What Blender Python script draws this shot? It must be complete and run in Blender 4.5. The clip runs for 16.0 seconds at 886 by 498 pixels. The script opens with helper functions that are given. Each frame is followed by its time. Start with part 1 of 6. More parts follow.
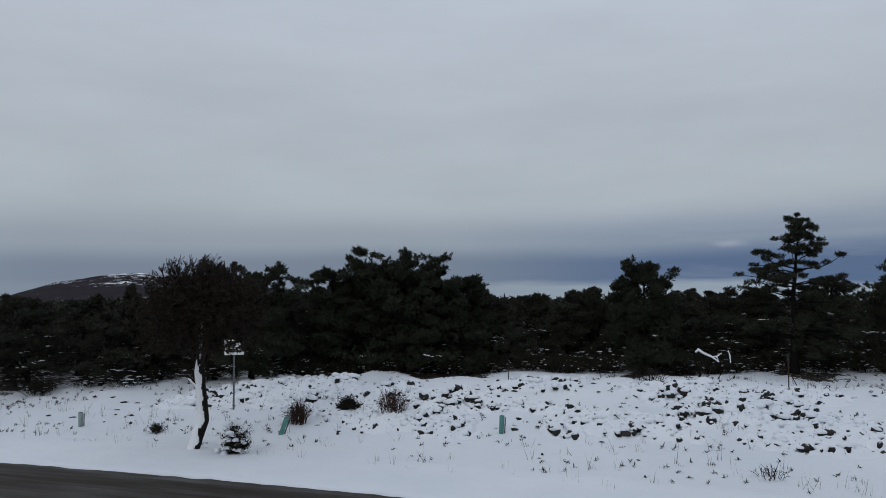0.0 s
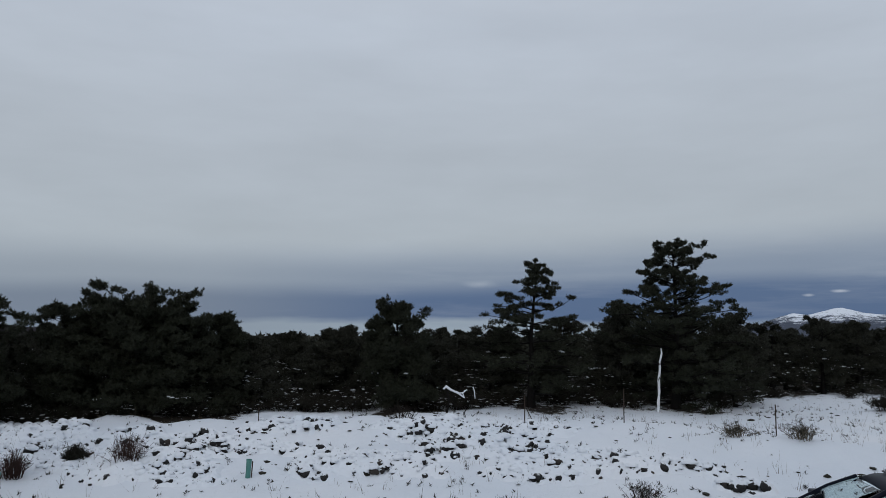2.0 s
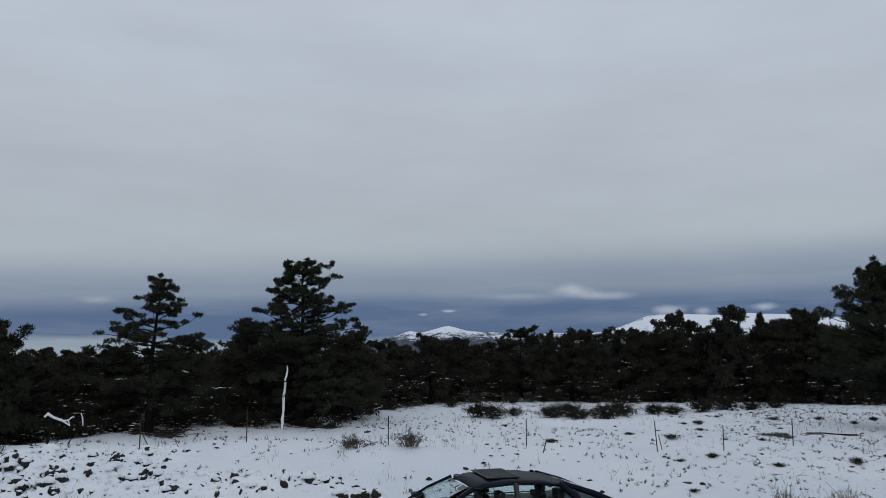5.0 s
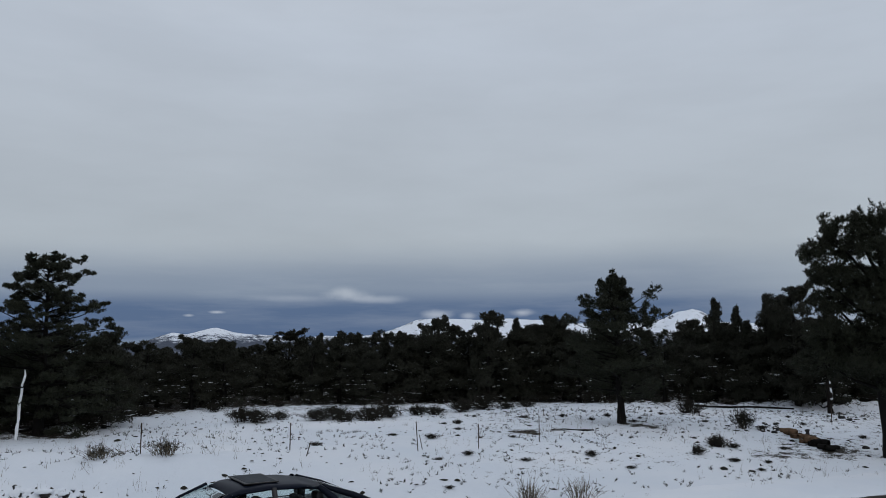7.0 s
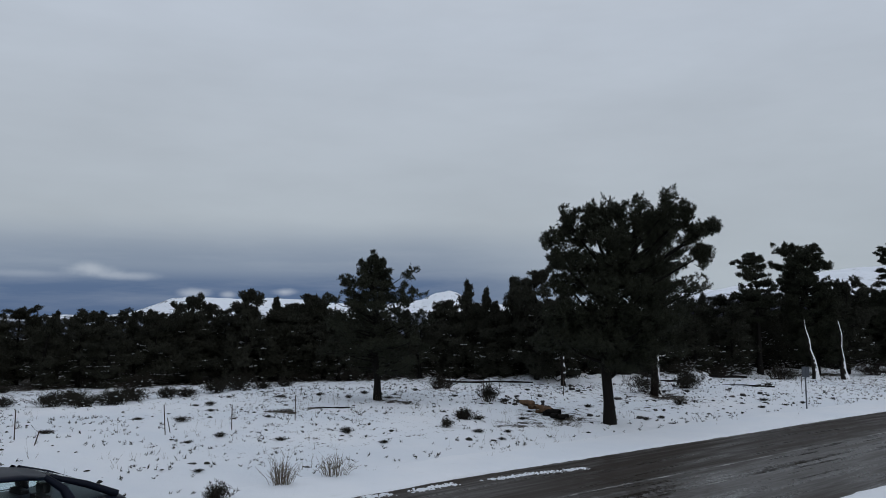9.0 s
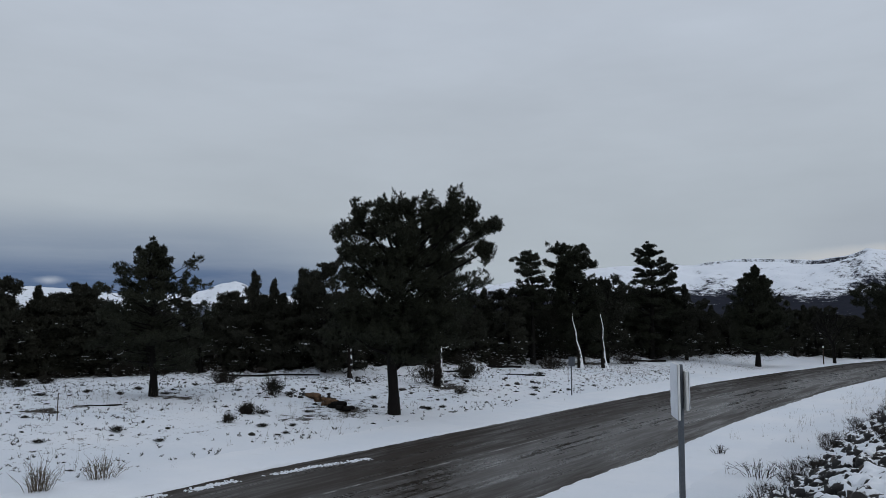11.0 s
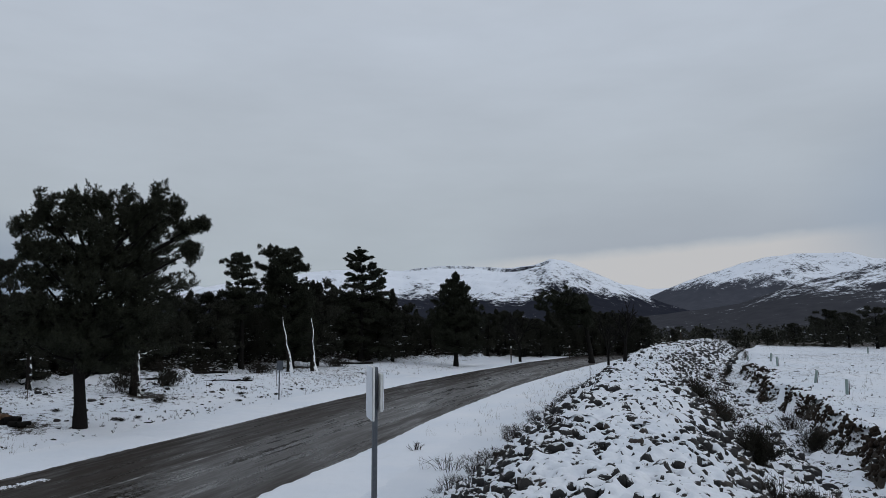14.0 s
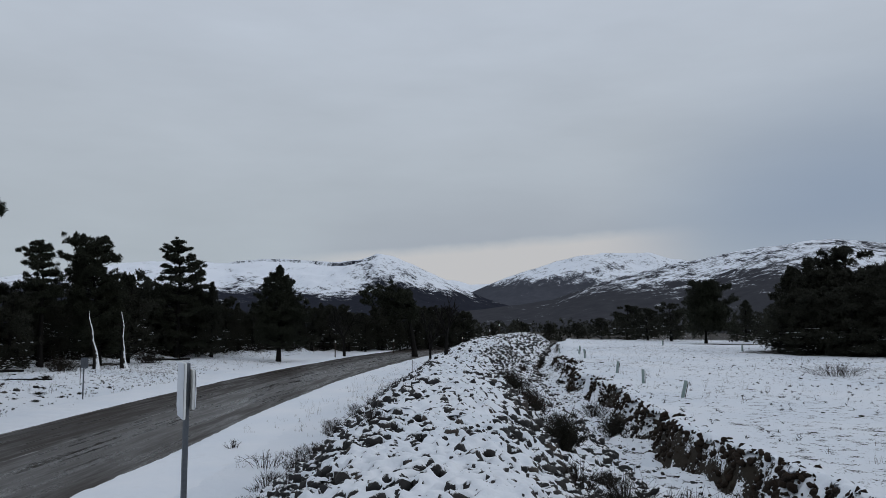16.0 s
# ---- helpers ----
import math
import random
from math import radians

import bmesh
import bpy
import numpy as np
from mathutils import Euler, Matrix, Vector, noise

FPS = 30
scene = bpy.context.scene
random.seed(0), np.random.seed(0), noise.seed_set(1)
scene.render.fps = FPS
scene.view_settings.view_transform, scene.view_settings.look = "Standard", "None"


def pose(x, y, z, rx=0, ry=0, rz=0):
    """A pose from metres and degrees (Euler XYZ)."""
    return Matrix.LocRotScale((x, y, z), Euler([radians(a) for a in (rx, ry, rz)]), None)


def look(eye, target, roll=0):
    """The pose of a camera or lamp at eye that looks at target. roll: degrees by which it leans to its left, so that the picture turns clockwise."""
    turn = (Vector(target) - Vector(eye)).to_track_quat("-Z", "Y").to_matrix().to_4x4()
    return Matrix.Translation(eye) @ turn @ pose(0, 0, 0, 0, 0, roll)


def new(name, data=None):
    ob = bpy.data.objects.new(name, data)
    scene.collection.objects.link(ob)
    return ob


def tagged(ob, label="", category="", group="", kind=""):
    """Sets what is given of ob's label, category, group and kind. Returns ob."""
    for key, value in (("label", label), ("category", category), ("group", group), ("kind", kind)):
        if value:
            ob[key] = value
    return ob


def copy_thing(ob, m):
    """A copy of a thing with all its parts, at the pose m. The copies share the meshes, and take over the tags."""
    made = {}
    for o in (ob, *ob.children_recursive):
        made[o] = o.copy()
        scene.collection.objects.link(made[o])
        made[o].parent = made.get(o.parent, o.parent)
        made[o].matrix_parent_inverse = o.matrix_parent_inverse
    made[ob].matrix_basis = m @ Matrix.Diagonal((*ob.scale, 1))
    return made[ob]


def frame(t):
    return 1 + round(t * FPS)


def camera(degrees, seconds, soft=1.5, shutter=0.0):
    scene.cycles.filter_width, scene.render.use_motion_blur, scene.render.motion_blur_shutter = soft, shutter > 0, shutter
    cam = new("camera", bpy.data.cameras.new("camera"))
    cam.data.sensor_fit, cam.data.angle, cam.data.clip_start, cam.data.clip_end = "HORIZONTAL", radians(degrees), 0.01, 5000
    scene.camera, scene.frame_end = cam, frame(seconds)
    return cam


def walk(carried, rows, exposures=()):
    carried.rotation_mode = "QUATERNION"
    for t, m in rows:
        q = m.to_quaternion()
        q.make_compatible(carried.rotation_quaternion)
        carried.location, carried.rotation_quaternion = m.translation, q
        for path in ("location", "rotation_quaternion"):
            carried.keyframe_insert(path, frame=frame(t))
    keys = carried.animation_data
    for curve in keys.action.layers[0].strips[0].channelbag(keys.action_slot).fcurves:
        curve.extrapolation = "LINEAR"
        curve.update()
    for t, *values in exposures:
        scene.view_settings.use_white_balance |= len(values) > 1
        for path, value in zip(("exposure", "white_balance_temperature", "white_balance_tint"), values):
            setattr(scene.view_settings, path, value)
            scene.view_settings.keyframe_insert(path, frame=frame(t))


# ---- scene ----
# ---- camera: a phone at arm's length, turning on the spot on a stone bank ----
cam = camera(59.3, 16.0, soft=0.6)
EYE = 3.3
PATH = [
    (0.0, -0.052, 0.259, -0.025, 9.17, 2.82, 0.08),
    (0.5, -0.022, 0.257, -0.015, 3.93, 2.97, 0.21),
    (1.0, -0.008, 0.265, 0.002, -0.22, 2.57, 0.30),
    (1.5, 0.017, 0.264, 0.004, -4.03, 4.34, -0.15),
    (2.0, 0.055, 0.252, 0.013, -8.38, 5.58, -0.39),
    (2.5, 0.075, 0.245, 0.011, -12.83, 5.87, -0.60),
    (3.0, 0.091, 0.235, 0.012, -17.03, 6.04, -0.38),
    (3.5, 0.095, 0.230, 0.011, -21.52, 6.17, -0.16),
    (4.0, 0.101, 0.231, 0.015, -26.83, 6.45, -0.02),
    (4.5, 0.116, 0.236, 0.013, -31.11, 6.75, 0.12),
    (7.0, 0.166, 0.135, 0.011, -51.56, 7.17, -0.11),
    (7.5, 0.188, 0.132, 0.009, -55.95, 7.00, 0.02),
    (8.0, 0.217, 0.116, -0.003, -58.94, 6.44, -0.37),
    (8.5, 0.230, 0.087, -0.012, -64.62, 5.69, -0.19),
    (9.0, 0.234, 0.073, -0.019, -68.84, 5.72, -0.06),
    (9.5, 0.235, 0.081, -0.025, -73.90, 5.49, -0.23),
    (12.0, 0.219, 0.018, -0.005, -90.57, 5.34, -0.26),
    (12.5, 0.229, -0.015, -0.006, -94.71, 5.38, -0.37),
    (13.0, 0.249, -0.052, -0.001, -98.18, 5.27, -0.16),
    (13.5, 0.247, -0.078, -0.001, -101.37, 5.36, 0.18),
    (14.0, 0.240, -0.090, 0.002, -105.04, 5.50, -0.06),
    (14.5, 0.232, -0.098, 0.006, -108.53, 5.28, -0.10),
    (15.0, 0.219, -0.114, -0.001, -111.78, 5.37, -0.10),
    (15.5, 0.206, -0.125, 0.000, -114.20, 5.21, -0.08),
    (16.0, 0.189, -0.142, 0.003, -117.76, 5.11, -0.11),
]
walk(cam, [(t, pose(x, y, EYE + z, 90 + pitch, roll, yaw)) for t, x, y, z, yaw, pitch, roll in PATH])

# ---- world: overcast with a blue-grey band low over the woods ----
def node(nt, kind, **kw):
    n = nt.nodes.new(kind)
    for k, v in kw.items():
        if k == "op":
            n.operation = v
        elif k == "blend":
            n.data_type, n.blend_type = "RGBA", v
        else:
            n.inputs[k.replace("_", " ")].default_value = v
    return n


def ramp(nt, source, stops, ease="LINEAR"):
    r = nt.nodes.new("ShaderNodeValToRGB")
    r.color_ramp.interpolation = ease
    e = r.color_ramp.elements
    while len(e) < len(stops):
        e.new(0.5)
    for k, (p, c) in zip(e, stops):
        k.position, k.color = p, ((c, c, c, 1) if isinstance(c, (int, float)) else (*c, 1))
    nt.links.new(source, r.inputs["Fac"])
    return r.outputs["Color"]


def maths(nt, op, a, b=0.0, c=None):
    n = nt.nodes.new("ShaderNodeMath")
    n.operation = op
    for i, v in enumerate((a, b) if c is None else (a, b, c)):
        if isinstance(v, (int, float)):
            n.inputs[i].default_value = v
        else:
            nt.links.new(v, n.inputs[i])
    return n.outputs[0]


def mixed(nt, fac, a, b, blend="MIX"):
    n = nt.nodes.new("ShaderNodeMix")
    n.data_type, n.blend_type = "RGBA", blend
    for i, v in ((0, fac), (6, a), (7, b)):
        if isinstance(v, (int, float)):
            n.inputs[i].default_value = v if i == 0 else (v, v, v, 1)
        elif isinstance(v, tuple):
            n.inputs[i].default_value = (*v, 1)
        else:
            nt.links.new(v, n.inputs[i])
    return n.outputs[2]


def noise_tex(nt, vector, scale, detail=4.0, rough=0.55, distort=0.0):
    n = node(nt, "ShaderNodeTexNoise", Scale=scale, Detail=detail, Roughness=rough, Distortion=distort)
    if vector is not None:
        nt.links.new(vector, n.inputs["Vector"])
    return n.outputs["Fac"]


def stretched(nt, vector, sx, sy, sz):
    m = nt.nodes.new("ShaderNodeMapping")
    m.inputs["Scale"].default_value = (sx, sy, sz)
    nt.links.new(vector, m.inputs["Vector"])
    return m.outputs["Vector"]


SUN_UP, SUN_ROUND = radians(28), radians(200)
world = bpy.data.worlds.new("winter_sky")
scene.world = world
world.use_nodes = True
wt = world.node_tree
wt.nodes.clear()
way = wt.nodes.new("ShaderNodeTexCoord").outputs["Generated"]
xyz = wt.nodes.new("ShaderNodeSeparateXYZ")
wt.links.new(way, xyz.inputs[0])
up = xyz.outputs["Z"]
cloudy = noise_tex(wt, stretched(wt, way, 1, 1, 3), 1.1, 3, 0.5)
fine = noise_tex(wt, stretched(wt, way, 1, 1, 4), 4.0, 4)
rag = noise_tex(wt, stretched(wt, way, 1, 1, 1.6), 26.0, 5, 0.6)
warp = maths(wt, "ADD", up, maths(wt, "MULTIPLY", maths(wt, "SUBTRACT", cloudy, 0.5), 0.05))
veil = ramp(wt, maths(wt, "MULTIPLY", warp, 1.6), [
    (0.0, (0.42, 0.475, 0.54)), (0.10, (0.445, 0.495, 0.555)), (0.2, (0.437, 0.484, 0.545)),
    (0.36, (0.462, 0.508, 0.580)), (0.58, (0.506, 0.556, 0.648)), (1.0, (0.59, 0.63, 0.715))])
veil = mixed(wt, 1.0, veil, ramp(wt, fine, [(0.3, (0.933, 0.95, 0.94)), (0.7, (1.022, 1.04, 1.03))]), "MULTIPLY")
# the clear gap under the cloud deck: the low blue sky with thin cloud in it
sky = wt.nodes.new("ShaderNodeTexSky")
sky.sky_type, sky.sun_disc = "NISHITA", False
sky.sun_elevation, sky.sun_rotation = SUN_UP, SUN_ROUND
gap_sky = mixed(wt, 0.93, mixed(wt, 1.0, sky.outputs[0], (0.04, 0.04, 0.04), "MULTIPLY"), (0.092, 0.150, 0.275))
west = ramp(wt, maths(wt, "ADD", maths(wt, "MULTIPLY", xyz.outputs["X"], -0.5), 0.5), [(0.42, 0.0), (0.62, 1.0)], "EASE")
gap_sky = mixed(wt, west, gap_sky, (0.188, 0.234, 0.305))
wisps = ramp(wt, noise_tex(wt, stretched(wt, way, 1, 1, 9), 5.5, 6, 0.6), [(0.47, 0.0), (0.80, 0.30)])
wisps = mixed(wt, west, wisps, 0.04)
gap_sky = mixed(wt, wisps, gap_sky, (0.36, 0.41, 0.49))


def puff(bearing, rise, wide, tall):
    """A small heap of white cloud: how far the view is inside it."""
    a, e = radians(bearing), radians(rise)
    c = Vector((-math.sin(a) * math.cos(e), math.cos(a) * math.cos(e), math.sin(e)))
    d = wt.nodes.new("ShaderNodeVectorMath")
    d.operation = "SUBTRACT"
    wt.links.new(way, d.inputs[0])
    d.inputs[1].default_value = c
    m = wt.nodes.new("ShaderNodeVectorMath")
    m.operation = "MULTIPLY"
    wt.links.new(d.outputs[0], m.inputs[0])
    m.inputs[1].default_value = (1 / radians(wide), 1 / radians(wide), 1 / radians(tall))
    n = wt.nodes.new("ShaderNodeVectorMath")
    n.operation = "LENGTH"
    wt.links.new(m.outputs[0], n.inputs[0])
    reach = maths(wt, "ADD", n.outputs["Value"], maths(wt, "MULTIPLY", maths(wt, "SUBTRACT", rag, 0.5), 0.8))
    return ramp(wt, reach, [(0.0, 1.0), (1.25, 0.0)], "EASE")


for bearing, rise, wide, tall, white in ((-44.6, 3.75, 2.3, 0.55, 0.55), (-44.4, 4.0, 1.3, 0.55, 0.45), (-46.4, 3.45, 3.4, 0.40, 0.45), (-41.0, 3.45, 4.5, 0.35, 0.25), (-51.1, 2.35, 1.5, 0.5, 0.6), (-53.4, 2.25, 0.8, 0.35, 0.5), (-57.3, 2.5, 1.2, 0.38, 0.6),
                                         (-35.4, 2.4, 0.75, 0.16, 0.7), (-33.5, 2.15, 0.5, 0.14, 0.5), (-11.0, 3.0, 1.8, 0.4, 0.35)):
    gap_sky = mixed(wt, maths(wt, "MULTIPLY", puff(bearing, rise, wide, tall), white), gap_sky, (0.52, 0.57, 0.65))
low_light = ramp(wt, maths(wt, "ADD", maths(wt, "MULTIPLY", up, 10.0), maths(wt, "MULTIPLY", maths(wt, "SUBTRACT", fine, 0.5), 0.35)),
                 [(0.01, 0.55), (0.095, 0.0)])
north = maths(wt, "ADD", maths(wt, "MULTIPLY", xyz.outputs["X"], 0.2), maths(wt, "MULTIPLY", xyz.outputs["Y"], 0.98))
low_light = maths(wt, "MULTIPLY", low_light, ramp(wt, north, [(0.90, 0.15), (0.99, 1.0)]))
gap_sky = mixed(wt, low_light, gap_sky, (0.42, 0.49, 0.53))
# how far the gap reaches up, and along the horizon
side = maths(wt, "ADD", maths(wt, "MULTIPLY", xyz.outputs["X"], 0.26), maths(wt, "MULTIPLY", xyz.outputs["Y"], 0.966))
span = ramp(wt, maths(wt, "ADD", maths(wt, "MULTIPLY", side, 0.5), 0.5), [(0.64, 0.0), (0.82, 1.0)], "EASE")
low = ramp(wt, xyz.outputs["X"], [(0.0, 0.022), (0.5, 0.0)], "EASE")
depth = ramp(wt, maths(wt, "MULTIPLY", maths(wt, "ADD", warp, low), 4.0), [(0.20, 1.0), (0.32, 0.58), (0.56, 0.0)], "EASE")
over = mixed(wt, maths(wt, "MULTIPLY", span, depth), veil, gap_sky)
# the pale opening below a darker roll of cloud, over the far mountains
east = maths(wt, "SUBTRACT", maths(wt, "MULTIPLY", xyz.outputs["X"], 0.85), maths(wt, "MULTIPLY", xyz.outputs["Y"], 0.52))
there = ramp(wt, east, [(0.950, 0.0), (0.985, 1.0)], "EASE")
slant = maths(wt, "ADD", maths(wt, "MULTIPLY", xyz.outputs["X"], 0.0386), maths(wt, "MULTIPLY", xyz.outputs["Y"], 0.0643))
tilted = maths(wt, "ADD", maths(wt, "ADD", up, slant), maths(wt, "MULTIPLY", maths(wt, "SUBTRACT", rag, 0.5), 0.010))
tilted = maths(wt, "ADD", maths(wt, "MULTIPLY", maths(wt, "SUBTRACT", tilted, 0.0937), 5.0), 0.5)
over = mixed(wt, maths(wt, "MULTIPLY", there, ramp(wt, tilted, [(0.47, 0.0), (0.54, 0.50), (0.75, 0.30), (1.0, 0.0)])), over, (0.33, 0.365, 0.43))
over = mixed(wt, maths(wt, "MULTIPLY", there, ramp(wt, tilted, [(0.46, 0.85), (0.53, 0.0)])), over, (0.575, 0.570, 0.575))
south = maths(wt, "SUBTRACT", maths(wt, "MULTIPLY", xyz.outputs["X"], 0.42), maths(wt, "MULTIPLY", xyz.outputs["Y"], 0.906))
over = mixed(wt, maths(wt, "MULTIPLY", ramp(wt, south, [(0.88, 0.0), (0.98, 0.8)], "EASE"), ramp(wt, warp, [(0.05, 0.6), (0.14, 1.0), (0.36, 0.0)], "EASE")), over, (0.245, 0.315, 0.43))
background = node(wt, "ShaderNodeBackground", Strength=1.0)
wt.links.new(over, background.inputs["Color"])
wt.links.new(background.outputs[0], wt.nodes.new("ShaderNodeOutputWorld").inputs["Surface"])

sun = new("sun", bpy.data.lights.new("sun", "SUN"))
sun.data.energy, sun.data.angle, sun.data.color = 0.4, radians(25), (1.0, 0.96, 0.9)
sun.matrix_world = look((0, 0, 0), (-math.cos(SUN_UP) * math.sin(SUN_ROUND), -math.cos(SUN_UP) * math.cos(SUN_ROUND), -math.sin(SUN_UP)))
scene.view_settings.exposure = -0.08


# ---- materials ----
def material(name, rough=0.8, metal=0.0):
    m = bpy.data.materials.new(name)
    m.use_nodes = True
    nt = m.node_tree
    b = nt.nodes["Principled BSDF"]
    b.inputs["Roughness"].default_value, b.inputs["Metallic"].default_value = rough, metal
    return m, nt, b


def bumped(nt, b, height, strength, distance):
    n = node(nt, "ShaderNodeBump", Strength=strength, Distance=distance)
    nt.links.new(height, n.inputs["Height"])
    nt.links.new(n.outputs[0], b.inputs["Normal"])


def place(nt):
    return nt.nodes.new("ShaderNodeNewGeometry").outputs["Position"]


def two_tone(name, a, b, scale, rough=0.8, metal=0.0, bump=0.0, reach=(0.35, 0.65), fine=6.0, local=False):
    """Two colours mixed by a coarse and a fine grain."""
    m, nt, s = material(name, rough, metal)
    p = nt.nodes.new("ShaderNodeTexCoord").outputs["Object"] if local else place(nt)
    g = noise_tex(nt, p, scale, 6, 0.65)
    f = noise_tex(nt, p, scale * fine, 4)
    fac = ramp(nt, maths(nt, "ADD", maths(nt, "MULTIPLY", g, 0.7), maths(nt, "MULTIPLY", f, 0.3)), [(reach[0], 0.0), (reach[1], 1.0)])
    nt.links.new(mixed(nt, fac, a, b), s.inputs["Base Color"])
    s.inputs["Specular IOR Level"].default_value = 0.5 if rough < 0.7 else 0.15
    if bump:
        bumped(nt, s, f, 0.6, bump)
    return m


def snow_material():
    m, nt, b = material("snow", 0.75)
    p = place(nt)
    big, mid, small = noise_tex(nt, p, 0.35, 4), noise_tex(nt, p, 3.0, 5), noise_tex(nt, p, 28.0, 4)
    c = mixed(nt, ramp(nt, big, [(0.35, 0.0), (0.7, 1.0)]), (0.69, 0.735, 0.80), (0.765, 0.79, 0.835))
    c = mixed(nt, ramp(nt, mid, [(0.60, 0.0), (0.76, 0.35)]), c, (0.62, 0.64, 0.67))
    nt.links.new(c, b.inputs["Base Color"])
    bumped(nt, b, maths(nt, "ADD", maths(nt, "MULTIPLY", mid, 1.0), maths(nt, "MULTIPLY", small, 0.25)), 0.55, 0.06)
    return m


def ground_material():
    """Snow with bits of litter and low growth showing through in the rough ground, less on the road's verges."""
    m, nt, b = material("snowy_ground", 0.8)
    b.inputs["Specular IOR Level"].default_value = 0.1
    p = place(nt)
    big, mid, small = noise_tex(nt, p, 0.25, 4), noise_tex(nt, p, 3.2, 6, 0.62), noise_tex(nt, p, 19.0, 6, 0.65)
    c = mixed(nt, ramp(nt, big, [(0.35, 0.0), (0.7, 1.0)]), (0.68, 0.725, 0.79), (0.765, 0.79, 0.835))
    speck = maths(nt, "ADD", maths(nt, "MULTIPLY", mid, 0.55), maths(nt, "MULTIPLY", small, 0.45))
    rough_ground = nt.nodes.new("ShaderNodeAttribute")
    rough_ground.attribute_name = "litter"
    speck = maths(nt, "ADD", speck, maths(nt, "MULTIPLY", maths(nt, "SUBTRACT", rough_ground.outputs["Fac"], 0.5), 0.40))
    c = mixed(nt, ramp(nt, speck, [(0.597, 0.0), (0.628, 1.0)]), c, mixed(nt, mid, (0.012, 0.010, 0.009), (0.05, 0.042, 0.032)))
    nt.links.new(c, b.inputs["Base Color"])
    bumped(nt, b, maths(nt, "ADD", mid, maths(nt, "MULTIPLY", small, 0.3)), 0.7, 0.09)
    return m


def asphalt_material():
    m, nt, b = material("wet_asphalt", 0.4)
    uv = nt.nodes.new("ShaderNodeTexCoord").outputs["UV"]
    p = place(nt)
    along = noise_tex(nt, stretched(nt, uv, 0.22, 2.6, 1), 1.0, 6, 0.6)
    streak = noise_tex(nt, stretched(nt, uv, 0.07, 3.4, 1), 1.3, 5, 0.65)
    grit = noise_tex(nt, p, 60.0, 4)
    crumb = noise_tex(nt, p, 7.0, 6, 0.7)
    d = nt.nodes.new("ShaderNodeSeparateXYZ")
    nt.links.new(uv, d.inputs[0])
    c = mixed(nt, along, (0.024, 0.0195, 0.0163), (0.038, 0.031, 0.026))
    # slush left between the wheel tracks of the near lane
    lane = ramp(nt, maths(nt, "ADD", maths(nt, "MULTIPLY", d.outputs["Y"], 1 / 6.0), 0.5),
                [(0.10, 0.25), (0.24, 0.75), (0.36, 1.0), (0.50, 0.75), (0.60, 0.12), (0.96, 0.0)])
    slush = maths(nt, "MULTIPLY", lane, ramp(nt, maths(nt, "ADD", maths(nt, "MULTIPLY", streak, 0.62), maths(nt, "MULTIPLY", crumb, 0.38)), [(0.50, 0.0), (0.64, 1.0)]))
    c = mixed(nt, maths(nt, "MULTIPLY", slush, 0.4), c, (0.42, 0.43, 0.45))
    nt.links.new(c, b.inputs["Base Color"])
    wet = ramp(nt, along, [(0.42, 0.10), (0.50, 0.34), (0.62, 0.60)])
    nt.links.new(mixed(nt, lane, 0.07, 0.58), b.inputs["Specular IOR Level"])
    nt.links.new(mixed(nt, slush, mixed(nt, lane, ramp(nt, along, [(0.40, 0.28), (0.60, 0.68)]), wet), 0.75), b.inputs["Roughness"])
    bumped(nt, b, maths(nt, "ADD", maths(nt, "MULTIPLY", grit, 0.3), maths(nt, "MULTIPLY", slush, 1.2)), 0.35, 0.012)
    return m


def stone_material():
    m, nt, b = material("fieldstone", 0.85)
    p = place(nt)
    rnd = nt.nodes.new("ShaderNodeNewGeometry").outputs["Random Per Island"]
    tone = nt.nodes.new("ShaderNodeObjectInfo").outputs["Random"]
    mix_r = maths(nt, "FRACT", maths(nt, "ADD", rnd, tone))
    c = ramp(nt, mix_r, [(0.0, (0.007, 0.0068, 0.0072)), (0.6, (0.013, 0.0125, 0.0128)), (0.9, (0.024, 0.0205, 0.018)), (1.0, (0.055, 0.04, 0.031))])
    g = noise_tex(nt, p, 14.0, 6, 0.7)
    c = mixed(nt, ramp(nt, g, [(0.35, 0.0), (0.7, 0.7)]), c, (0.018, 0.018, 0.02))
    top = nt.nodes.new("ShaderNodeSeparateXYZ")
    nt.links.new(nt.nodes.new("ShaderNodeNewGeometry").outputs["Normal"], top.inputs[0])
    dust = ramp(nt, maths(nt, "ADD", top.outputs["Z"], maths(nt, "MULTIPLY", maths(nt, "SUBTRACT", g, 0.5), 1.0)), [(0.85, 0.0), (1.05, 1.0)])
    c = mixed(nt, dust, c, (0.83, 0.85, 0.88))
    nt.links.new(c, b.inputs["Base Color"])
    bumped(nt, b, g, 0.7, 0.03)
    return m


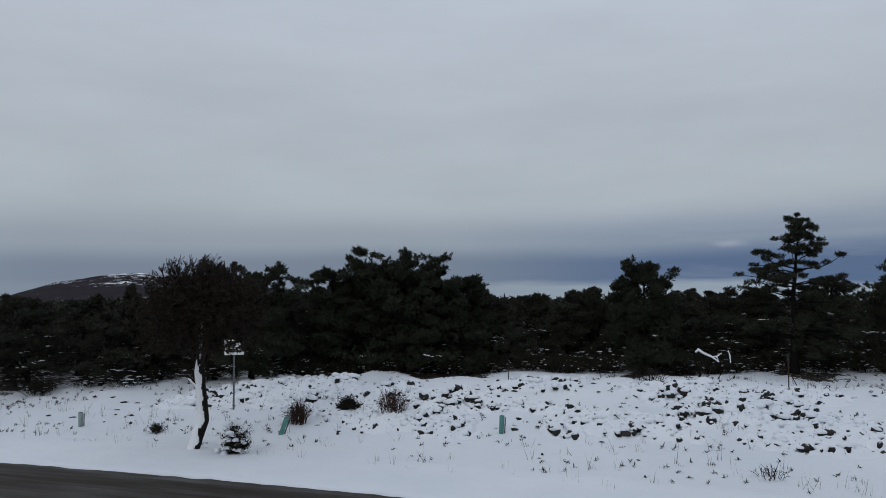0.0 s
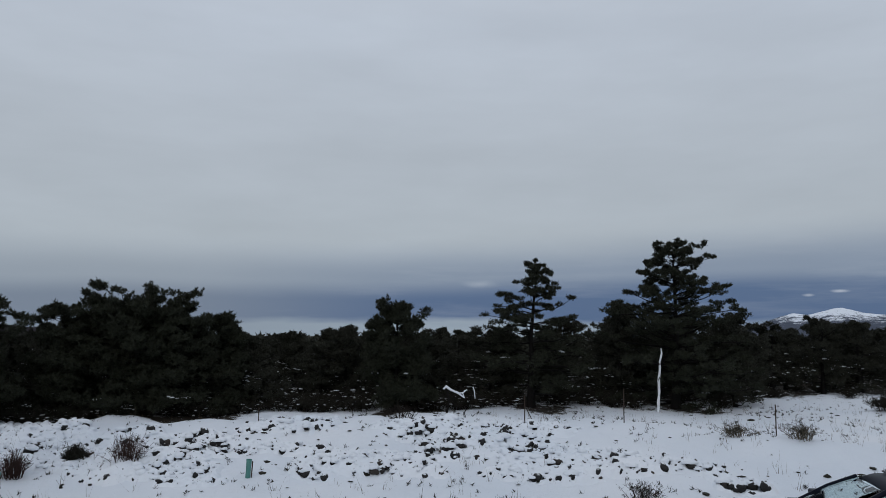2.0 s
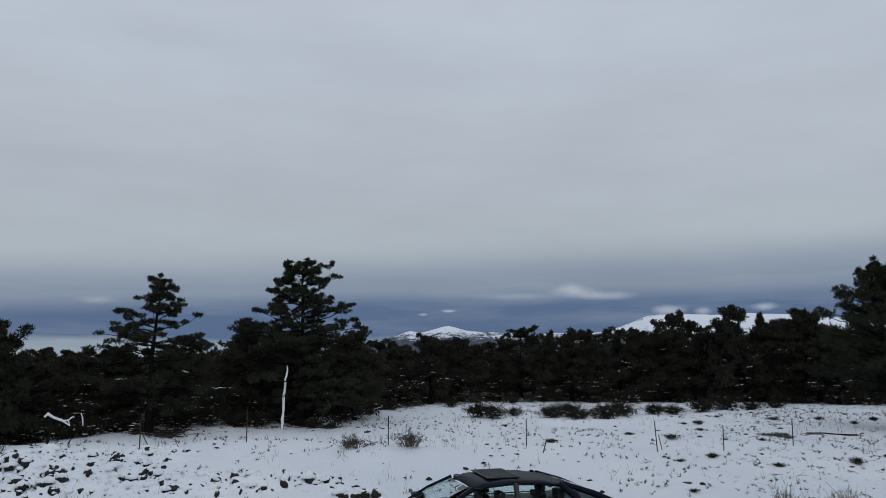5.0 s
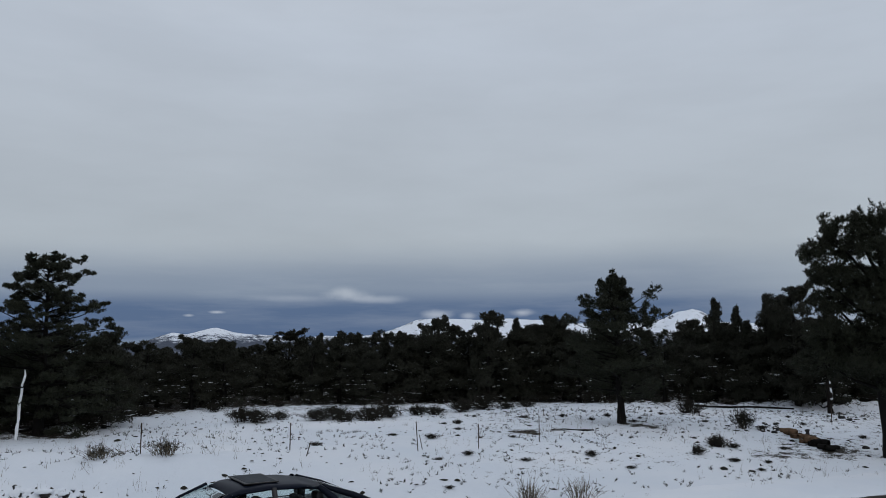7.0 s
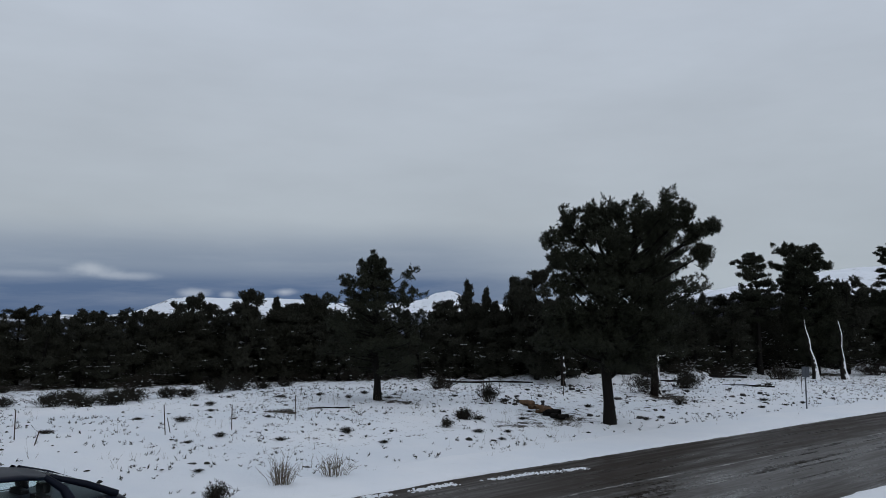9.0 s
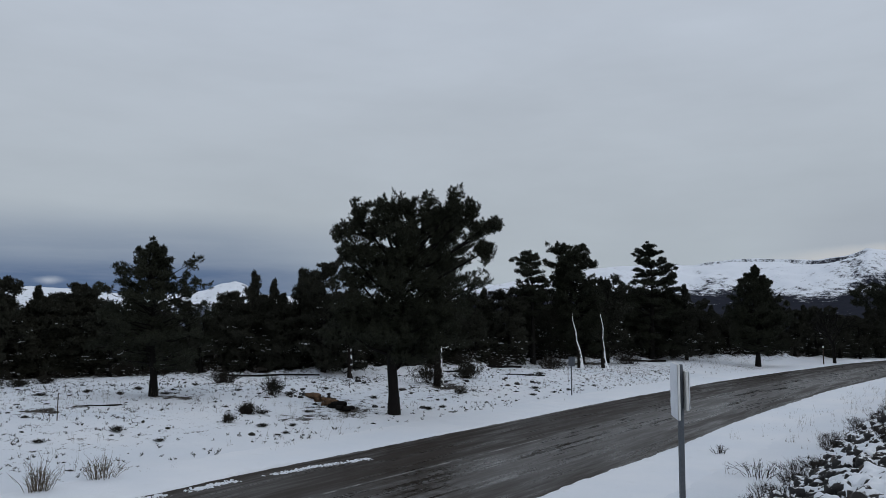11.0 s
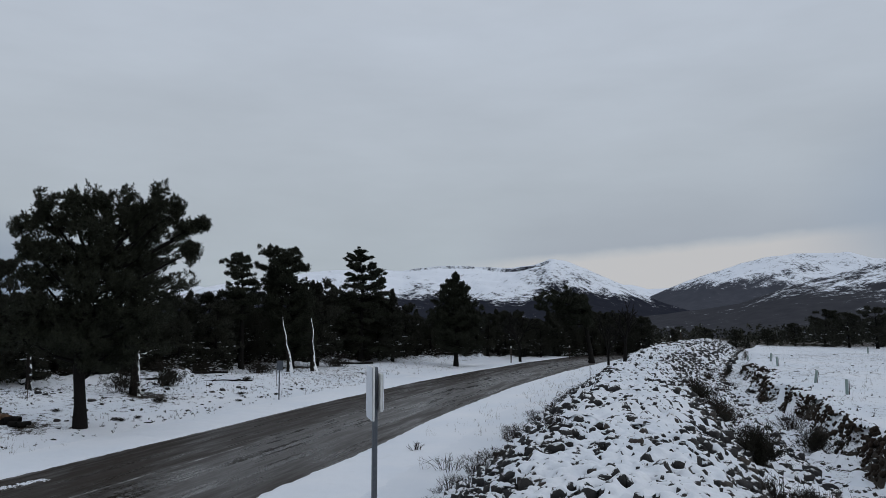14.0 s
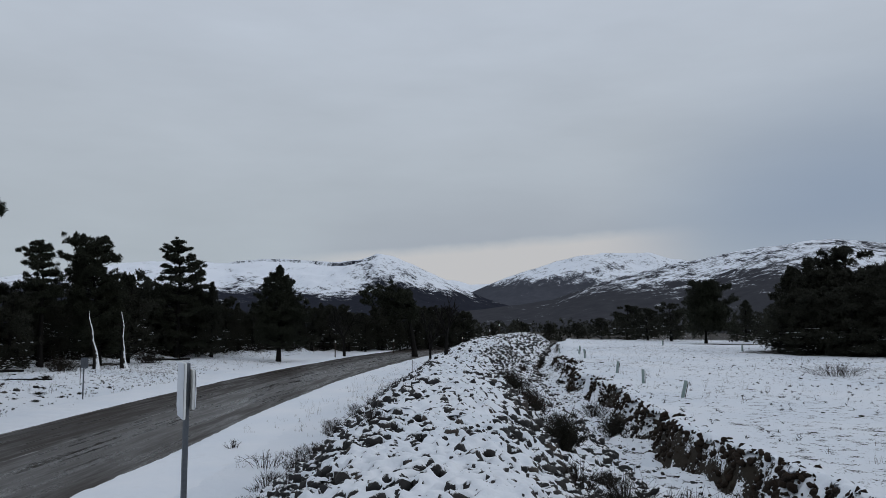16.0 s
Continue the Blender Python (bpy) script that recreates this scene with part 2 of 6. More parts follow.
def mountain_material(name, line, blend, rock_a, rock_b, most=0.55, patch=1.8):
    """Snow above a ragged line of height, dark scrub and rock below it and on steep gullies."""
    m, nt, b = material(name, 0.9)
    p = place(nt)
    z = nt.nodes.new("ShaderNodeSeparateXYZ")
    nt.links.new(p, z.inputs[0])
    nz = nt.nodes.new("ShaderNodeSeparateXYZ")
    nt.links.new(nt.nodes.new("ShaderNodeNewGeometry").outputs["Normal"], nz.inputs[0])
    big, mid = noise_tex(nt, p, 0.0045, 6, 0.6), noise_tex(nt, p, 0.026, 10, 0.72)
    h = maths(nt, "MAXIMUM", maths(nt, "MINIMUM", maths(nt, "DIVIDE", maths(nt, "SUBTRACT", z.outputs["Z"], line), blend), most), -0.85)
    h = maths(nt, "ADD", h, maths(nt, "MULTIPLY", maths(nt, "SUBTRACT", big, 0.5), patch))
    h = maths(nt, "ADD", h, maths(nt, "MULTIPLY", maths(nt, "SUBTRACT", mid, 0.5), 1.4 * patch))
    tiny = noise_tex(nt, p, 0.11, 6, 0.7)
    h = maths(nt, "ADD", h, maths(nt, "MULTIPLY", maths(nt, "SUBTRACT", tiny, 0.5), 2.0))
    h = maths(nt, "ADD", h, maths(nt, "MULTIPLY", maths(nt, "SUBTRACT", nz.outputs["Z"], 0.93), 2.2))
    fac = ramp(nt, maths(nt, "ADD", maths(nt, "MULTIPLY", h, 0.5), 0.5), [(0.38, 0.0), (0.62, 1.0)])
    dark = mixed(nt, mid, rock_a, rock_b)
    b.inputs["Specular IOR Level"].default_value = 0.0
    nt.links.new(mixed(nt, fac, dark, (0.78, 0.82, 0.89)), b.inputs["Base Color"])
    return m


WIND = (-0.40, -0.92, 0.0)


def trunk_material(name, bark_a, bark_b, cover):
    """Bark with blown snow stuck to its windward side: cover 0 to 1."""
    m, nt, b = material(name, 0.9)
    b.inputs["Specular IOR Level"].default_value = 0.1
    p = place(nt)
    g = noise_tex(nt, stretched(nt, p, 1, 1, 0.25), 22.0, 5, 0.65)
    c = mixed(nt, g, bark_a, bark_b)
    if cover:
        dot = nt.nodes.new("ShaderNodeVectorMath")
        dot.operation = "DOT_PRODUCT"
        nt.links.new(nt.nodes.new("ShaderNodeNewGeometry").outputs["Normal"], dot.inputs[0])
        dot.inputs[1].default_value = WIND
        patch = noise_tex(nt, stretched(nt, p, 1, 1, 0.7), 6.0, 6, 0.65)
        f = maths(nt, "ADD", dot.outputs["Value"], maths(nt, "MULTIPLY", maths(nt, "SUBTRACT", patch, 0.5), 2.6))
        c = mixed(nt, ramp(nt, f, [(0.92 - cover, 0.0), (1.04 - cover, 1.0)]), c, (0.80, 0.82, 0.85))
    nt.links.new(c, b.inputs["Base Color"])
    bumped(nt, b, g, 0.8, 0.02)
    return m


def leaf_material(name, a, b_, rough=0.6):
    m, nt, b = material(name, rough)
    r = nt.nodes.new("ShaderNodeNewGeometry").outputs["Random Per Island"]
    g = noise_tex(nt, place(nt), 1.3, 3)
    nt.links.new(mixed(nt, maths(nt, "ADD", maths(nt, "MULTIPLY", r, 0.6), maths(nt, "MULTIPLY", g, 0.4)), a, b_), b.inputs["Base Color"])
    b.inputs["Specular IOR Level"].default_value = 0.12
    return m


SNOW, GROUND, ASPHALT, STONE = snow_material(), ground_material(), asphalt_material(), stone_material()
NEEDLES = leaf_material("pine_needles", (0.011, 0.014, 0.010), (0.038, 0.041, 0.026))
NEEDLES_DIM = leaf_material("forest_needles", (0.012, 0.014, 0.011), (0.046, 0.046, 0.033))
DRY_LEAVES = leaf_material("dry_oak_leaves", (0.010, 0.008, 0.006), (0.028, 0.021, 0.015), 0.8)
BARK = trunk_material("pine_bark", (0.005, 0.0047, 0.0045), (0.015, 0.0135, 0.0125), 0.0)
BARK_SNOW = trunk_material("snow_plastered_bark", (0.008, 0.007, 0.006), (0.028, 0.023, 0.019), 0.40)
BARK_PART = trunk_material("half_plastered_bark", (0.006, 0.005, 0.005), (0.022, 0.018, 0.015), 0.02)
TWIG = two_tone("twig", (0.010, 0.008, 0.007), (0.034, 0.026, 0.021), 9.0)
TWIG_RED = two_tone("reddish_twig", (0.022, 0.014, 0.012), (0.06, 0.034, 0.028), 9.0)
GRASS_DRY = two_tone("dry_grass", (0.06, 0.05, 0.038), (0.17, 0.14, 0.10), 7.0)
HEATH = leaf_material("heath_leaves", (0.010, 0.010, 0.008), (0.028, 0.026, 0.018))
EARTH = two_tone("bare_earth", (0.010, 0.008, 0.007), (0.04, 0.028, 0.02), 5.0, 0.95, bump=0.03)
GALV = two_tone("galvanised_steel", (0.085, 0.097, 0.115), (0.13, 0.143, 0.165), 30.0, 0.55, 0.3)
RUST = two_tone("rusty_rod", (0.03, 0.024, 0.02), (0.07, 0.05, 0.04), 30.0, 0.8)
TUBE_GREEN = two_tone("green_tree_shelter", (0.045, 0.17, 0.15), (0.07, 0.23, 0.20), 12.0, 0.5)
TUBE_PALE = two_tone("pale_tree_shelter", (0.15, 0.21, 0.20), (0.24, 0.30, 0.29), 12.0, 0.5)
SIGN_WHITE = two_tone("sign_enamel", (0.68, 0.69, 0.68), (0.78, 0.79, 0.78), 6.0, 0.5)
SIGN_INK = two_tone("sign_ink", (0.03, 0.03, 0.03), (0.06, 0.06, 0.06), 20.0, 0.6)
LOG = two_tone("cut_log", (0.05, 0.032, 0.02), (0.19, 0.115, 0.068), 8.0, 0.85, bump=0.02)
PAINT_WHITE = two_tone("worn_road_paint", (0.045, 0.044, 0.042), (0.36, 0.36, 0.355), 2.0, 0.6, reach=(0.44, 0.66))


# ---- mesh helpers ----
rng = np.random.default_rng(7)


def thing(name, label, category, at=(0, 0, 0), group="", kind=""):
    e = new(name)
    e.empty_display_size = 0.2
    e.matrix_basis = at if isinstance(at, Matrix) else Matrix.Translation(at)
    return tagged(e, label, category, group, kind)


def tri_mesh(name, v, f, smooth=False):
    """A mesh from arrays of corners and of triangles or quads."""
    v, f = np.asarray(v, np.float32), np.asarray(f, np.int32)
    me = bpy.data.meshes.new(name)
    me.vertices.add(len(v))
    me.vertices.foreach_set("co", v.ravel())
    k = f.shape[1]
    me.loops.add(f.size)
    me.loops.foreach_set("vertex_index", f.ravel())
    me.polygons.add(len(f))
    me.polygons.foreach_set("loop_start", np.arange(0, f.size, k, dtype=np.int32))
    me.polygons.foreach_set("use_smooth", np.full(len(f), smooth))
    me.update(calc_edges=True)
    return me


def part(name, me, mat, parent=None, label="", m=None):
    """Links a mesh or a bmesh as one mesh object under a thing or a part."""
    if isinstance(me, bmesh.types.BMesh):
        data = bpy.data.meshes.new(name)
        me.to_mesh(data)
        me.free()
        me = data
    if mat is not None and not me.materials:
        me.materials.append(mat)
    ob = new(name, me)
    if parent is not None:
        ob.parent = parent
    if m is not None:
        ob.matrix_basis = m
    return tagged(ob, label) if label else ob


def joined(pieces):
    """Several (corners, faces) into one."""
    vs, fs, n = [], [], 0
    for v, f in pieces:
        vs.append(v)
        fs.append(np.asarray(f) + n)
        n += len(v)
    return np.concatenate(vs), np.concatenate(fs)


def tube(points, radii, sides=6):
    """Corners and quads of a tapering tube along a line of points."""
    p = np.asarray(points, float)
    r = np.broadcast_to(np.asarray(radii, float), (len(p),))
    t = np.gradient(p, axis=0)
    t /= np.linalg.norm(t, axis=1)[:, None] + 1e-9
    ref = np.where(np.abs(t[:, 2:3]) > 0.9, np.array([[1.0, 0, 0]]), np.array([[0, 0, 1.0]]))
    a = np.cross(t, ref)
    a /= np.linalg.norm(a, axis=1)[:, None] + 1e-9
    b = np.cross(t, a)
    w = np.linspace(0, 2 * np.pi, sides, endpoint=False)
    v = p[:, None] + r[:, None, None] * (np.cos(w)[None, :, None] * a[:, None] + np.sin(w)[None, :, None] * b[:, None])
    i, j = np.meshgrid(np.arange(len(p) - 1), np.arange(sides), indexing="ij")
    j2 = (j + 1) % sides
    f = np.stack([i * sides + j, i * sides + j2, (i + 1) * sides + j2, (i + 1) * sides + j], -1).reshape(-1, 4)
    v = v.reshape(-1, 3)
    top = (len(p) - 1) * sides
    cap = np.array([[top + k, top + k + 1, top + sides - 2 - k, top + sides - 1 - k] if sides == 4 else [top, top + k + 1, top + k + 2, top + k + 2] for k in range(1 if sides == 4 else sides - 2)])
    return v, (np.concatenate([f, cap]) if sides == 4 else f)


def box(bm, x0, x1, y0, y1, z0, z1, bevel=0.0):
    g = bmesh.ops.create_cube(bm, size=1.0, matrix=Matrix.Translation(((x0 + x1) / 2, (y0 + y1) / 2, (z0 + z1) / 2)) @ Matrix.Diagonal((x1 - x0, y1 - y0, z1 - z0, 1)))
    if bevel:
        edges = list({e for v in g["verts"] for e in v.link_edges})
        bmesh.ops.bevel(bm, geom=edges, offset=bevel, segments=2, affect="EDGES", profile=0.6)
    return bm


def spot(bearing, reach):
    """The place at a bearing (degrees, left of north) and a distance from the viewer."""
    a = math.radians(bearing)
    return -math.sin(a) * reach, math.cos(a) * reach


def step(x, a, b):
    t = np.clip((np.asarray(x, float) - a) / (b - a), 0, 1)
    return t * t * (3 - 2 * t)


def value_noise(x, y, seed=0):
    """Smooth value noise on a lattice one unit wide, for arrays."""
    x, y = np.asarray(x, float), np.asarray(y, float)
    xi, yi = np.floor(x).astype(np.int64), np.floor(y).astype(np.int64)
    u, w = x - xi, y - yi
    u, w = u * u * (3 - 2 * u), w * w * (3 - 2 * w)

    def at(i, j):
        h = (i * 374761393 + j * 668265263 + seed * 974634777) & 0x7FFFFFFF
        h = ((h ^ (h >> 13)) * 1274126177) & 0x7FFFFFFF
        return ((h ^ (h >> 16)) & 0xFFFF) / 32767.5 - 1.0

    return (at(xi, yi) * (1 - u) + at(xi + 1, yi) * u) * (1 - w) + (at(xi, yi + 1) * (1 - u) + at(xi + 1, yi + 1) * u) * w


def layered(x, y, octaves=4, seed=0, gain=0.5):
    s, a = 0, 1.0
    for k in range(octaves):
        s = s + a * value_noise(x * 2 ** k + 13.7 * k, y * 2 ** k - 7.1 * k, seed + k)
        a *= gain
    return s


# ---- the road's line and the lie of the land ----
LINE = np.array([(-160, 4), (-60, 13.6), (-30, 13.0), (-11, 10.5), (-4.2, 9.45), (4, 7.6), (12.9, 4.4), (18.8, 1.0), (26.8, -3.5),
                 (36.2, -9.1), (47.5, -16.5), (63, -28), (103, -58), (150, -98), (230, -175)], float)


def smooth_line(p, n):
    q = np.concatenate([[2 * p[0] - p[1]], p, [2 * p[-1] - p[-2]]])
    out = []
    for i in range(1, len(q) - 2):
        t = np.linspace(0, 1, n, endpoint=False)[:, None]
        a, b, c, d = q[i - 1:i + 3]
        out.append(0.5 * (2 * b + (c - a) * t + (2 * a - 5 * b + 4 * c - d) * t ** 2 + (3 * b - a - 3 * c + d) * t ** 3))
    return np.concatenate(out + [q[-2:-1]])


dense = smooth_line(LINE, 60)
arc = np.concatenate([[0], np.cumsum(np.linalg.norm(np.diff(dense, axis=0), axis=1))])
ROAD_S = np.arange(0, arc[-1], 0.5)
ROAD_P = np.stack([np.interp(ROAD_S, arc, dense[:, k]) for k in (0, 1)], 1)
for _ in range(3):
    ROAD_P[4:-4] = sum(ROAD_P[4 + k:len(ROAD_P) - 4 + k] for k in range(-4, 5)) / 9
ROAD_T = np.gradient(ROAD_P, axis=0)
ROAD_T /= np.linalg.norm(ROAD_T, axis=1)[:, None]
ROAD_N = np.stack([-ROAD_T[:, 1], ROAD_T[:, 0]], 1)
HALF = 3.0


def road_place(s, d):
    """From the way along the road and the distance off its middle (far side plus) to x, y."""
    s, d = np.broadcast_arrays(np.asarray(s, float), np.asarray(d, float))
    p = [np.interp(s, ROAD_S, ROAD_P[:, k]) + d * np.interp(s, ROAD_S, ROAD_N[:, k]) for k in (0, 1)]
    return p[0], p[1]


def road_frame(x, y):
    """The way along the road and the distance off its middle, for arrays."""
    x, y = np.atleast_1d(np.asarray(x, float)), np.atleast_1d(np.asarray(y, float))
    s, d = np.empty(len(x)), np.empty(len(x))
    for i in range(0, len(x), 4000):
        px, py = x[i:i + 4000, None], y[i:i + 4000, None]
        k = np.argmin((px - ROAD_P[:, 0]) ** 2 + (py - ROAD_P[:, 1]) ** 2, axis=1)
        dx, dy = px[:, 0] - ROAD_P[k, 0], py[:, 0] - ROAD_P[k, 1]
        s[i:i + 4000] = ROAD_S[k] + dx * ROAD_T[k, 0] + dy * ROAD_T[k, 1]
        d[i:i + 4000] = dx * ROAD_N[k, 0] + dy * ROAD_N[k, 1]
    return s, d


S_EYE = float(road_frame([0.0], [0.0])[0][0])


# the wood's front line: bearing, distance of the first trees
FRONT = [(46, 25), (33, 26), (21, 26), (15, 26.5), (5.5, 26), (3, 28), (-3, 27.5), (-12, 28.5), (-20, 30), (-29, 33), (-35, 39), (-48, 41), (-62, 42), (-75, 42), (-88, 47), (-92, 56), (-98, 61), (-104, 67), (-112, 80), (-120, 100)]

# patches under trees where the snow has not reached the ground: x, y, radius, weight
BARE = [(26.0, 5.0, 1.7, 0.20), (25.0, 6.1, 1.4, 0.18), (24.2, 6.9, 1.0, 0.18), (22.6, 14.5, 0.7, 0.5), (24.0, 14.0, 0.7, 0.5), (25.4, 13.4, 0.7, 0.5), (25.8, 4.8, 2.6, 0.20), (27.6, 6.4, 2.2, 0.22), (34.3, 3.6, 1.6, 0.5), (27.4, 12.9, 1.1, 0.5), (12.0, 26.0, 1.7, 0.7), (7.0, 26.2, 1.6, 0.7), (2.5, 25.4, 1.5, 0.7),
        (-6.0, 24.6, 2.6, 0.8), (-3.6, 24.0, 2.0, 0.8), (51.0, -4.0, 2.0, 0.6), (56.0, -16.0, 2.0, 0.6), (56.6, -62.0, 5.0, 0.8), (36.0, -48.0, 5.5, 0.9), (33.0, -50.0, 5.0, 0.9)]


def land(x, y):
    """The height of the ground and how much litter, or dark ground under the stone bank, shows in it."""
    shape = np.shape(x)
    x, y = np.ravel(np.asarray(x, float)), np.ravel(np.asarray(y, float))
    s, d = road_frame(x, y)
    far = np.maximum(d, 0)
    q = np.maximum(-d, 0)
    u = s - S_EYE
    n1, n2, n3 = layered(x * 0.12, y * 0.12, 3, 3), layered(x * 0.7, y * 0.7, 3, 11), layered(x * 2.6, y * 2.6, 3, 23)
    # beyond the road: a verge, a low rubble bank along the left, then the open field and the woods
    z_far = 0.04 + 0.46 * step(far, 4.2, 12)
    heap = np.exp(-((far - 11.2 - 0.5 * n1) / 2.6) ** 2) * step(u, -14.5, -10) * (1 - step(u, 2, 13))
    z_far += 0.38 * heap * (1 + 0.25 * n2) + 0.10 * step(far, 6, 9) * n1
    z_far += (0.05 * n2 + 0.03 * n3) * step(far, 5, 8)
    z_far -= 0.012 * np.clip(far - 34, 0, 200)
    # the viewer's side: a verge, the bank of fieldstones, a ditch with a broken edge, and a meadow
    z_near = 0.04 + 0.10 * step(q, 3.5, 6.2)
    bank = step(q, 6.4, 9.0) * (1 - step(q, 10.2, 13.2))
    z_near += (1.42 + 0.10 * n1) * bank + 0.07 * n2 * bank
    edge = q - 15.0 - 0.45 * layered(s * 0.35, s * 0 + 2.0, 3, 31) - 0.15 * n3
    z_near += 0.15 * step(q, 12, 14) + 0.72 * step(edge, -0.45, 0.1)
    z_near += (0.05 * n1 + 0.02 * n2) * step(q, 15.5, 18)
    z_near -= 0.004 * np.clip(q - 40, 0, 300)
    z = np.where(d > 0, z_far, z_near)
    under = 1 - step(np.abs(d), 2.4, 3.3)
    z = z * (1 - under) - 0.10 * under
    away = np.hypot(x, y)
    z = z * (1 - step(away, 250, 600)) - 16.0 * step(away, 120, 900) - 45.0 * step(away, 800, 4000) - 0.012 * np.clip(u - 70, 0, 120) * (1 - step(away, 250, 600))
    # under the stone bank the mask darkens for earth and painted shade in gaps
    litter = np.where(d > 0, (0.39 + 0.14 * step(u, 5, 14) + 0.05 * step(u, 22, 30) + 0.13 * n1) * step(far, 5.2, 7.6) - 0.06 * heap + 0.16 * step(far, 19, 28), 0.30 * step(q, 5.4, 7) + 0.75 * step(q, 6.9, 7.8) * (1 - step(q, 11.6, 12.6)) * step(u, -2, 3) * (1 - step(u, 55, 64)) + 0.36 * step(q, 11.8, 12.6) * (1 - step(q, 14.2, 15)))
    litter += np.where((d < 0) & (edge > -0.55) & (edge < 0.06), 0.48 + 0.25 * n2, 0.0) + np.where((d < 0) & (q > 15.6), 0.28 + 0.08 * n1, 0)
    for px, py, pr, pw in BARE:
        litter = litter + pw * (1 - step(np.hypot(x - px, (y - py)) + 0.7 * n2, 0.25 * pr, pr))
    line = np.array(FRONT[::-1], float)
    front = np.interp(np.degrees(np.arctan2(-x, y)), line[:, 0], line[:, 1])
    wood = np.where(d > 5, step(away - front + 0.8 * n2, -1.6, 0.8), 0)
    # a ragged ridge of snowed-in debris along the wood's foot down the road
    ridge = np.where(d > 5, np.exp(-((away - front + 1.3) / 1.1) ** 2) * step(u, 24, 30) * (1 - step(u, 75, 85)), 0)
    z = z + 0.26 * ridge * (1 + 0.9 * n2 + 0.5 * n3)
    litter = litter + 0.16 * ridge
    return z.reshape(shape), np.clip(litter + 0.56 * wood + 0.9 * step(away, 95, 150), 0, 1).reshape(shape)


def height(x, y):
    return float(land(np.array([x]), np.array([y]))[0][0])


def on_land(bearing, reach, lift=0.0):
    x, y = spot(bearing, reach)
    return x, y, height(x, y) + lift


# ground: one sheet from the viewer's feet to the horizon
bearings = np.radians(np.concatenate([np.arange(-152, 42, 0.36), np.arange(42, 208, 3.0)]))
reaches = np.concatenate([[0.0], 0.5 * 1.0245 ** np.arange(0, 376)])
gb, gr = np.meshgrid(bearings, reaches, indexing="ij")
gx, gy = -np.sin(gb) * gr, np.cos(gb) * gr
gz, gl = land(gx, gy)
nb, nr = gb.shape
i, j = np.meshgrid(np.arange(nb), np.arange(nr - 1), indexing="ij")
i2 = (i + 1) % nb
quads = np.stack([i * nr + j, i2 * nr + j, i2 * nr + j + 1, i * nr + j + 1], -1).reshape(-1, 4)
me = tri_mesh("ground", np.stack([gx, gy, gz], -1).reshape(-1, 3), quads[:, ::-1], True)
me.attributes.new("litter", "FLOAT", "POINT").data.foreach_set("value", gl.ravel().astype(np.float32))
tagged(part("ground", me, GROUND), "snow-covered rough field with litter showing through", "ground", kind="structure")


def strip(name, ss, ds, zf, smooth=True):
    """A sheet along the road with its own way-and-offset coordinates."""
    a, b = np.meshgrid(ss, np.arange(len(ds(ss[:1])[0])), indexing="ij")
    off = ds(ss)
    x, y = road_place(np.repeat(ss[:, None], off.shape[1], 1), off)
    z = zf(np.repeat(ss[:, None], off.shape[1], 1), off, x, y)
    n, k = off.shape
    p, q = np.meshgrid(np.arange(n - 1), np.arange(k - 1), indexing="ij")
    f = np.stack([p * k + q, (p + 1) * k + q, (p + 1) * k + q + 1, p * k + q + 1], -1).reshape(-1, 4)
    me = tri_mesh(name, np.stack([x, y, z], -1).reshape(-1, 3), f, smooth)
    uv = me.uv_layers.new(name="UVMap")
    co = np.stack([np.repeat(ss[:, None], k, 1), off], -1).reshape(-1, 2)
    uv.data.foreach_set("uv", co[f.ravel()].ravel().astype(np.float32))
    return me


def dip(s):
    return -0.012 * np.clip(s - S_EYE - 70, 0, 120)


road_s = np.concatenate([np.arange(S_EYE - 120, S_EYE - 30, 2.0), np.arange(S_EYE - 30, S_EYE + 70, 0.4), np.arange(S_EYE + 70, S_EYE + 200, 2.0)])
tagged(part("road", strip("road", road_s, lambda s: np.repeat(np.linspace(-3.5, 3.5, 15)[None], len(s), 0),
                          lambda s, d, x, y: 0.015 + 0.03 * (1 - (d / 3.2) ** 2) + dip(s)), ASPHALT),
       "wet grey asphalt road with streaks of slush", "road", kind="structure")

# snow verges with a ragged edge on the asphalt
verge_s = np.concatenate([np.arange(S_EYE - 60, S_EYE - 22, 0.5), np.arange(S_EYE - 22, S_EYE + 60, 0.12), np.arange(S_EYE + 60, S_EYE + 190, 0.8)])
across = np.array([0.0, 0.02, 0.06, 0.14, 0.3, 0.6, 1.0, 1.6, 2.4])
lift = np.array([0.0, 0.028, 0.042, 0.05, 0.052, 0.05, 0.046, 0.03, -0.03])


def verge(side):
    def offs(s):
        ragged = 0.06 * layered(s * 0.25, s * 0 + side, 2, 41) + 0.03 * layered(s * 3.1, s * 0 + side, 3, 47)
        return side * (HALF + (0.05 if side > 0 else 0.0) + ragged[:, None] + across[None])

    def tall(s, d, x, y):
        z = land(x, y)[0]
        t = np.repeat(lift[None], len(s), 0)
        lump = 1 + 0.35 * layered(s * 2.3, d * 2.3, 3, 53)
        base = 0.022 + 0.05 * step(np.abs(d), 3.2, 4.6) + dip(s)
        return np.maximum(base, np.where(np.abs(d) > 3.5, z, -1)) + t * lump

    me = strip("verge", verge_s, offs, tall)
    if side > 0:
        me.flip_normals()
    return me


for side, nm in ((1, "verge_far"), (-1, "verge_near")):
    me = verge(side)
    me.flip_normals()
    tagged(part(nm, me, SNOW), "smooth snow on the road's verge", "verge", kind="structure")


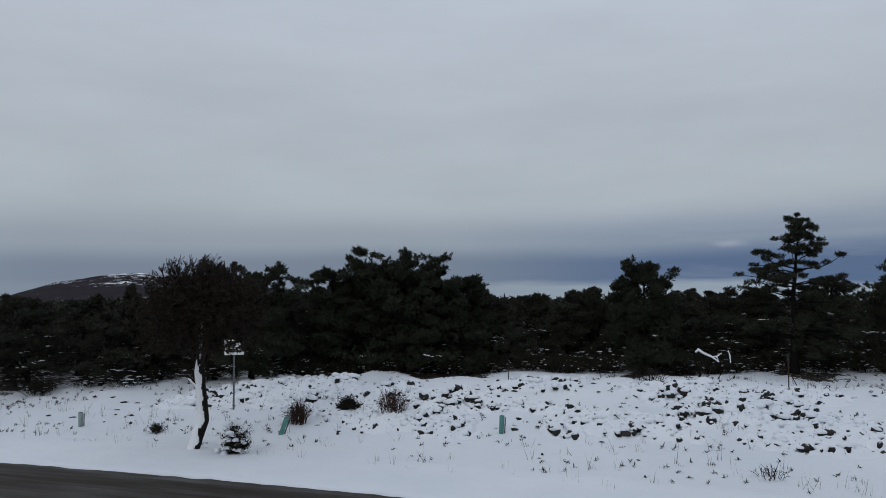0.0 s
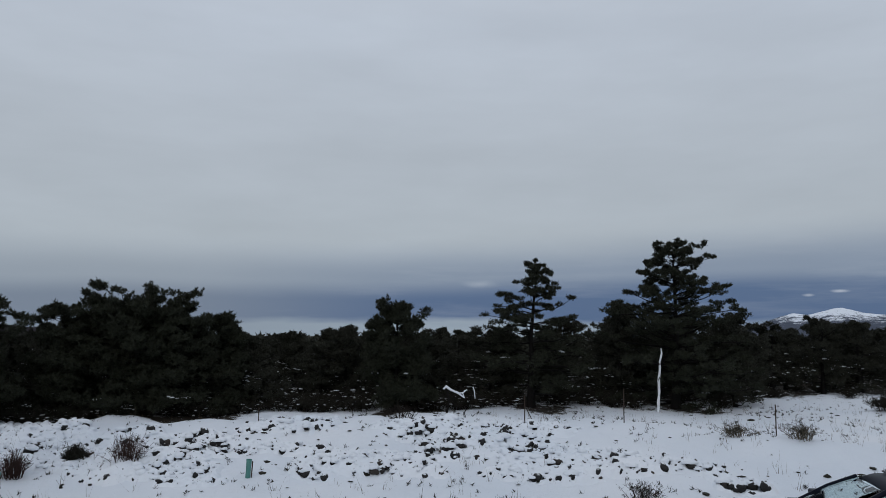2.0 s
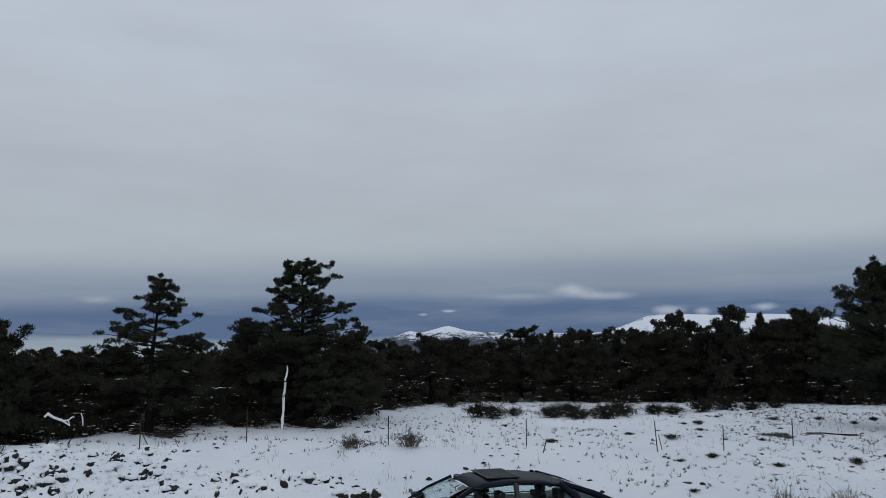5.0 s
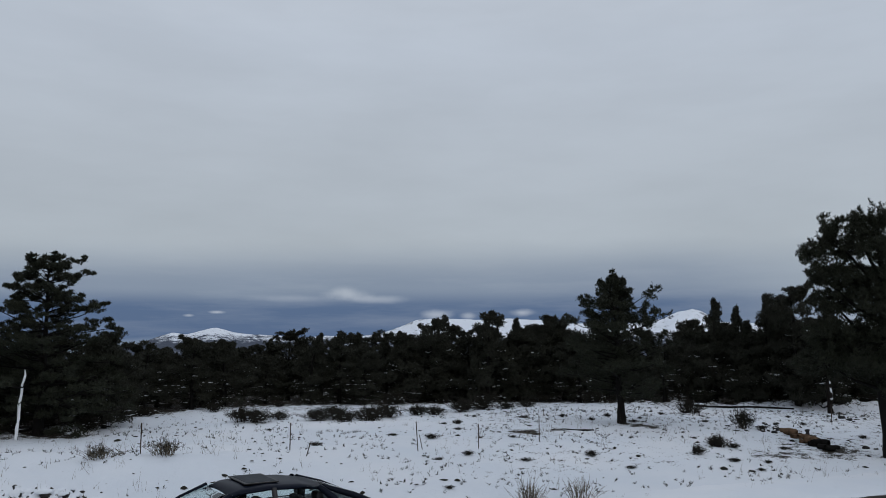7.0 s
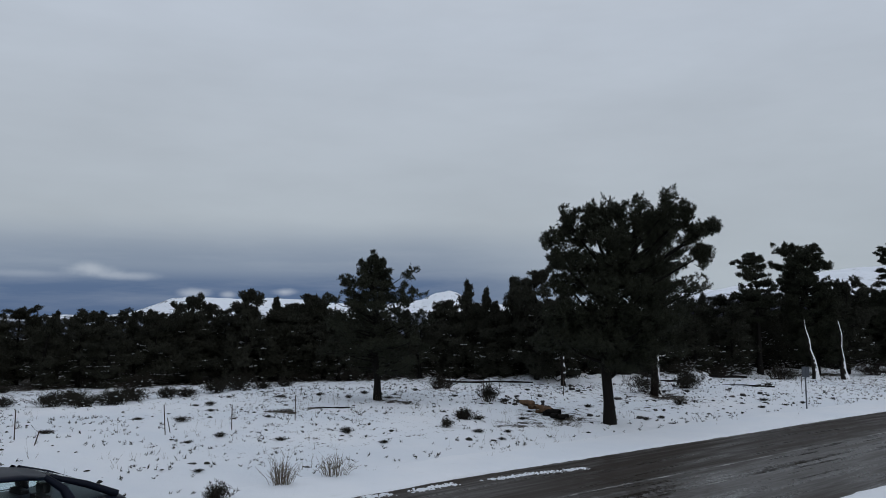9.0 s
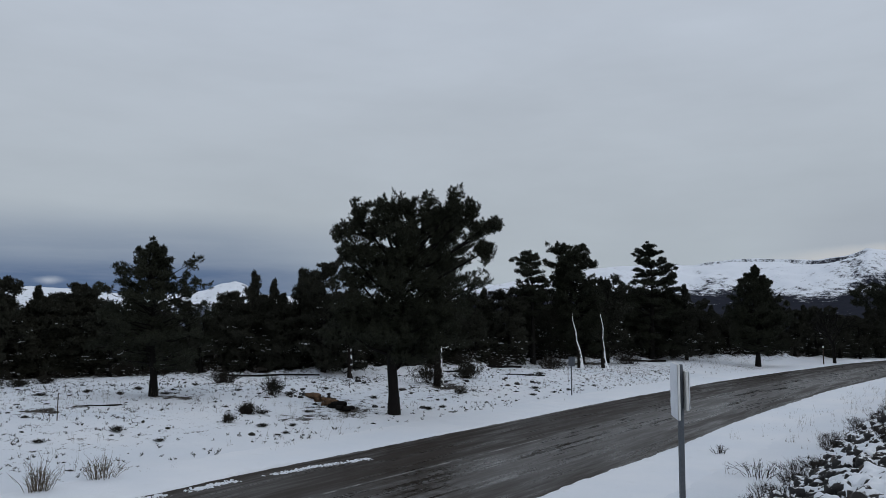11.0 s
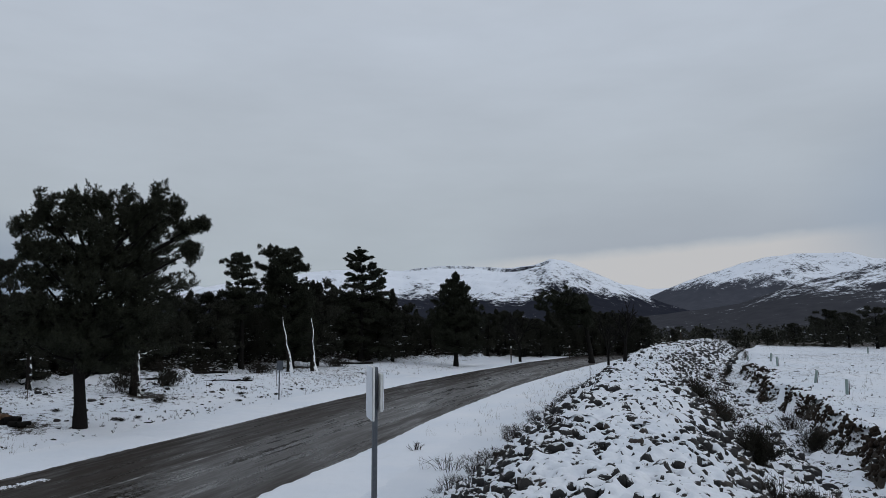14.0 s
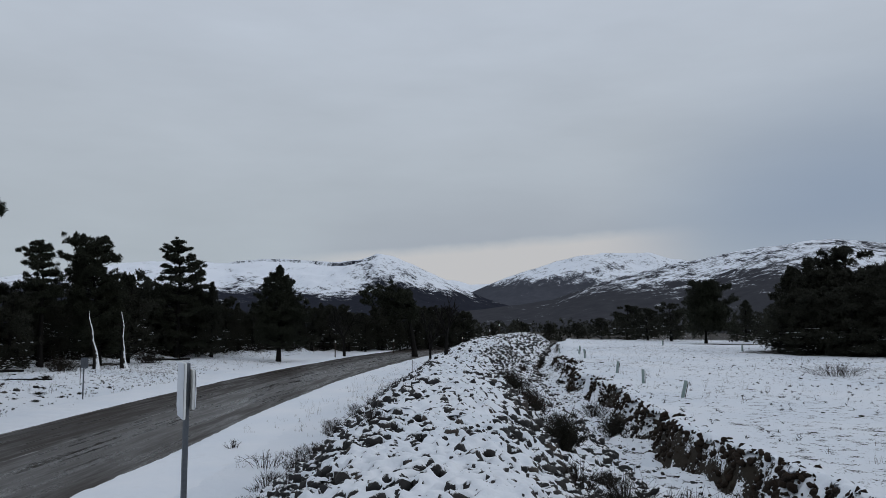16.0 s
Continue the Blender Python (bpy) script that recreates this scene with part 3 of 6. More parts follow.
# ---- mountains ----
def mountain(name, label, bearing0, bearing1, near, far, profile, mat, rough=0.10, back=1.25, seed=0, base=-60.0, cliff=0.0):
    """A range as a sheet of relief that rises from near to its crest at far; profile: (bearing, degrees above the eye)."""
    pb, pe = np.array(profile, float).T
    order = np.argsort(pb)
    b = np.arange(bearing0, bearing1, 0.11)
    t = np.concatenate([np.linspace(0, 0.98, 110), [0.990, 0.9925, 1.0], np.linspace(1.02, back, 5)])
    bb, tt = np.meshgrid(b, t, indexing="ij")
    crest = EYE + far * np.tan(np.radians(np.interp(bb, pb[order], pe[order])))
    r = near + (far - near) * tt
    x, y = -np.sin(np.radians(bb)) * r, np.cos(np.radians(bb)) * r
    rise = np.where(tt <= 1, 0.35 * tt + 0.65 * tt ** 1.9, 1 - 1.2 * (tt - 1))
    rise = rise * (1 - cliff * step(bb, -113.3, -112.6) * (1 - step(bb, -103, -99)) * (1 - step(tt, 0.990, 0.9925)) * step(tt, 0.5, 0.9))
    gully = layered(x / 420, y / 420, 5, seed) * np.clip(tt * (1.04 - tt) * 4, 0, 1)
    z = base + (crest - base) * np.clip(rise, -1, 1.0) * (1 + rough * 1.7 * gully)
    z += (crest - base) * 0.010 * layered(x / 90, y / 90, 3, seed + 5)
    n, k = bb.shape
    p, q = np.meshgrid(np.arange(n - 1), np.arange(k - 1), indexing="ij")
    f = np.stack([p * k + q, p * k + q + 1, (p + 1) * k + q + 1, (p + 1) * k + q], -1).reshape(-1, 4)
    me = tri_mesh(name, np.stack([x, y, z], -1).reshape(-1, 3), f, True)
    return tagged(part(name, me, mat), label, "mountain", kind="structure")


# scrub tinted bluish: distance haze put into its colour
HAZED_SCRUB = ((0.013, 0.015, 0.023), (0.040, 0.043, 0.056))
mountain("hill_left", "dark wooded hill with patches of snow", 14, 50, 900, 2300,
         [(50, -1.2), (42, -0.9), (38.2, -0.45), (35.6, 0.36), (34, 0.6), (32.8, 0.82), (30.7, 0.95), (28.9, 0.78), (25, 0.5), (20.8, -0.2), (14, -0.8)],
         mountain_material("hill_scrub", 48.0, 60.0, (0.022, 0.020, 0.026), (0.05, 0.045, 0.05), 0.0, 2.6), 0.14, seed=61)
# rock of the three farthest ranges is painted paler and bluer, as haze
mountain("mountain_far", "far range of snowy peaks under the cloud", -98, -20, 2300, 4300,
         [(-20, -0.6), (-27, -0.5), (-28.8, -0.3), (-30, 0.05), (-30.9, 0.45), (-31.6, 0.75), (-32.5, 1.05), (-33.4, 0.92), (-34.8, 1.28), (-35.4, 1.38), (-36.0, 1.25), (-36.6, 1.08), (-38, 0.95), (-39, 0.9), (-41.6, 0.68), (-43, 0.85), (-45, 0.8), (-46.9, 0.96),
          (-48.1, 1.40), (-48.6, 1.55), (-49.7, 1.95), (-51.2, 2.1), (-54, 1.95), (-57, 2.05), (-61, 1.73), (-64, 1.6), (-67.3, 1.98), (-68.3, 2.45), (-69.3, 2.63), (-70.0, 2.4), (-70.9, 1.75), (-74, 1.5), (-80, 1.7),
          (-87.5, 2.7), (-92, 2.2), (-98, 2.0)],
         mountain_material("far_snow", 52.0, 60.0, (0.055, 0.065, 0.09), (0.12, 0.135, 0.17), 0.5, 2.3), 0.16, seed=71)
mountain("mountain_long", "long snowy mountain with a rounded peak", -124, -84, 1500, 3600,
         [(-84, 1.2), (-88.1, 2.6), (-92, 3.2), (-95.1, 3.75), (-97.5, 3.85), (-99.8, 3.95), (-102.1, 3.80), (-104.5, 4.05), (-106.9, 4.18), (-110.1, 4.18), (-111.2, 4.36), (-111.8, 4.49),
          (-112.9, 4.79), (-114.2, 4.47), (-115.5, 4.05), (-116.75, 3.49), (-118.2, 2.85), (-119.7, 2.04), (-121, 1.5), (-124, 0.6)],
         mountain_material("long_snow", 112.0, 70.0, *HAZED_SCRUB, 0.50, 2.1), 0.16, seed=81, cliff=0.032)
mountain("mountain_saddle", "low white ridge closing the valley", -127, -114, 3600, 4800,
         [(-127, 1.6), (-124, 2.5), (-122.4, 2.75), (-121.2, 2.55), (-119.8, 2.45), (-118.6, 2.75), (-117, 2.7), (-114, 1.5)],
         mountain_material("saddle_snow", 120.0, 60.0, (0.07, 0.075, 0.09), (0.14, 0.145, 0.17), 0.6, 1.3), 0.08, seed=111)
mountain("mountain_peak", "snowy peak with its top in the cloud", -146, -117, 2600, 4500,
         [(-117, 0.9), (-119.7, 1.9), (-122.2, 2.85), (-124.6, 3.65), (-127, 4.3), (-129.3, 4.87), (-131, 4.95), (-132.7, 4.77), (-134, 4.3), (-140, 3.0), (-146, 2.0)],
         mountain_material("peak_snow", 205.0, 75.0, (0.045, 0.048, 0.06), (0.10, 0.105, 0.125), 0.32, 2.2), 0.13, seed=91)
mountain("mountain_near", "broad dark mountainside streaked with snow", -175, -117, 900, 2600,
         [(-117, 0.3), (-121, 0.75), (-125.8, 1.45), (-129.1, 2.6), (-131.5, 3.3), (-133.8, 3.86), (-136.9, 4.43), (-140.2, 5.0), (-142.5, 5.15), (-144.7, 5.17), (-147.5, 4.82), (-160, 3.0), (-175, 1.0)],
         mountain_material("scrub_slope", 150.0, 120.0, (0.028, 0.030, 0.038), (0.080, 0.081, 0.09), 0.05, 2.3), 0.13, seed=101)


# ---- trees ----
def needles(c, out, size, blades, r, spread=0.85, width=0.10):
    """Sprays of thin blades: one spray at each centre c, leaning along out."""
    n = len(c)
    way = out[:, None] + r.normal(0, spread, (n, blades, 3))
    way[..., 2] += 0.25
    way /= np.linalg.norm(way, axis=2)[..., None] + 1e-9
    length = size * r.uniform(0.6, 1.25, (n, blades, 1))
    side = np.cross(way, r.normal(0, 1, (n, blades, 3)))
    side /= np.linalg.norm(side, axis=2)[..., None] + 1e-9
    root = c[:, None] + r.normal(0, size * 0.26, (n, blades, 3))
    w = length * width
    v = np.stack([root + side * w, root + way * length, root - side * w], 2).reshape(-1, 3)
    return v, np.arange(len(v)).reshape(-1, 3)


def tufts(heads, reach, poms, blade, flat, r, young=1):
    """Clumps of needle tufts: poms tufts in a flattened ball of the given reach about each head."""
    n = len(heads)
    ball = r.normal(0, 1, (n, poms, 3))
    ball /= np.linalg.norm(ball, axis=2)[..., None]
    ball *= r.uniform(0.25, 1.0, (n, poms, 1)) ** 0.5
    c = heads[:, None] + ball * reach[:, None, None] * (1, 1, flat)
    out = (ball * 0.7 + (0, 0, 0.45)).reshape(-1, 3)
    # young shoots that stand out of each clump
    if not young:
        return needles(c.reshape(-1, 3), out, blade, 9, r, 0.75, 0.16)
    way_ = r.normal(0, 0.5, (n, young, 3)) + (0, 0, 0.9)
    way_ /= np.linalg.norm(way_, axis=2)[..., None]
    tips = heads[:, None, None] + way_[:, :, None] * (reach[:, None, None, None] * np.array((0.7, 1.0, 1.3))[:, None]) * (1, 1, 0.5 + 0.5 * flat)
    return needles(np.concatenate([c.reshape(-1, 3), tips.reshape(-1, 3)]), np.concatenate([out, np.repeat(way_.reshape(-1, 3), 3, 0)]), blade, 9, r, 0.75, 0.16)


def blobs(c, size, r, flat=0.45):
    """Small pads of snow lying on branches."""
    k = 8
    a = np.arange(k) * 2 * np.pi / k
    ring = np.stack([np.cos(a), np.sin(a), 0 * a], 1)
    one = np.concatenate([ring * 0.9 + (0, 0, -0.15), ring + (0, 0, 0.25), ring * 0.68 + (0, 0, 0.75), [(0, 0, 1.0)]])
    f = [(q * k + i, q * k + (i + 1) % k, (q + 1) * k + (i + 1) % k, (q + 1) * k + i) for q in range(2) for i in range(k)] + [(2 * k + i, 2 * k + (i + 1) % k, 3 * k, 3 * k) for i in range(k)]
    n, m = len(c), len(one)
    s = size * r.uniform(0.5, 1.3, (n, 1, 1))
    a = r.uniform(0, 6.28, n)
    st = r.uniform(0.55, 1.0, (n, 1))
    lump = 1 + 0.22 * np.sin(np.arctan2(one[:, 1], one[:, 0])[None] * 2 + r.uniform(0, 6.28, (n, 1))) + 0.12 * np.sin(np.arctan2(one[:, 1], one[:, 0])[None] * 3 + r.uniform(0, 6.28, (n, 1)))
    x, y = one[None, :, 0] * r.uniform(0.9, 1.5, (n, 1)) * lump, one[None, :, 1] * st * lump
    p = np.stack([x * np.cos(a)[:, None] - y * np.sin(a)[:, None], x * np.sin(a)[:, None] + y * np.cos(a)[:, None], np.repeat(one[None, :, 2], n, 0) * flat], -1) * s
    v = (p + c[:, None]).reshape(-1, 3)
    return v, (np.array(f)[None] + m * np.arange(n)[:, None, None]).reshape(-1, 4)


def quad_mesh(name, v, f, smooth=False):
    """As tri_mesh, but quads whose last two corners are one become triangles."""
    f = np.asarray(f)
    tri = f[:, 2] == f[:, 3]
    if not tri.any():
        return tri_mesh(name, v, f, smooth)
    q = f[~tri]
    return tri_mesh(name, v, np.concatenate([f[tri][:, :3], q[:, [0, 1, 2]], q[:, [0, 2, 3]]]), smooth)


def pine(seed, tall, crown_from, radius, shape, limbs, shoots=6, clump=0.26, poms=18, blade=0.085, flat=0.5, lean=(0, 0), trunk_r=None, tilt=(-0.05, 0.45),
         snow=0, tiers=0, bias=None):
    """Meshes of a pine: trunk with limbs and shoots, crown of knobbly tufts, snow. shape: crown radius (0 to 1) at even steps from its foot to its top."""
    r = np.random.default_rng(seed)
    trunk_r = trunk_r or 0.020 * tall + 0.03
    k = np.linspace(0, 1, 9)
    wob = np.cumsum(r.normal(0, 0.012 * tall, (9, 2)), axis=0)
    stem = np.stack([lean[0] * k ** 1.3 * tall + wob[:, 0] * k, lean[1] * k ** 1.3 * tall + wob[:, 1] * k, k * tall * 0.97], 1)
    stem[0, 2] = -0.15
    wood = [tube(stem, trunk_r * (1 - 0.93 * k) * np.where(k < 0.02, 1.35, 1), 7)]
    heads, reach = [], []
    for b in range(limbs):
        t = ((b + r.uniform(0, 1)) / limbs) ** 0.9
        if tiers:
            t = np.clip(np.round(t * tiers) / tiers + r.normal(0, 0.012), 0, 1)
        h = crown_from + (0.96 - crown_from) * t
        a = r.uniform(0, 2 * np.pi)
        length = radius * np.interp(t, np.linspace(0, 1, len(shape)), shape) * r.uniform(0.6, 1.1)
        if bias is not None:
            length *= 1 + bias[0] * math.cos(a - bias[1])
        length = max(length - clump * 0.6, 0.10)
        rise = np.interp(t, [0, 1], tilt) + r.normal(0, 0.10)
        p0 = np.array([np.interp(h, k, stem[:, c]) for c in range(3)])
        d = np.array([math.cos(a), math.sin(a), 0])
        m = np.linspace(0, 1, 5)[:, None]
        line = p0 + d * length * m + np.array([0, 0, 1.0]) * length * (rise * m + 0.18 * m ** 2 * r.uniform(-0.2, 1.4))
        line[1:] += r.normal(0, 0.03 * length, (4, 3))
        wood.append(tube(line, np.linspace(max(0.010, trunk_r * 0.28 * (1 - 0.6 * t)), 0.006, 5), 4))
        n = max(2, int(shoots * (0.35 + 0.65 * length / radius) + 0.5))
        for q in range(n):
            w = 1.0 if q == 0 else r.uniform(0.12, 0.98)
            c = np.array([np.interp(w, m[:, 0], line[:, x]) for x in range(3)])
            go = d * 0.5 + np.array([-d[1], d[0], 0]) * r.choice([-1, 1]) * r.uniform(0.4, 1.1) + (0, 0, r.uniform(0.05, 0.55))
            end = c + go * (0.30 * length * (1.2 - w) + 0.10) * r.uniform(0.5, 1.2) if q else c
            if q:
                wood.append(tube([c, (c + end) / 2 + (0, 0, 0.02), end], [0.010, 0.008, 0.005], 3))
            heads.append(end)
            reach.append(clump * r.uniform(0.6, 1.25) * (1.05 - 0.55 * t))
    for w in np.linspace(0.9, 1.0, 4):
        heads.append(np.array([np.interp(w, k, stem[:, c]) for c in range(3)]) + r.normal(0, 0.03, 3))
        reach.append(clump * 0.3)
    heads, reach = np.array(heads), np.array(reach)
    made = [("trunk", quad_mesh("trunk", *joined(wood), True), BARK), ("crown", tri_mesh("crown", *tufts(heads, reach, poms, blade, flat, r, 0 if tiers else 1)), NEEDLES)]
    if snow:
        pick = np.argsort(r.uniform(0, 1, len(heads)) + 0.4 * heads[:, 2] / tall)[:snow]
        on = np.repeat(heads[pick] + np.stack([0 * reach[pick], 0 * reach[pick], reach[pick] * flat * 0.8], 1), 6, 0)
        on = on + r.normal(0, 1, on.shape) * np.repeat(reach[pick], 6)[:, None] * (0.42, 0.42, 0.10)
        made.append(("snow_load", quad_mesh("snow_load", *blobs(on, blade * 0.62, r, 0.24), True), SNOW))
    return made


def plant(name, made, at, label, category="tree", group="", turn=0.0, mats=None):
    e = thing(name, label, category, Matrix.Translation(at) @ Matrix.Rotation(turn, 4, "Z"), group)
    for nm, me, mat in made:
        ob = part(nm, me, (mats or {}).get(nm, mat), e)
        if nm == "snow_load":
            tagged(ob, "flecks of snow on the needles", kind="stuff")
    return e


CONE, DOME, BROAD = (0.95, 1.0, 0.85, 0.66, 0.48, 0.30, 0.10), (0.9, 1.0, 1.0, 0.92, 0.78, 0.58, 0.25), (0.8, 0.85, 0.9, 1.0, 1.0, 0.85, 0.45)
OPEN_TOP = (0.9, 1.0, 0.95, 0.85, 0.6, 0.55, 0.5, 0.2)

# the pines that stand out one by one: bearing, distance, rise of the top over the eye, crown foot, crown radius
stand = [
    ("young pine with an open layered crown at the wood's edge", -14.75, 27.0, 4.95, 0.10, 2.15, (0.9, 1.0, 1.0, 0.95, 0.9, 0.8, 0.62, 0.46, 0.40, 0.2), 72, dict(shoots=6, tiers=13, flat=0.32, clump=0.20, tilt=(-0.02, 0.3), snow=14)),
    ("tall dark layered pine beside a snow-plastered stub", -24.75, 28.0, 6.4, 0.05, 2.75, (1.0, 1.0, 0.98, 0.95, 0.92, 0.92, 0.80, 0.55, 0.46, 0.52, 0.16), 116, dict(shoots=8, tiers=15, flat=0.34, clump=0.21, tilt=(-0.08, 0.3), snow=6)),
    ("bushy young pine with a spreading flat top", -5.05, 25.5, 1.45, 0.03, 1.25, (1.0, 1.0, 0.95, 0.95, 0.95, 0.8, 0.5), 80, dict(shoots=7, tilt=(0.1, 0.6), snow=10)),
    ("dark round-crowned pine alone in the snowy field", -64.15, 30.5, 5.6, 0.17, 2.35, (0.85, 1.0, 1.0, 0.95, 0.9, 0.75, 0.5, 0.3, 0.08), 96, dict(shoots=8, tilt=(0.0, 0.6), poms=16, flat=0.7, clump=0.22)),
    ("slender pine with a thin crown among the woods", -90.75, 50.0, 5.25, 0.42, 1.5, (0.5, 0.9, 1.0, 1.0, 0.8, 0.4), 60, dict(clump=0.25, blade=0.11, tiers=9, flat=0.45)),
    ("dense dark pine behind a bare white trunk", -94.2, 51.0, 5.35, 0.10, 1.85, (0.9, 1.0, 1.0, 1.0, 0.95, 0.95, 0.7), 140, dict(shoots=8, clump=0.27, blade=0.11, flat=0.8)),
    ("layered pine with a pointed top by the road", -99.1, 60.0, 5.75, 0.10, 2.9, (0.8, 0.9, 0.95, 0.95, 0.9, 0.62, 0.55, 0.12), 120, dict(shoots=8, clump=0.29, blade=0.12, tiers=10, flat=0.4)),
    ("dark pointed pine close to the road", -106.0, 60.0, 3.95, 0.14, 2.3, (0.85, 1.0, 0.95, 0.85, 0.65, 0.4, 0.12), 110, dict(shoots=8, tilt=(0.05, 0.55), clump=0.28, blade=0.12, flat=0.7)),
    ("low wide dark pine on the meadow", -136.3, 88.0, 2.5, 0.2, 3.3, (0.8, 1.0, 1.0, 0.9, 0.75, 0.4), 80, dict(shoots=8, clump=0.6, blade=0.2)),
    ("broad dark pine with a domed crown behind the bank", 12.9, 25.0, 1.6, 0.03, 2.0, (1.0, 1.0, 1.0, 0.95, 0.92, 0.85, 0.6), 120, dict(shoots=8, tilt=(0.0, 0.4), flat=0.4, snow=8)),
    ("broad dark pine with a domed crown behind the bank", 10.0, 24.5, 1.15, 0.03, 1.7, (1.0, 1.0, 1.0, 0.95, 0.9, 0.75, 0.5), 96, dict(shoots=7, tilt=(0.0, 0.4), flat=0.4, snow=8)),
    ("dark shorter pine among the domed ones", 16.9, 25.5, 1.0, 0.04, 1.7, (1.0, 1.0, 0.95, 0.9, 0.85, 0.7, 0.4), 80, dict(shoots=7, flat=0.4, snow=10)),
    ("dark shorter pine among the domed ones", 7.6, 25.5, 0.75, 0.04, 1.3, (1.0, 1.0, 0.95, 0.9, 0.8, 0.6, 0.3), 60, dict(shoots=7, snow=10)),
    ("pine with a flat spreading head behind the leaning tree", 22.8, 24.0, 0.65, 0.08, 1.7, (0.7, 0.8, 0.9, 1.0, 1.0, 0.8), 64, dict(shoots=7, flat=0.35, snow=6)),
]
for n, (label, bearing, reach, rise, foot, wide, shape, limbs, extra) in enumerate(stand):
    at = on_land(bearing, reach)
    tall = EYE + reach * math.tan(radians(rise)) - at[2]
    plant("pine_tree", pine(200 + n, tall, foot, wide, shape, limbs, **extra), at, label)

# the great pine on the verge: a stout trunk under many lobes, and its lean companion behind
at = on_land(-80.7, 26.6)
great = thing("great_pine", "large dark many-headed pine with a stout black trunk", "tree", at)
gb = math.radians(-80.7)
right, ahead = np.array([math.cos(gb), math.sin(gb), 0]), np.array([-math.sin(gb), math.cos(gb), 0])
# lobes of the crown: off to the side, behind, height, half width, half height
lobes = [(-1.25, 0.2, 6.7, 0.34, 0.60), (-0.55, -0.1, 6.8, 0.36, 0.55), (0.0, 0.1, 6.85, 0.34, 0.55), (0.45, 0.3, 6.80, 0.34, 0.52), (1.10, 0.0, 6.8, 0.34, 0.60), (2.0, -0.2, 7.0, 0.36, 0.68), (2.55, 0.1, 6.8, 0.30, 0.50), (1.55, 0.1, 6.6, 0.4, 0.5),
         (-1.75, 0.0, 6.05, 0.45, 0.30), (-0.9, 0.4, 6.1, 0.70, 0.50), (0.0, -0.3, 6.1, 0.75, 0.55), (0.95, 0.2, 6.1, 0.75, 0.55), (1.85, 0.1, 6.2, 0.60, 0.45), (2.85, 0.0, 6.15, 0.50, 0.28), (3.35, 0.1, 6.35, 0.32, 0.18),
         (3.0, -0.1, 5.45, 0.30, 0.40), (-1.55, -0.2, 5.35, 0.55, 0.30), (-0.7, 0.1, 5.2, 0.80, 0.50), (0.5, 0.0, 5.2, 0.90, 0.55), (1.5, 0.3, 5.2, 0.55, 0.45), (-1.3, 0.2, 4.5, 0.75, 0.40), (0.0, -0.2, 4.4, 1.00, 0.55), (1.2, 0.0, 4.3, 0.90, 0.50),
         (-1.2, 0.0, 3.5, 0.95, 0.50), (0.3, 0.3, 3.5, 1.10, 0.55), (1.6, -0.2, 3.4, 0.90, 0.50), (-1.6, 0.1, 2.7, 0.95, 0.40), (-0.3, -0.3, 2.6, 1.00, 0.45), (1.2, 0.2, 2.55, 1.00, 0.45), (0.4, 0.5, 1.95, 1.20, 0.30)]
gr_ = np.random.default_rng(401)
bole = np.stack([right * 0.0, right * -0.03 + (0, 0, 0.7), right * -0.10 + (0, 0, 1.6), right * -0.15 + (0, 0, 2.9), right * 0.1 + (0, 0, 4.6), right * 0.3 + (0, 0, 6.2)])
bole[0, 2] = -0.2
wood = [tube(bole, [0.25, 0.175, 0.16, 0.14, 0.10, 0.06], 9)]
heads, reach = [], []
for side_, deep, up_, wide, tall in lobes:
    c = right * side_ + ahead * deep + np.array((0, 0, up_))
    root = np.array([np.interp(up_ * 0.72, bole[:, 2], bole[:, q]) for q in range(3)])
    wood.append(tube([root, root * 0.5 + c * 0.5 - (0, 0, 0.12), c], [0.065, 0.045, 0.02], 6))
    n = int(18 + (70 if up_ > 5.6 else 125) * wide * tall)
    ball = gr_.normal(0, 1, (n, 3))
    ball *= (gr_.uniform(0.1, 1.0, n) ** 0.5 / np.linalg.norm(ball, axis=1))[:, None]
    ends = c + right * (ball[:, :1] * wide) + ahead * (ball[:, 1:2] * wide) + np.array((0, 0, 1.0)) * (ball[:, 2:] * tall)
    wood += [tube([c, (c + e) / 2 - (0, 0, 0.03), e], [0.016, 0.011, 0.006], 3) for e in ends]
    heads.append(ends)
    reach.append(gr_.uniform(0.09, 0.20, n))
part("trunk", quad_mesh("trunk", *joined(wood), True), BARK, great)
part("crown", tri_mesh("crown", *tufts(np.concatenate(heads), np.concatenate(reach), 15, 0.085, 1.0, gr_)), NEEDLES, great)
plant("pine_tree", pine(330, 7.4, 0.22, 2.1, (0.8, 0.95, 1.0, 0.95, 0.8, 0.6, 0.35), 56, 7, lean=tuple(right[:2] * 0.01), bias=(0.25, gb), tilt=(0.1, 0.7), trunk_r=0.2, clump=0.3, blade=0.10),
      on_land(-83.9, 34.5), "tall pine with bare reaching limbs behind the great pine", mats={"trunk": BARK_PART})

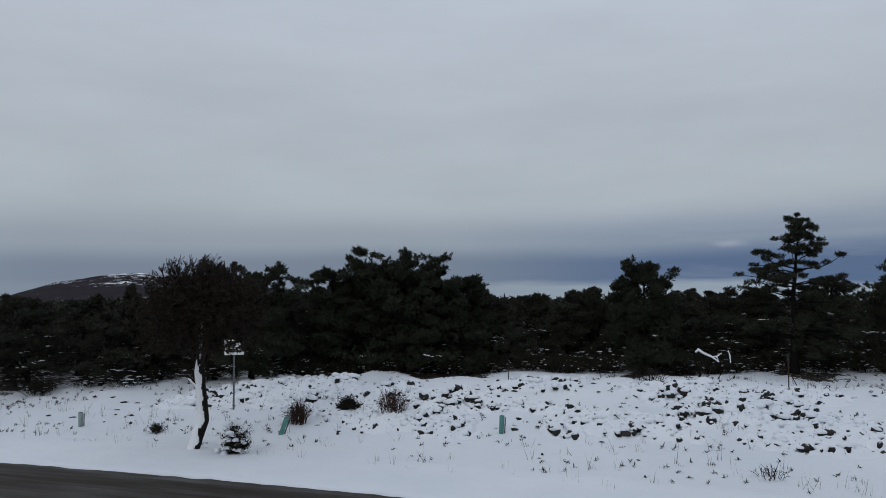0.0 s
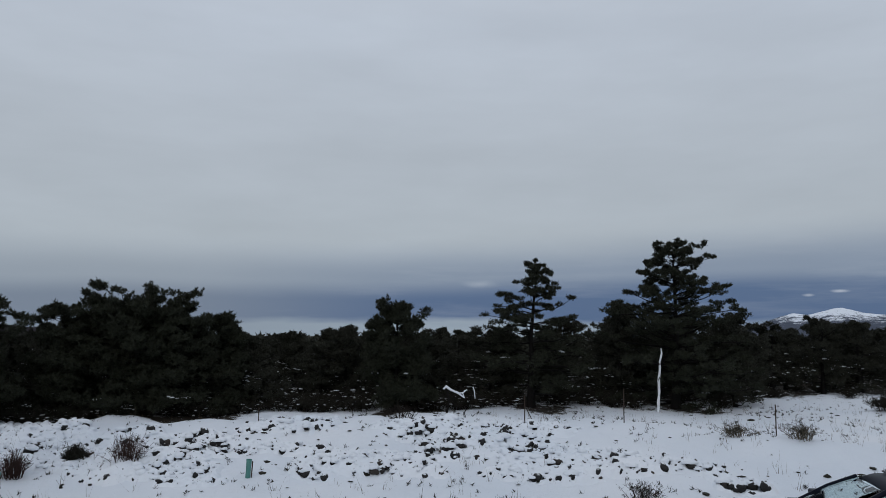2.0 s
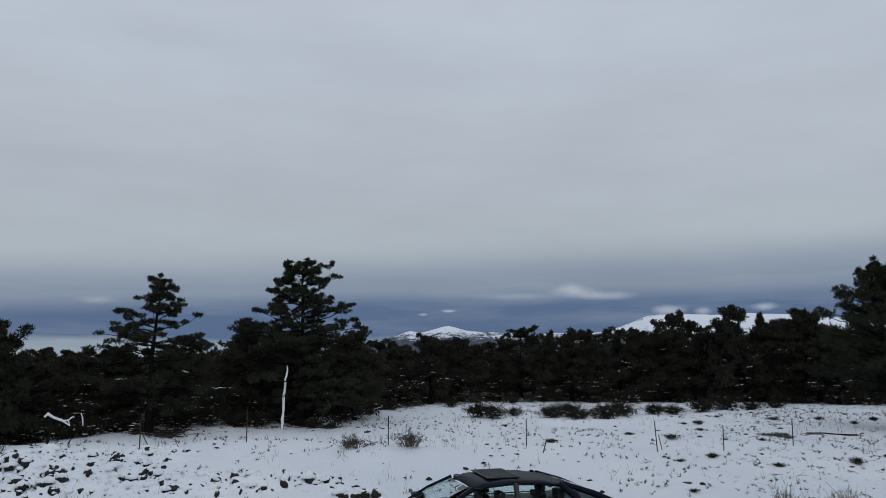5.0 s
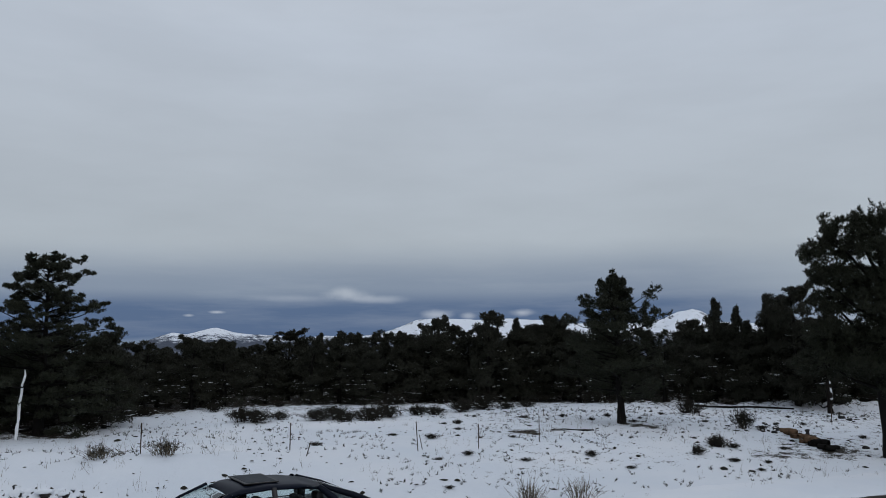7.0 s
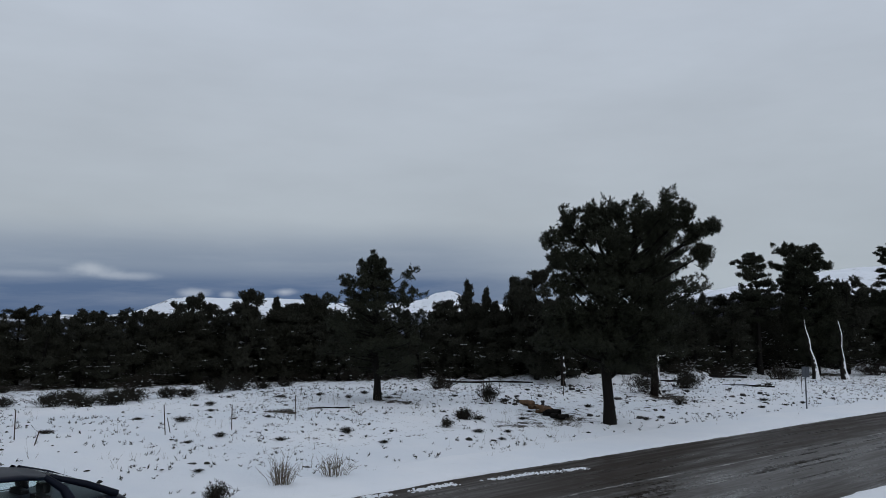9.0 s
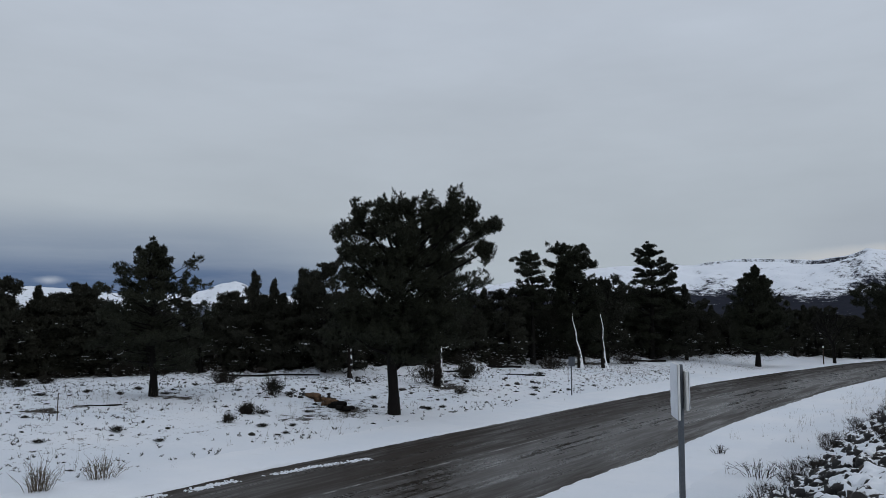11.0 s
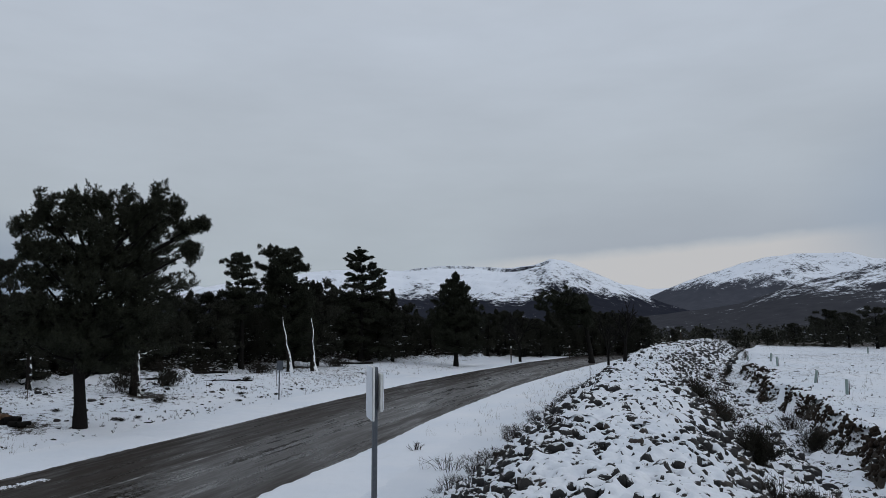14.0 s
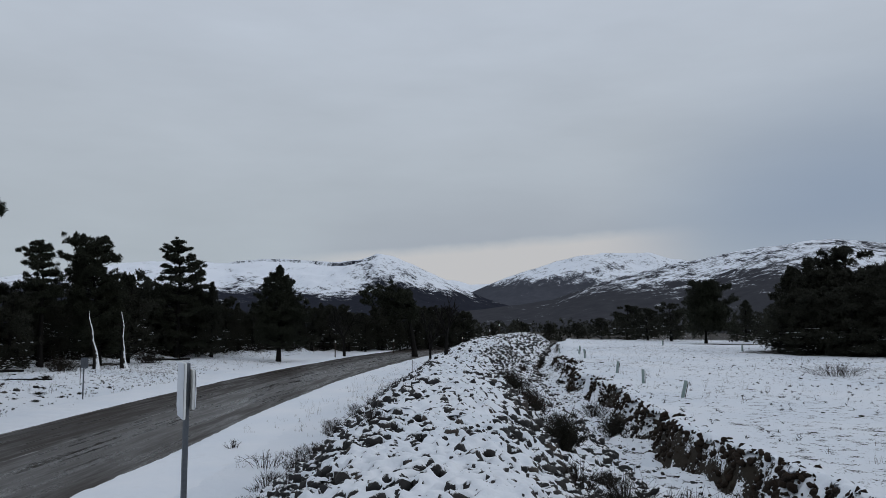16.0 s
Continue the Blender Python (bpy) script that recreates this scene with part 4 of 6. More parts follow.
# woods: six kinds of pine, copied row behind row
kinds = []
for n, (foot, wide, shape, tall) in enumerate([(0.03, 1.8, DOME, 4.2), (0.04, 1.6, CONE, 4.6), (0.02, 1.9, (0.9, 1.0, 0.95, 0.9, 0.8, 0.5, 0.2), 3.8), (0.05, 1.7, OPEN_TOP, 4.4), (0.03, 1.6, BROAD, 4.2), (0.02, 1.85, (1.0, 1.0, 0.85, 0.7, 0.5, 0.35, 0.1), 4.5)]):
    made = pine(500 + n, tall, foot, wide, shape, 46, 6, clump=0.31, poms=16, blade=0.105, flat=(0.5, 0.8)[n % 2], snow=13, tilt=(0.0, 0.5))
    made[1] = ("crown", made[1][1], NEEDLES_DIM)
    kinds.append((plant("forest_pine", made, (0, 0, -60), "dark pine of the woods flecked with snow", group="pines of the woods"), tall, wide))

# the wood's top by bearing: rise of the tree tops over the eye
TOPS = [(46, -0.75), (37, -0.7), (33, -0.4), (31, -0.1), (29, 0.1), (24, 0.1), (21, -0.5), (19, 0.3), (15, 0.8), (9, 0.4), (6.8, -0.5), (2, -0.6), (-1, -0.2), (-6.5, -0.15), (-12, -0.05), (-19, 0.7), (-27, 0.6), (-30.8, 0.2),
        (-34.8, 0.7), (-38, 0.95), (-43.4, 0.95), (-48, 0.9), (-51, 1.5), (-54, 1.6), (-58, 1.9), (-61, 1.5), (-67, 1.0), (-69, 1.8), (-75, 2.2), (-80, 1.8), (-87, 1.9), (-90, 2.2), (-96.4, 2.4), (-102, 1.7), (-105, 0.8), (-109, 0.9), (-114, 1.0), (-120, 0.4)]


def along(table, bearing):
    b, v = np.array(table[::-1], float).T
    return float(np.interp(bearing, b, v))


wr = np.random.default_rng(77)
used = set()


def set_tree(x, y, top, wide_scale=1.0):
    k = int(wr.integers(0, len(kinds)))
    src, tall, wide = kinds[k]
    z = height(x, y)
    want = max(top - z, 1.6)
    sz = want / tall
    sx = wide_scale * (0.55 * sz + 0.45) * wr.uniform(0.9, 1.15)
    m = Matrix.Translation((x, y, z)) @ Matrix.Rotation(wr.uniform(0, 6.28), 4, "Z") @ Matrix.Diagonal((sx, sx, sz, 1))
    if k in used:
        return copy_thing(src, m @ Matrix.Diagonal((1 / src.scale[0], 1 / src.scale[1], 1 / src.scale[2], 1)))
    used.add(k)
    src.matrix_basis = m
    return src


for row, (back, gap, drop) in enumerate(((0.0, 1.75, 0.45), (2.6, 1.9, 0.1), (6.0, 2.1, 0.0), (11.0, 2.6, 0.0))):
    bearing = 45.0
    while bearing > -119.5:
        reach = along(FRONT, bearing) + back + wr.uniform(-0.9, 0.9)
        rise = along(TOPS, bearing) + 0.25 - 1.5 * wr.uniform(0, 1) ** 1.6 - drop * 20 / reach
        x, y = spot(bearing, reach)
        set_tree(x, y, EYE + reach * math.tan(radians(rise)), 1.0)
        bearing -= math.degrees(gap * wr.uniform(0.7, 1.3) / reach)
# taller heads that stand over the rest
for bearing, reach, rise in [(-54.8, 41, 2.7), (-51.0, 42, 2.08), (-57.0, 42, 2.15), (-59.4, 43, 2.45), (-70.5, 42, 3.45), (-72.2, 42, 2.9), (-73.9, 42, 3.7), (-75.6, 40, 4.1), (-74.8, 43, 3.6), (-77.5, 40, 3.4), (-1.3, 28, -0.1), (-21.0, 29, 1.8), (-28.6, 30, 1.0), (-87.0, 50, 2.35), (-96.0, 53, 3.0), (-101.4, 61, 2.6), (30.5, 26, 0.3)]:
    x, y = spot(bearing, reach)
    set_tree(x, y, EYE + reach * math.tan(radians(rise)), 0.85)
# scattered dark clumps at the meadow's far end
for bearing, reach, rise in [(-121.5, 130, -0.35), (-123.5, 128, -0.3), (-125.5, 125, -0.35), (-127.5, 118, -0.3), (-129.2, 112, 0.1), (-131.0, 108, 1.0), (-132.4, 104, 0.8), (-134.0, 100, 1.1), (-138.9, 98, 1.3),
                             (-141.6, 62, 3.6), (-142.8, 60, 4.0), (-144.0, 60, 3.4), (-144.9, 61, 3.4), (-145.25, 66, 4.8), (-147.0, 60, 3.6), (-148.3, 58, 4.0), (-149.6, 58, 4.2),
                             (-143.4, 66, 3.2), (-145.8, 64, 3.0), (-148.0, 66, 3.3), (-151.0, 57, 4.0), (-141.0, 58, 1.6), (-142.4, 57, 2.0), (-143.9, 57, 2.2), (-145.4, 56, 2.2), (-146.9, 56, 2.3), (-148.4, 55, 2.4), (-142.0, 68, 3.4), (-144.6, 68, 3.3)]:
    x, y = spot(bearing, reach)
    set_tree(x, y, EYE + reach * math.tan(math.radians(rise)), 1.35)


# far woods: too many and too far off to tell apart
fr = np.random.default_rng(8)
fb = fr.uniform(-152, 46, 5200)
fd = 60 * np.exp(fr.uniform(0, 1, 5200) * 2.3)
clear = np.where(fb < -119, 112.0, np.array([along(FRONT, b) for b in fb]) + 12)
fb, fd = fb[fd > clear], fd[fd > clear]
fx, fy = -np.sin(np.radians(fb)) * fd, np.cos(np.radians(fb)) * fd
fz = land(fx, fy)[0]
tops = EYE + fd * np.tan(np.radians(np.interp(fb, [-152, -134, -131, -129, -120, -119], [1.0, 0.9, 0.8, 0.1, -0.1, -0.75]) - np.abs(fr.normal(0, 0.45, len(fd)))))
rise = np.clip(tops - fz, 1.5, 9.0)
lev = fr.uniform(0.12, 0.95, (len(fd), 7, 1)) * rise[:, None, None]
ring = fr.normal(0, 1, (len(fd), 7, 2)) * (0.22 * rise * 1.3)[:, None, None] * (1.15 - lev / rise[:, None, None])
cen = np.concatenate([np.stack([fx, fy], 1)[:, None] + ring, fz[:, None, None] + lev], 2).reshape(-1, 3)
wv, wf = needles(cen, np.zeros((len(cen), 3)), 0.5, 12, fr, 1.0, 0.26)
tagged(part("far_woods", tri_mesh("far_woods", wv, wf), NEEDLES_DIM), "dark woods in the distance", "woods", kind="stuff")


def bare_tree(seed, tall, spread, depth=4, trunk_r=0.1, fork=0.45, lean=(0, 0), twig_r=0.006):
    """Forking bare limbs. Returns the tubes and the twigs' ends."""
    r = np.random.default_rng(seed)
    tubes, ends = [], []

    def grow(p, d, length, rad, level):
        m = np.linspace(0, 1, 4)[:, None]
        bend = r.normal(0, 0.10, 3) * length
        line = p + d * length * m + bend * m ** 2
        tubes.append(tube(line, np.linspace(rad, max(rad * 0.62, twig_r), 4), 6 if level < 2 else 4))
        if level >= depth:
            ends.append(line[-1])
            return
        for _ in range(r.integers(2, 5) if level else r.integers(4, 6)):
            q = d + r.normal(0, spread, 3)
            q[2] += 0.12
            q /= np.linalg.norm(q)
            grow(line[-1] - d * length * r.uniform(0, 0.25), q, length * r.uniform(0.55, 0.82), max(rad * 0.58, twig_r), level + 1)

    d0 = np.array([lean[0], lean[1], 1.0])
    grow(np.array([0, 0, -0.1]), d0 / np.linalg.norm(d0), tall * fork, trunk_r, 0)
    return tubes, np.array(ends)


# ---- along the road, far side ----
# leaning tree by the road, its trunk plastered with snow on the windward side, the crown a thicket of twigs and dry leaves
at = on_land(26.6, 16.6)
oak = thing("leaning_tree", "small leaning tree with snow-plastered trunk and bare twiggy crown", "tree", at)
r = np.random.default_rng(91)
side27 = np.array([math.cos(radians(27)), math.sin(radians(27)), 0])
low = np.stack([side27 * -0.03 + (0, 0, -0.1), side27 * 0.09 + (0, 0, 0.28), side27 * 0.20 + (0, 0, 0.6), side27 * 0.16 + (0, 0, 1.05), side27 * 0.11 + (0, 0, 1.55), side27 * 0.16 + (0, 0, 2.6)])
part("trunk", quad_mesh("trunk", *joined([tube(low, [0.13, 0.12, 0.115, 0.105, 0.095, 0.05], 12), tube(np.stack([low[3] + (0, 0, 0.15), low[3] - side27 * 0.28 + (0, 0, 0.42)]), [0.05, 0.03], 6)]), True), trunk_material("thinly_plastered_bark", (0.006, 0.005, 0.005), (0.024, 0.02, 0.017), 0.48), oak)
tubes, ends = [], []
for n in range(9):
    t_, e_ = bare_tree(600 + n, 1.25, 0.5, 4, 0.028, 0.36, twig_r=0.0045)
    a = 6.28 * n / 9
    push = np.array([math.cos(a), math.sin(a), 0]) * (0.45 if n % 3 else 0.15) + low[-1] + (0, 0, -0.2 + 0.22 * (n % 3))
    tubes += [(v + push, f) for v, f in t_]
    ends.append(e_ + push)
    tubes.append(tube(np.stack([low[-2], low[-2] * 0.4 + push * 0.6 + (0, 0, -0.1), push]), [0.045, 0.035, 0.03], 5))
for n in range(7):
    t_, e_ = bare_tree(640 + n, 1.0, 0.36, 4, 0.016, 0.36, twig_r=0.008)
    push = low[-1] + side27 * (-0.55 + 0.2 * n) + (0, 0.1 * (n % 3), 0.42 - 0.05 * abs(n - 3))
    tubes += [(v + push, f) for v, f in t_]
    tubes.append(tube(np.stack([low[-1], low[-1] * 0.4 + push * 0.6, push]), [0.03, 0.022, 0.016], 5))
part("bare_crown", quad_mesh("bare_crown", *joined(tubes), True), TWIG, oak)
c = np.concatenate(ends)
mass = np.clip(r.normal(0, 1, (3200, 3)), -1.8, 1.8) * (0.60, 0.60, 0.42) + low[-1] + (0, 0, 0.15)
part("foliage", tri_mesh("foliage", *needles(mass[mass[:, 2] < low[-1][2] + 0.85], np.zeros((int((mass[:, 2] < low[-1][2] + 0.85).sum()), 3)), 0.09, 7, r, 1.0, 0.16)), DRY_LEAVES, oak)


def road_sign(name, label, at, tall, wide, high, turn, pole=0.025, bars=False, thick=0.02, face=None):
    e = thing(name, label, "sign", Matrix.Translation(at) @ Matrix.Rotation(turn, 4, "Z"), "road signs")
    part("post", box(bmesh.new(), -pole, pole, -pole * 0.6, pole * 0.6, -0.2, tall, 0.004), GALV, e, "grey galvanised steel post")
    plate = part("panel", box(bmesh.new(), -wide / 2, wide / 2, -pole * 0.6 - thick, -pole * 0.6 - 0.003, tall - high - 0.02, tall - 0.01, 0.006), face or SIGN_WHITE, e)
    if bars:
        for k, (x0, x1, z, t) in enumerate([(-0.36, 0.36, 0.84, 0.10), (-0.30, 0.1, 0.62, 0.07), (-0.1, 0.34, 0.44, 0.07), (-0.38, 0.38, 0.20, 0.09)]):
            part("bar", box(bmesh.new(), x0 * wide, x1 * wide, -pole * 0.6 - thick - 0.004, -pole * 0.6 - thick + 0.002, tall - high + (z - t) * high, tall - high + z * high), SIGN_INK, plate)
    return e


def facing(x, y):
    return math.atan2(y, x) - math.pi / 2


x, y, z = on_land(23.95, 20.0)
road_sign("field_sign", "small white notice on a grey post by the rubble bank", (x, y, z), 1.72, 0.46, 0.37, facing(x, y), 0.022, True)
x, y, z = on_land(-93.42, 34.8)
road_sign("field_sign", "small grey notice seen from behind on a thin post", (x, y, z), 1.66, 0.32, 0.40, facing(x, y) + 2.6, 0.025, face=GALV)

# the near sign: two panels back to back on one post, edge on, caked with blown snow
x, y, z = on_land(-100.4, 9.5)
sign = thing("road_sign", "double-faced road sign seen edge on, caked with snow", "sign", Matrix.Translation((x, y, z)) @ Matrix.Rotation(facing(x, y) + radians(-82), 4, "Z"), "road signs")
top = 2.8 - z
part("post", box(bmesh.new(), -0.05, 0.05, -0.028, 0.028, -0.3, top, 0.008), GALV, sign, "grey galvanised box-section post")


def panel_mesh(y0, y1, wide, z0, z1):
    return box(bmesh.new(), -wide / 2, wide / 2, y0, y1, z0, z1, 0.008)


for nm, y0, y1, z0, z1, wide in (("panel", 0.036, 0.062, top - 0.50, top - 0.07, 0.40), ("panel", -0.062, -0.036, top - 0.60, top + 0.01, 0.50)):
    p = part(nm, panel_mesh(y0, y1, wide, z0, z1), SIGN_WHITE, sign)
    bm = bmesh.new()
    bmesh.ops.create_grid(bm, x_segments=14, y_segments=14, size=0.5)
    out = 1 if y0 > 0 else -1
    for v in bm.verts:
        a, b = v.co.x, v.co.y
        rim = max(0.0, 1 - max(abs(a), abs(b)) * 2) ** 0.35
        v.co = Vector((a * wide, (y1 if out > 0 else y0) + out * (0.004 + 0.028 * rim * (0.7 + 0.5 * float(layered(np.array(a * 5.0), np.array(b * 5.0), 3, 7)))), (z0 + z1) / 2 + b * (z1 - z0) - 0.02 * rim))
    for f in bm.faces:
        f.smooth = True
    bmesh.ops.recalc_face_normals(bm, faces=bm.faces)
    part("snow_crust", bm, SNOW, p, "white crust of wind-blown snow")


# thin fence rods in the field, tree shelters
def rod(bearing, reach, tall, lean=0.0, brace=False):
    at = on_land(bearing, reach)
    e = thing("fence_rod", "thin rusty fence rod standing in the snow", "post", at, "fence rods")
    part("rod", quad_mesh("rod", *tube([(0, 0, -0.1), (lean * tall, 0, tall)], 0.014, 5), True), RUST, e)
    if brace:
        part("brace", quad_mesh("brace", *tube([(0.32, 0.1, -0.05), (0.05, 0.0, tall * 0.55)], 0.011, 5), True), RUST, e)


for bearing, reach, tall, lean, brace in [(-14.3, 20.2, 0.78, 0.0, True), (-21.2, 20.0, 0.80, 0, False), (-31.0, 20.2, 0.72, 0, False), (-40.8, 21.4, 0.70, 0, False), (-49.8, 22.4, 0.80, -0.12, True),
                                          (-54.1, 23.0, 0.68, 0.0, False), (-58.4, 24.4, 0.74, 0.0, False), (4.5, 21.3, 0.36, 0, False), (-71.8, 30.5, 0.75, 0, False), (-77.5, 32.5, 0.75, 0, False),
                                          (-83.3, 36.0, 0.8, 0, False), (-93.2, 40.0, 0.8, 0.1, False), (-115.6, 34.5, 0.75, 0, False), (-41.9, 20.6, 0.30, 0.5, False)]:
    rod(bearing, reach, tall, lean, brace)


def shelter(bearing, reach, tall, lean, mat, label):
    at = on_land(bearing, reach)
    e = thing("tree_shelter", label, "tree shelter", Matrix.Translation(at) @ Matrix.Rotation(radians(bearing), 4, "Z") @ Matrix.Rotation(lean, 4, "Y"), "tree shelters")
    n = 14
    a, b = tube([(0, 0, -0.08), (0, 0, tall * 0.5), (0, 0, tall)], [0.05, 0.05, 0.055], n), tube([(0, 0, tall), (0, 0, tall * 0.4)], [0.050, 0.046], n)
    rim = np.arange(n)
    v, f = joined([(a[0], a[1][:2 * n]), (b[0], b[1][:n])])
    f = np.concatenate([f, np.stack([2 * n + rim, 2 * n + (rim + 1) % n, 3 * n + (rim + 1) % n, 3 * n + rim], 1)])
    part("tube", quad_mesh("tube", v, f, True), mat, e)
    part("stake", quad_mesh("stake", *tube([(0.07, 0, -0.1), (0.07, 0, tall * 0.9)], 0.013, 5), True), RUST, e)


for bearing, reach, tall, lean in [(5.05, 16.6, 0.36, 0.05), (20.7, 17.4, 0.38, 0.35), (33.65, 20.0, 0.32, 0.0)]:
    shelter(bearing, reach, tall, lean, TUBE_GREEN if bearing < 30 else TUBE_PALE, "short green plastic tree shelter on the snowy verge")
for bearing, reach, tall, lean in [(-134.6, 24.4, 0.50, 0.22), (-132.0, 29.4, 0.50, 0.0), (-130.2, 34.6, 0.50, 0.15), (-128.0, 47, 0.52, -0.05), (-127.6, 53, 0.52, 0.1), (-126.2, 66, 0.55, 0.0), (-133.4, 72, 0.5, 0.0), (-138.6, 60, 0.5, 0.0)]:
    shelter(bearing, reach, tall, lean, TUBE_PALE, "pale plastic tree shelter on the snowy meadow")


# broken trunks
def stub(bearing, reach, pts, radii, label, mat=None):
    at = on_land(bearing, reach)
    a = radians(bearing)
    rt = np.array([math.cos(a), math.sin(a), 0])
    e = thing("broken_trunk", label, "tree trunk", at)
    part("trunk", quad_mesh("trunk", *tube([rt * p[0] + (0, 0, p[1]) for p in pts], radii, 7), True), mat or BARK_SNOW, e)
    return e


stub(-23.7, 26.6, [(-0.07, -0.1), (-0.06, 0.35), (-0.03, 0.62), (-0.04, 1.0), (0.0, 1.32), (0.01, 1.6), (0.07, 1.85), (0.05, 2.02)], [0.05, 0.058, 0.05, 0.055, 0.042, 0.046, 0.034, 0.015], "snow-plastered broken trunk at the wood's edge")
stub(-94.0, 47.5, [(0.1, -0.1), (0.06, 0.5), (0.0, 1.0), (-0.17, 1.6), (-0.2, 2.1), (-0.36, 2.7), (-0.40, 3.2)], [0.22, 0.16, 0.12, 0.085, 0.075, 0.055, 0.03], "tall leaning bare trunk white with snow")
stub(-95.6, 48.5, [(0.2, -0.1), (0.1, 0.5), (0.12, 1.1), (0.03, 1.7), (0.07, 2.4), (-0.07, 3.2)], [0.26, 0.16, 0.08, 0.07, 0.06, 0.03], "bare crooked trunk white with snow")
# a fallen forked branch, white with snow, caught in the brush before the wood
at = on_land(-9.15, 24.2)
a = radians(-9.15)
rt = np.array([math.cos(a), math.sin(a), 0])
e = thing("fallen_branch", "forked fallen branch thick with snow", "branch", at)


def lie(*pts):
    return [rt * p[0] + (0, 0, p[1]) for p in pts]


part("limb", quad_mesh("limb", *joined([tube(lie((-0.28, 0.72), (-0.20, 0.80), (-0.05, 0.70), (0.18, 0.60), (0.36, 0.46)), [0.03, 0.048, 0.034, 0.032, 0.016], 7),
                                       tube(lie((0.18, 0.60), (0.32, 0.62), (0.44, 0.72)), [0.022, 0.022, 0.012], 6), tube(lie((0.30, 0.62), (0.36, 0.46)), [0.02, 0.012], 6),
                                       tube(lie((0.62, 0.80), (0.66, 0.66), (0.68, 0.44)), [0.012, 0.022, 0.012], 6)]), True), SNOW, e)
part("stem", quad_mesh("stem", *joined([tube(lie((-0.2, 0.79), (-0.1, 0.4), (-0.2, -0.1)), [0.02, 0.03, 0.035], 6), tube(lie((0.66, 0.8), (0.5, 0.3), (0.3, -0.1)), [0.012, 0.02, 0.03], 6)]), True), BARK, e)
stub(-77.5, 38.5, [(0, -0.1), (0, 0.7), (-0.03, 1.4)], [0.14, 0.12, 0.10], "short dark stump with snow on one side", BARK_PART)


# ---- parked car ----
CAR_PAINT, nt, b = material("dark_blue_paint", 0.36)
nt.links.new(mixed(nt, noise_tex(nt, place(nt), 3.0, 4), (0.004, 0.006, 0.013), (0.009, 0.012, 0.022)), b.inputs["Base Color"])
b.inputs["Specular IOR Level"].default_value = 0.07
b.inputs["Coat Weight"].default_value = 0.0
GLASS, nt, b = material("tinted_car_glass", 0.03)
b.inputs["Base Color"].default_value, b.inputs["Transmission Weight"].default_value, b.inputs["IOR"].default_value = (0.78, 0.86, 0.86, 1), 1.0, 1.08
b.inputs["Specular IOR Level"].default_value = 1.0
RUBBER = two_tone("tyre_rubber", (0.02, 0.02, 0.02), (0.035, 0.035, 0.035), 20.0)
TRIM = two_tone("black_trim", (0.012, 0.012, 0.013), (0.022, 0.022, 0.024), 20.0, 0.5)
RIM = two_tone("alloy_rim", (0.3, 0.3, 0.31), (0.4, 0.4, 0.41), 20.0, 0.35, 0.8)
SEAT_CLOTH = two_tone("seat_cloth", (0.02, 0.02, 0.023), (0.04, 0.04, 0.045), 40.0)
LAMP, nt, b = material("lamp_glass", 0.1)
b.inputs["Base Color"].default_value = (0.55, 0.57, 0.6, 1)
TAIL, nt, b = material("tail_lamp", 0.15)
b.inputs["Base Color"].default_value = (0.25, 0.01, 0.01, 1)


def loft(rows, closed=False):
    """Corners and quads through rows of points, each row the same count."""
    v = np.array(rows, float)
    n, k = v.shape[:2]
    p, q = np.meshgrid(np.arange(n - 1), np.arange(k if closed else k - 1), indexing="ij")
    q2 = (q + 1) % k
    return v.reshape(-1, 3), np.stack([p * k + q, p * k + q2, (p + 1) * k + q2, (p + 1) * k + q], -1).reshape(-1, 4)


cx, cy = spot(-37.6, 12.15)
s_, d_ = road_frame([cx], [cy])
k_ = int(np.argmin(np.abs(ROAD_S - s_[0])))
heading = math.atan2(-ROAD_T[k_, 1], -ROAD_T[k_, 0]) + radians(-1.0)
car = thing("parked_car", "dark blue five-door saloon parked on the far verge", "car", Matrix.Translation((cx, cy, 0.03)) @ Matrix.Rotation(heading, 4, "Z") @ Matrix.Diagonal((0.97, 0.97, 0.945, 1)))
# stations along the car: x from nose to tail, belt height, half width
body_x = np.array([2.22, 2.17, 2.02, 1.75, 1.3, 0.85, 0.4, -0.3, -1.0, -1.55, -1.95, -2.15, -2.22])
belt_z = np.array([0.58, 0.68, 0.76, 0.83, 0.89, 0.93, 0.945, 0.96, 0.975, 0.985, 0.975, 0.93, 0.75])
half_w = np.array([0.62, 0.72, 0.79, 0.83, 0.85, 0.86, 0.865, 0.87, 0.865, 0.85, 0.82, 0.77, 0.70])
rows = []
for bx, bz, hw in zip(body_x, belt_z, half_w):
    crown = 0.045 if bx > 0.8 or bx < -1.4 else 0.02
    prof = [(-hw * 0.93, 0.22), (-hw, 0.34), (-hw * 1.0, 0.52), (-hw * 1.0, bz - 0.14), (-hw * 0.965, bz - 0.03), (-hw * 0.90, bz), (-hw * 0.55, bz + crown * 0.8), (0, bz + crown)]
    prof = [(a, min(b, bz + crown)) for a, b in prof]
    prof += [(-a, b) for a, b in prof[-2::-1]]
    rows.append([(bx, a, b) for a, b in prof])
rows.insert(0, [(2.24, a * 0.9, 0.22 + (b - 0.22) * 0.8) for _, a, b in rows[0]])
rows.append([(-2.25, a * 0.92, 0.3 + (b - 0.3) * 0.8) for _, a, b in rows[-1]])
v, f = loft(rows)
body = part("body", quad_mesh("body", v, f, True), CAR_PAINT, car)
n = len(rows[0])
m = body.modifiers.new("smooth", "SUBSURF")
m.levels = m.render_levels = 1
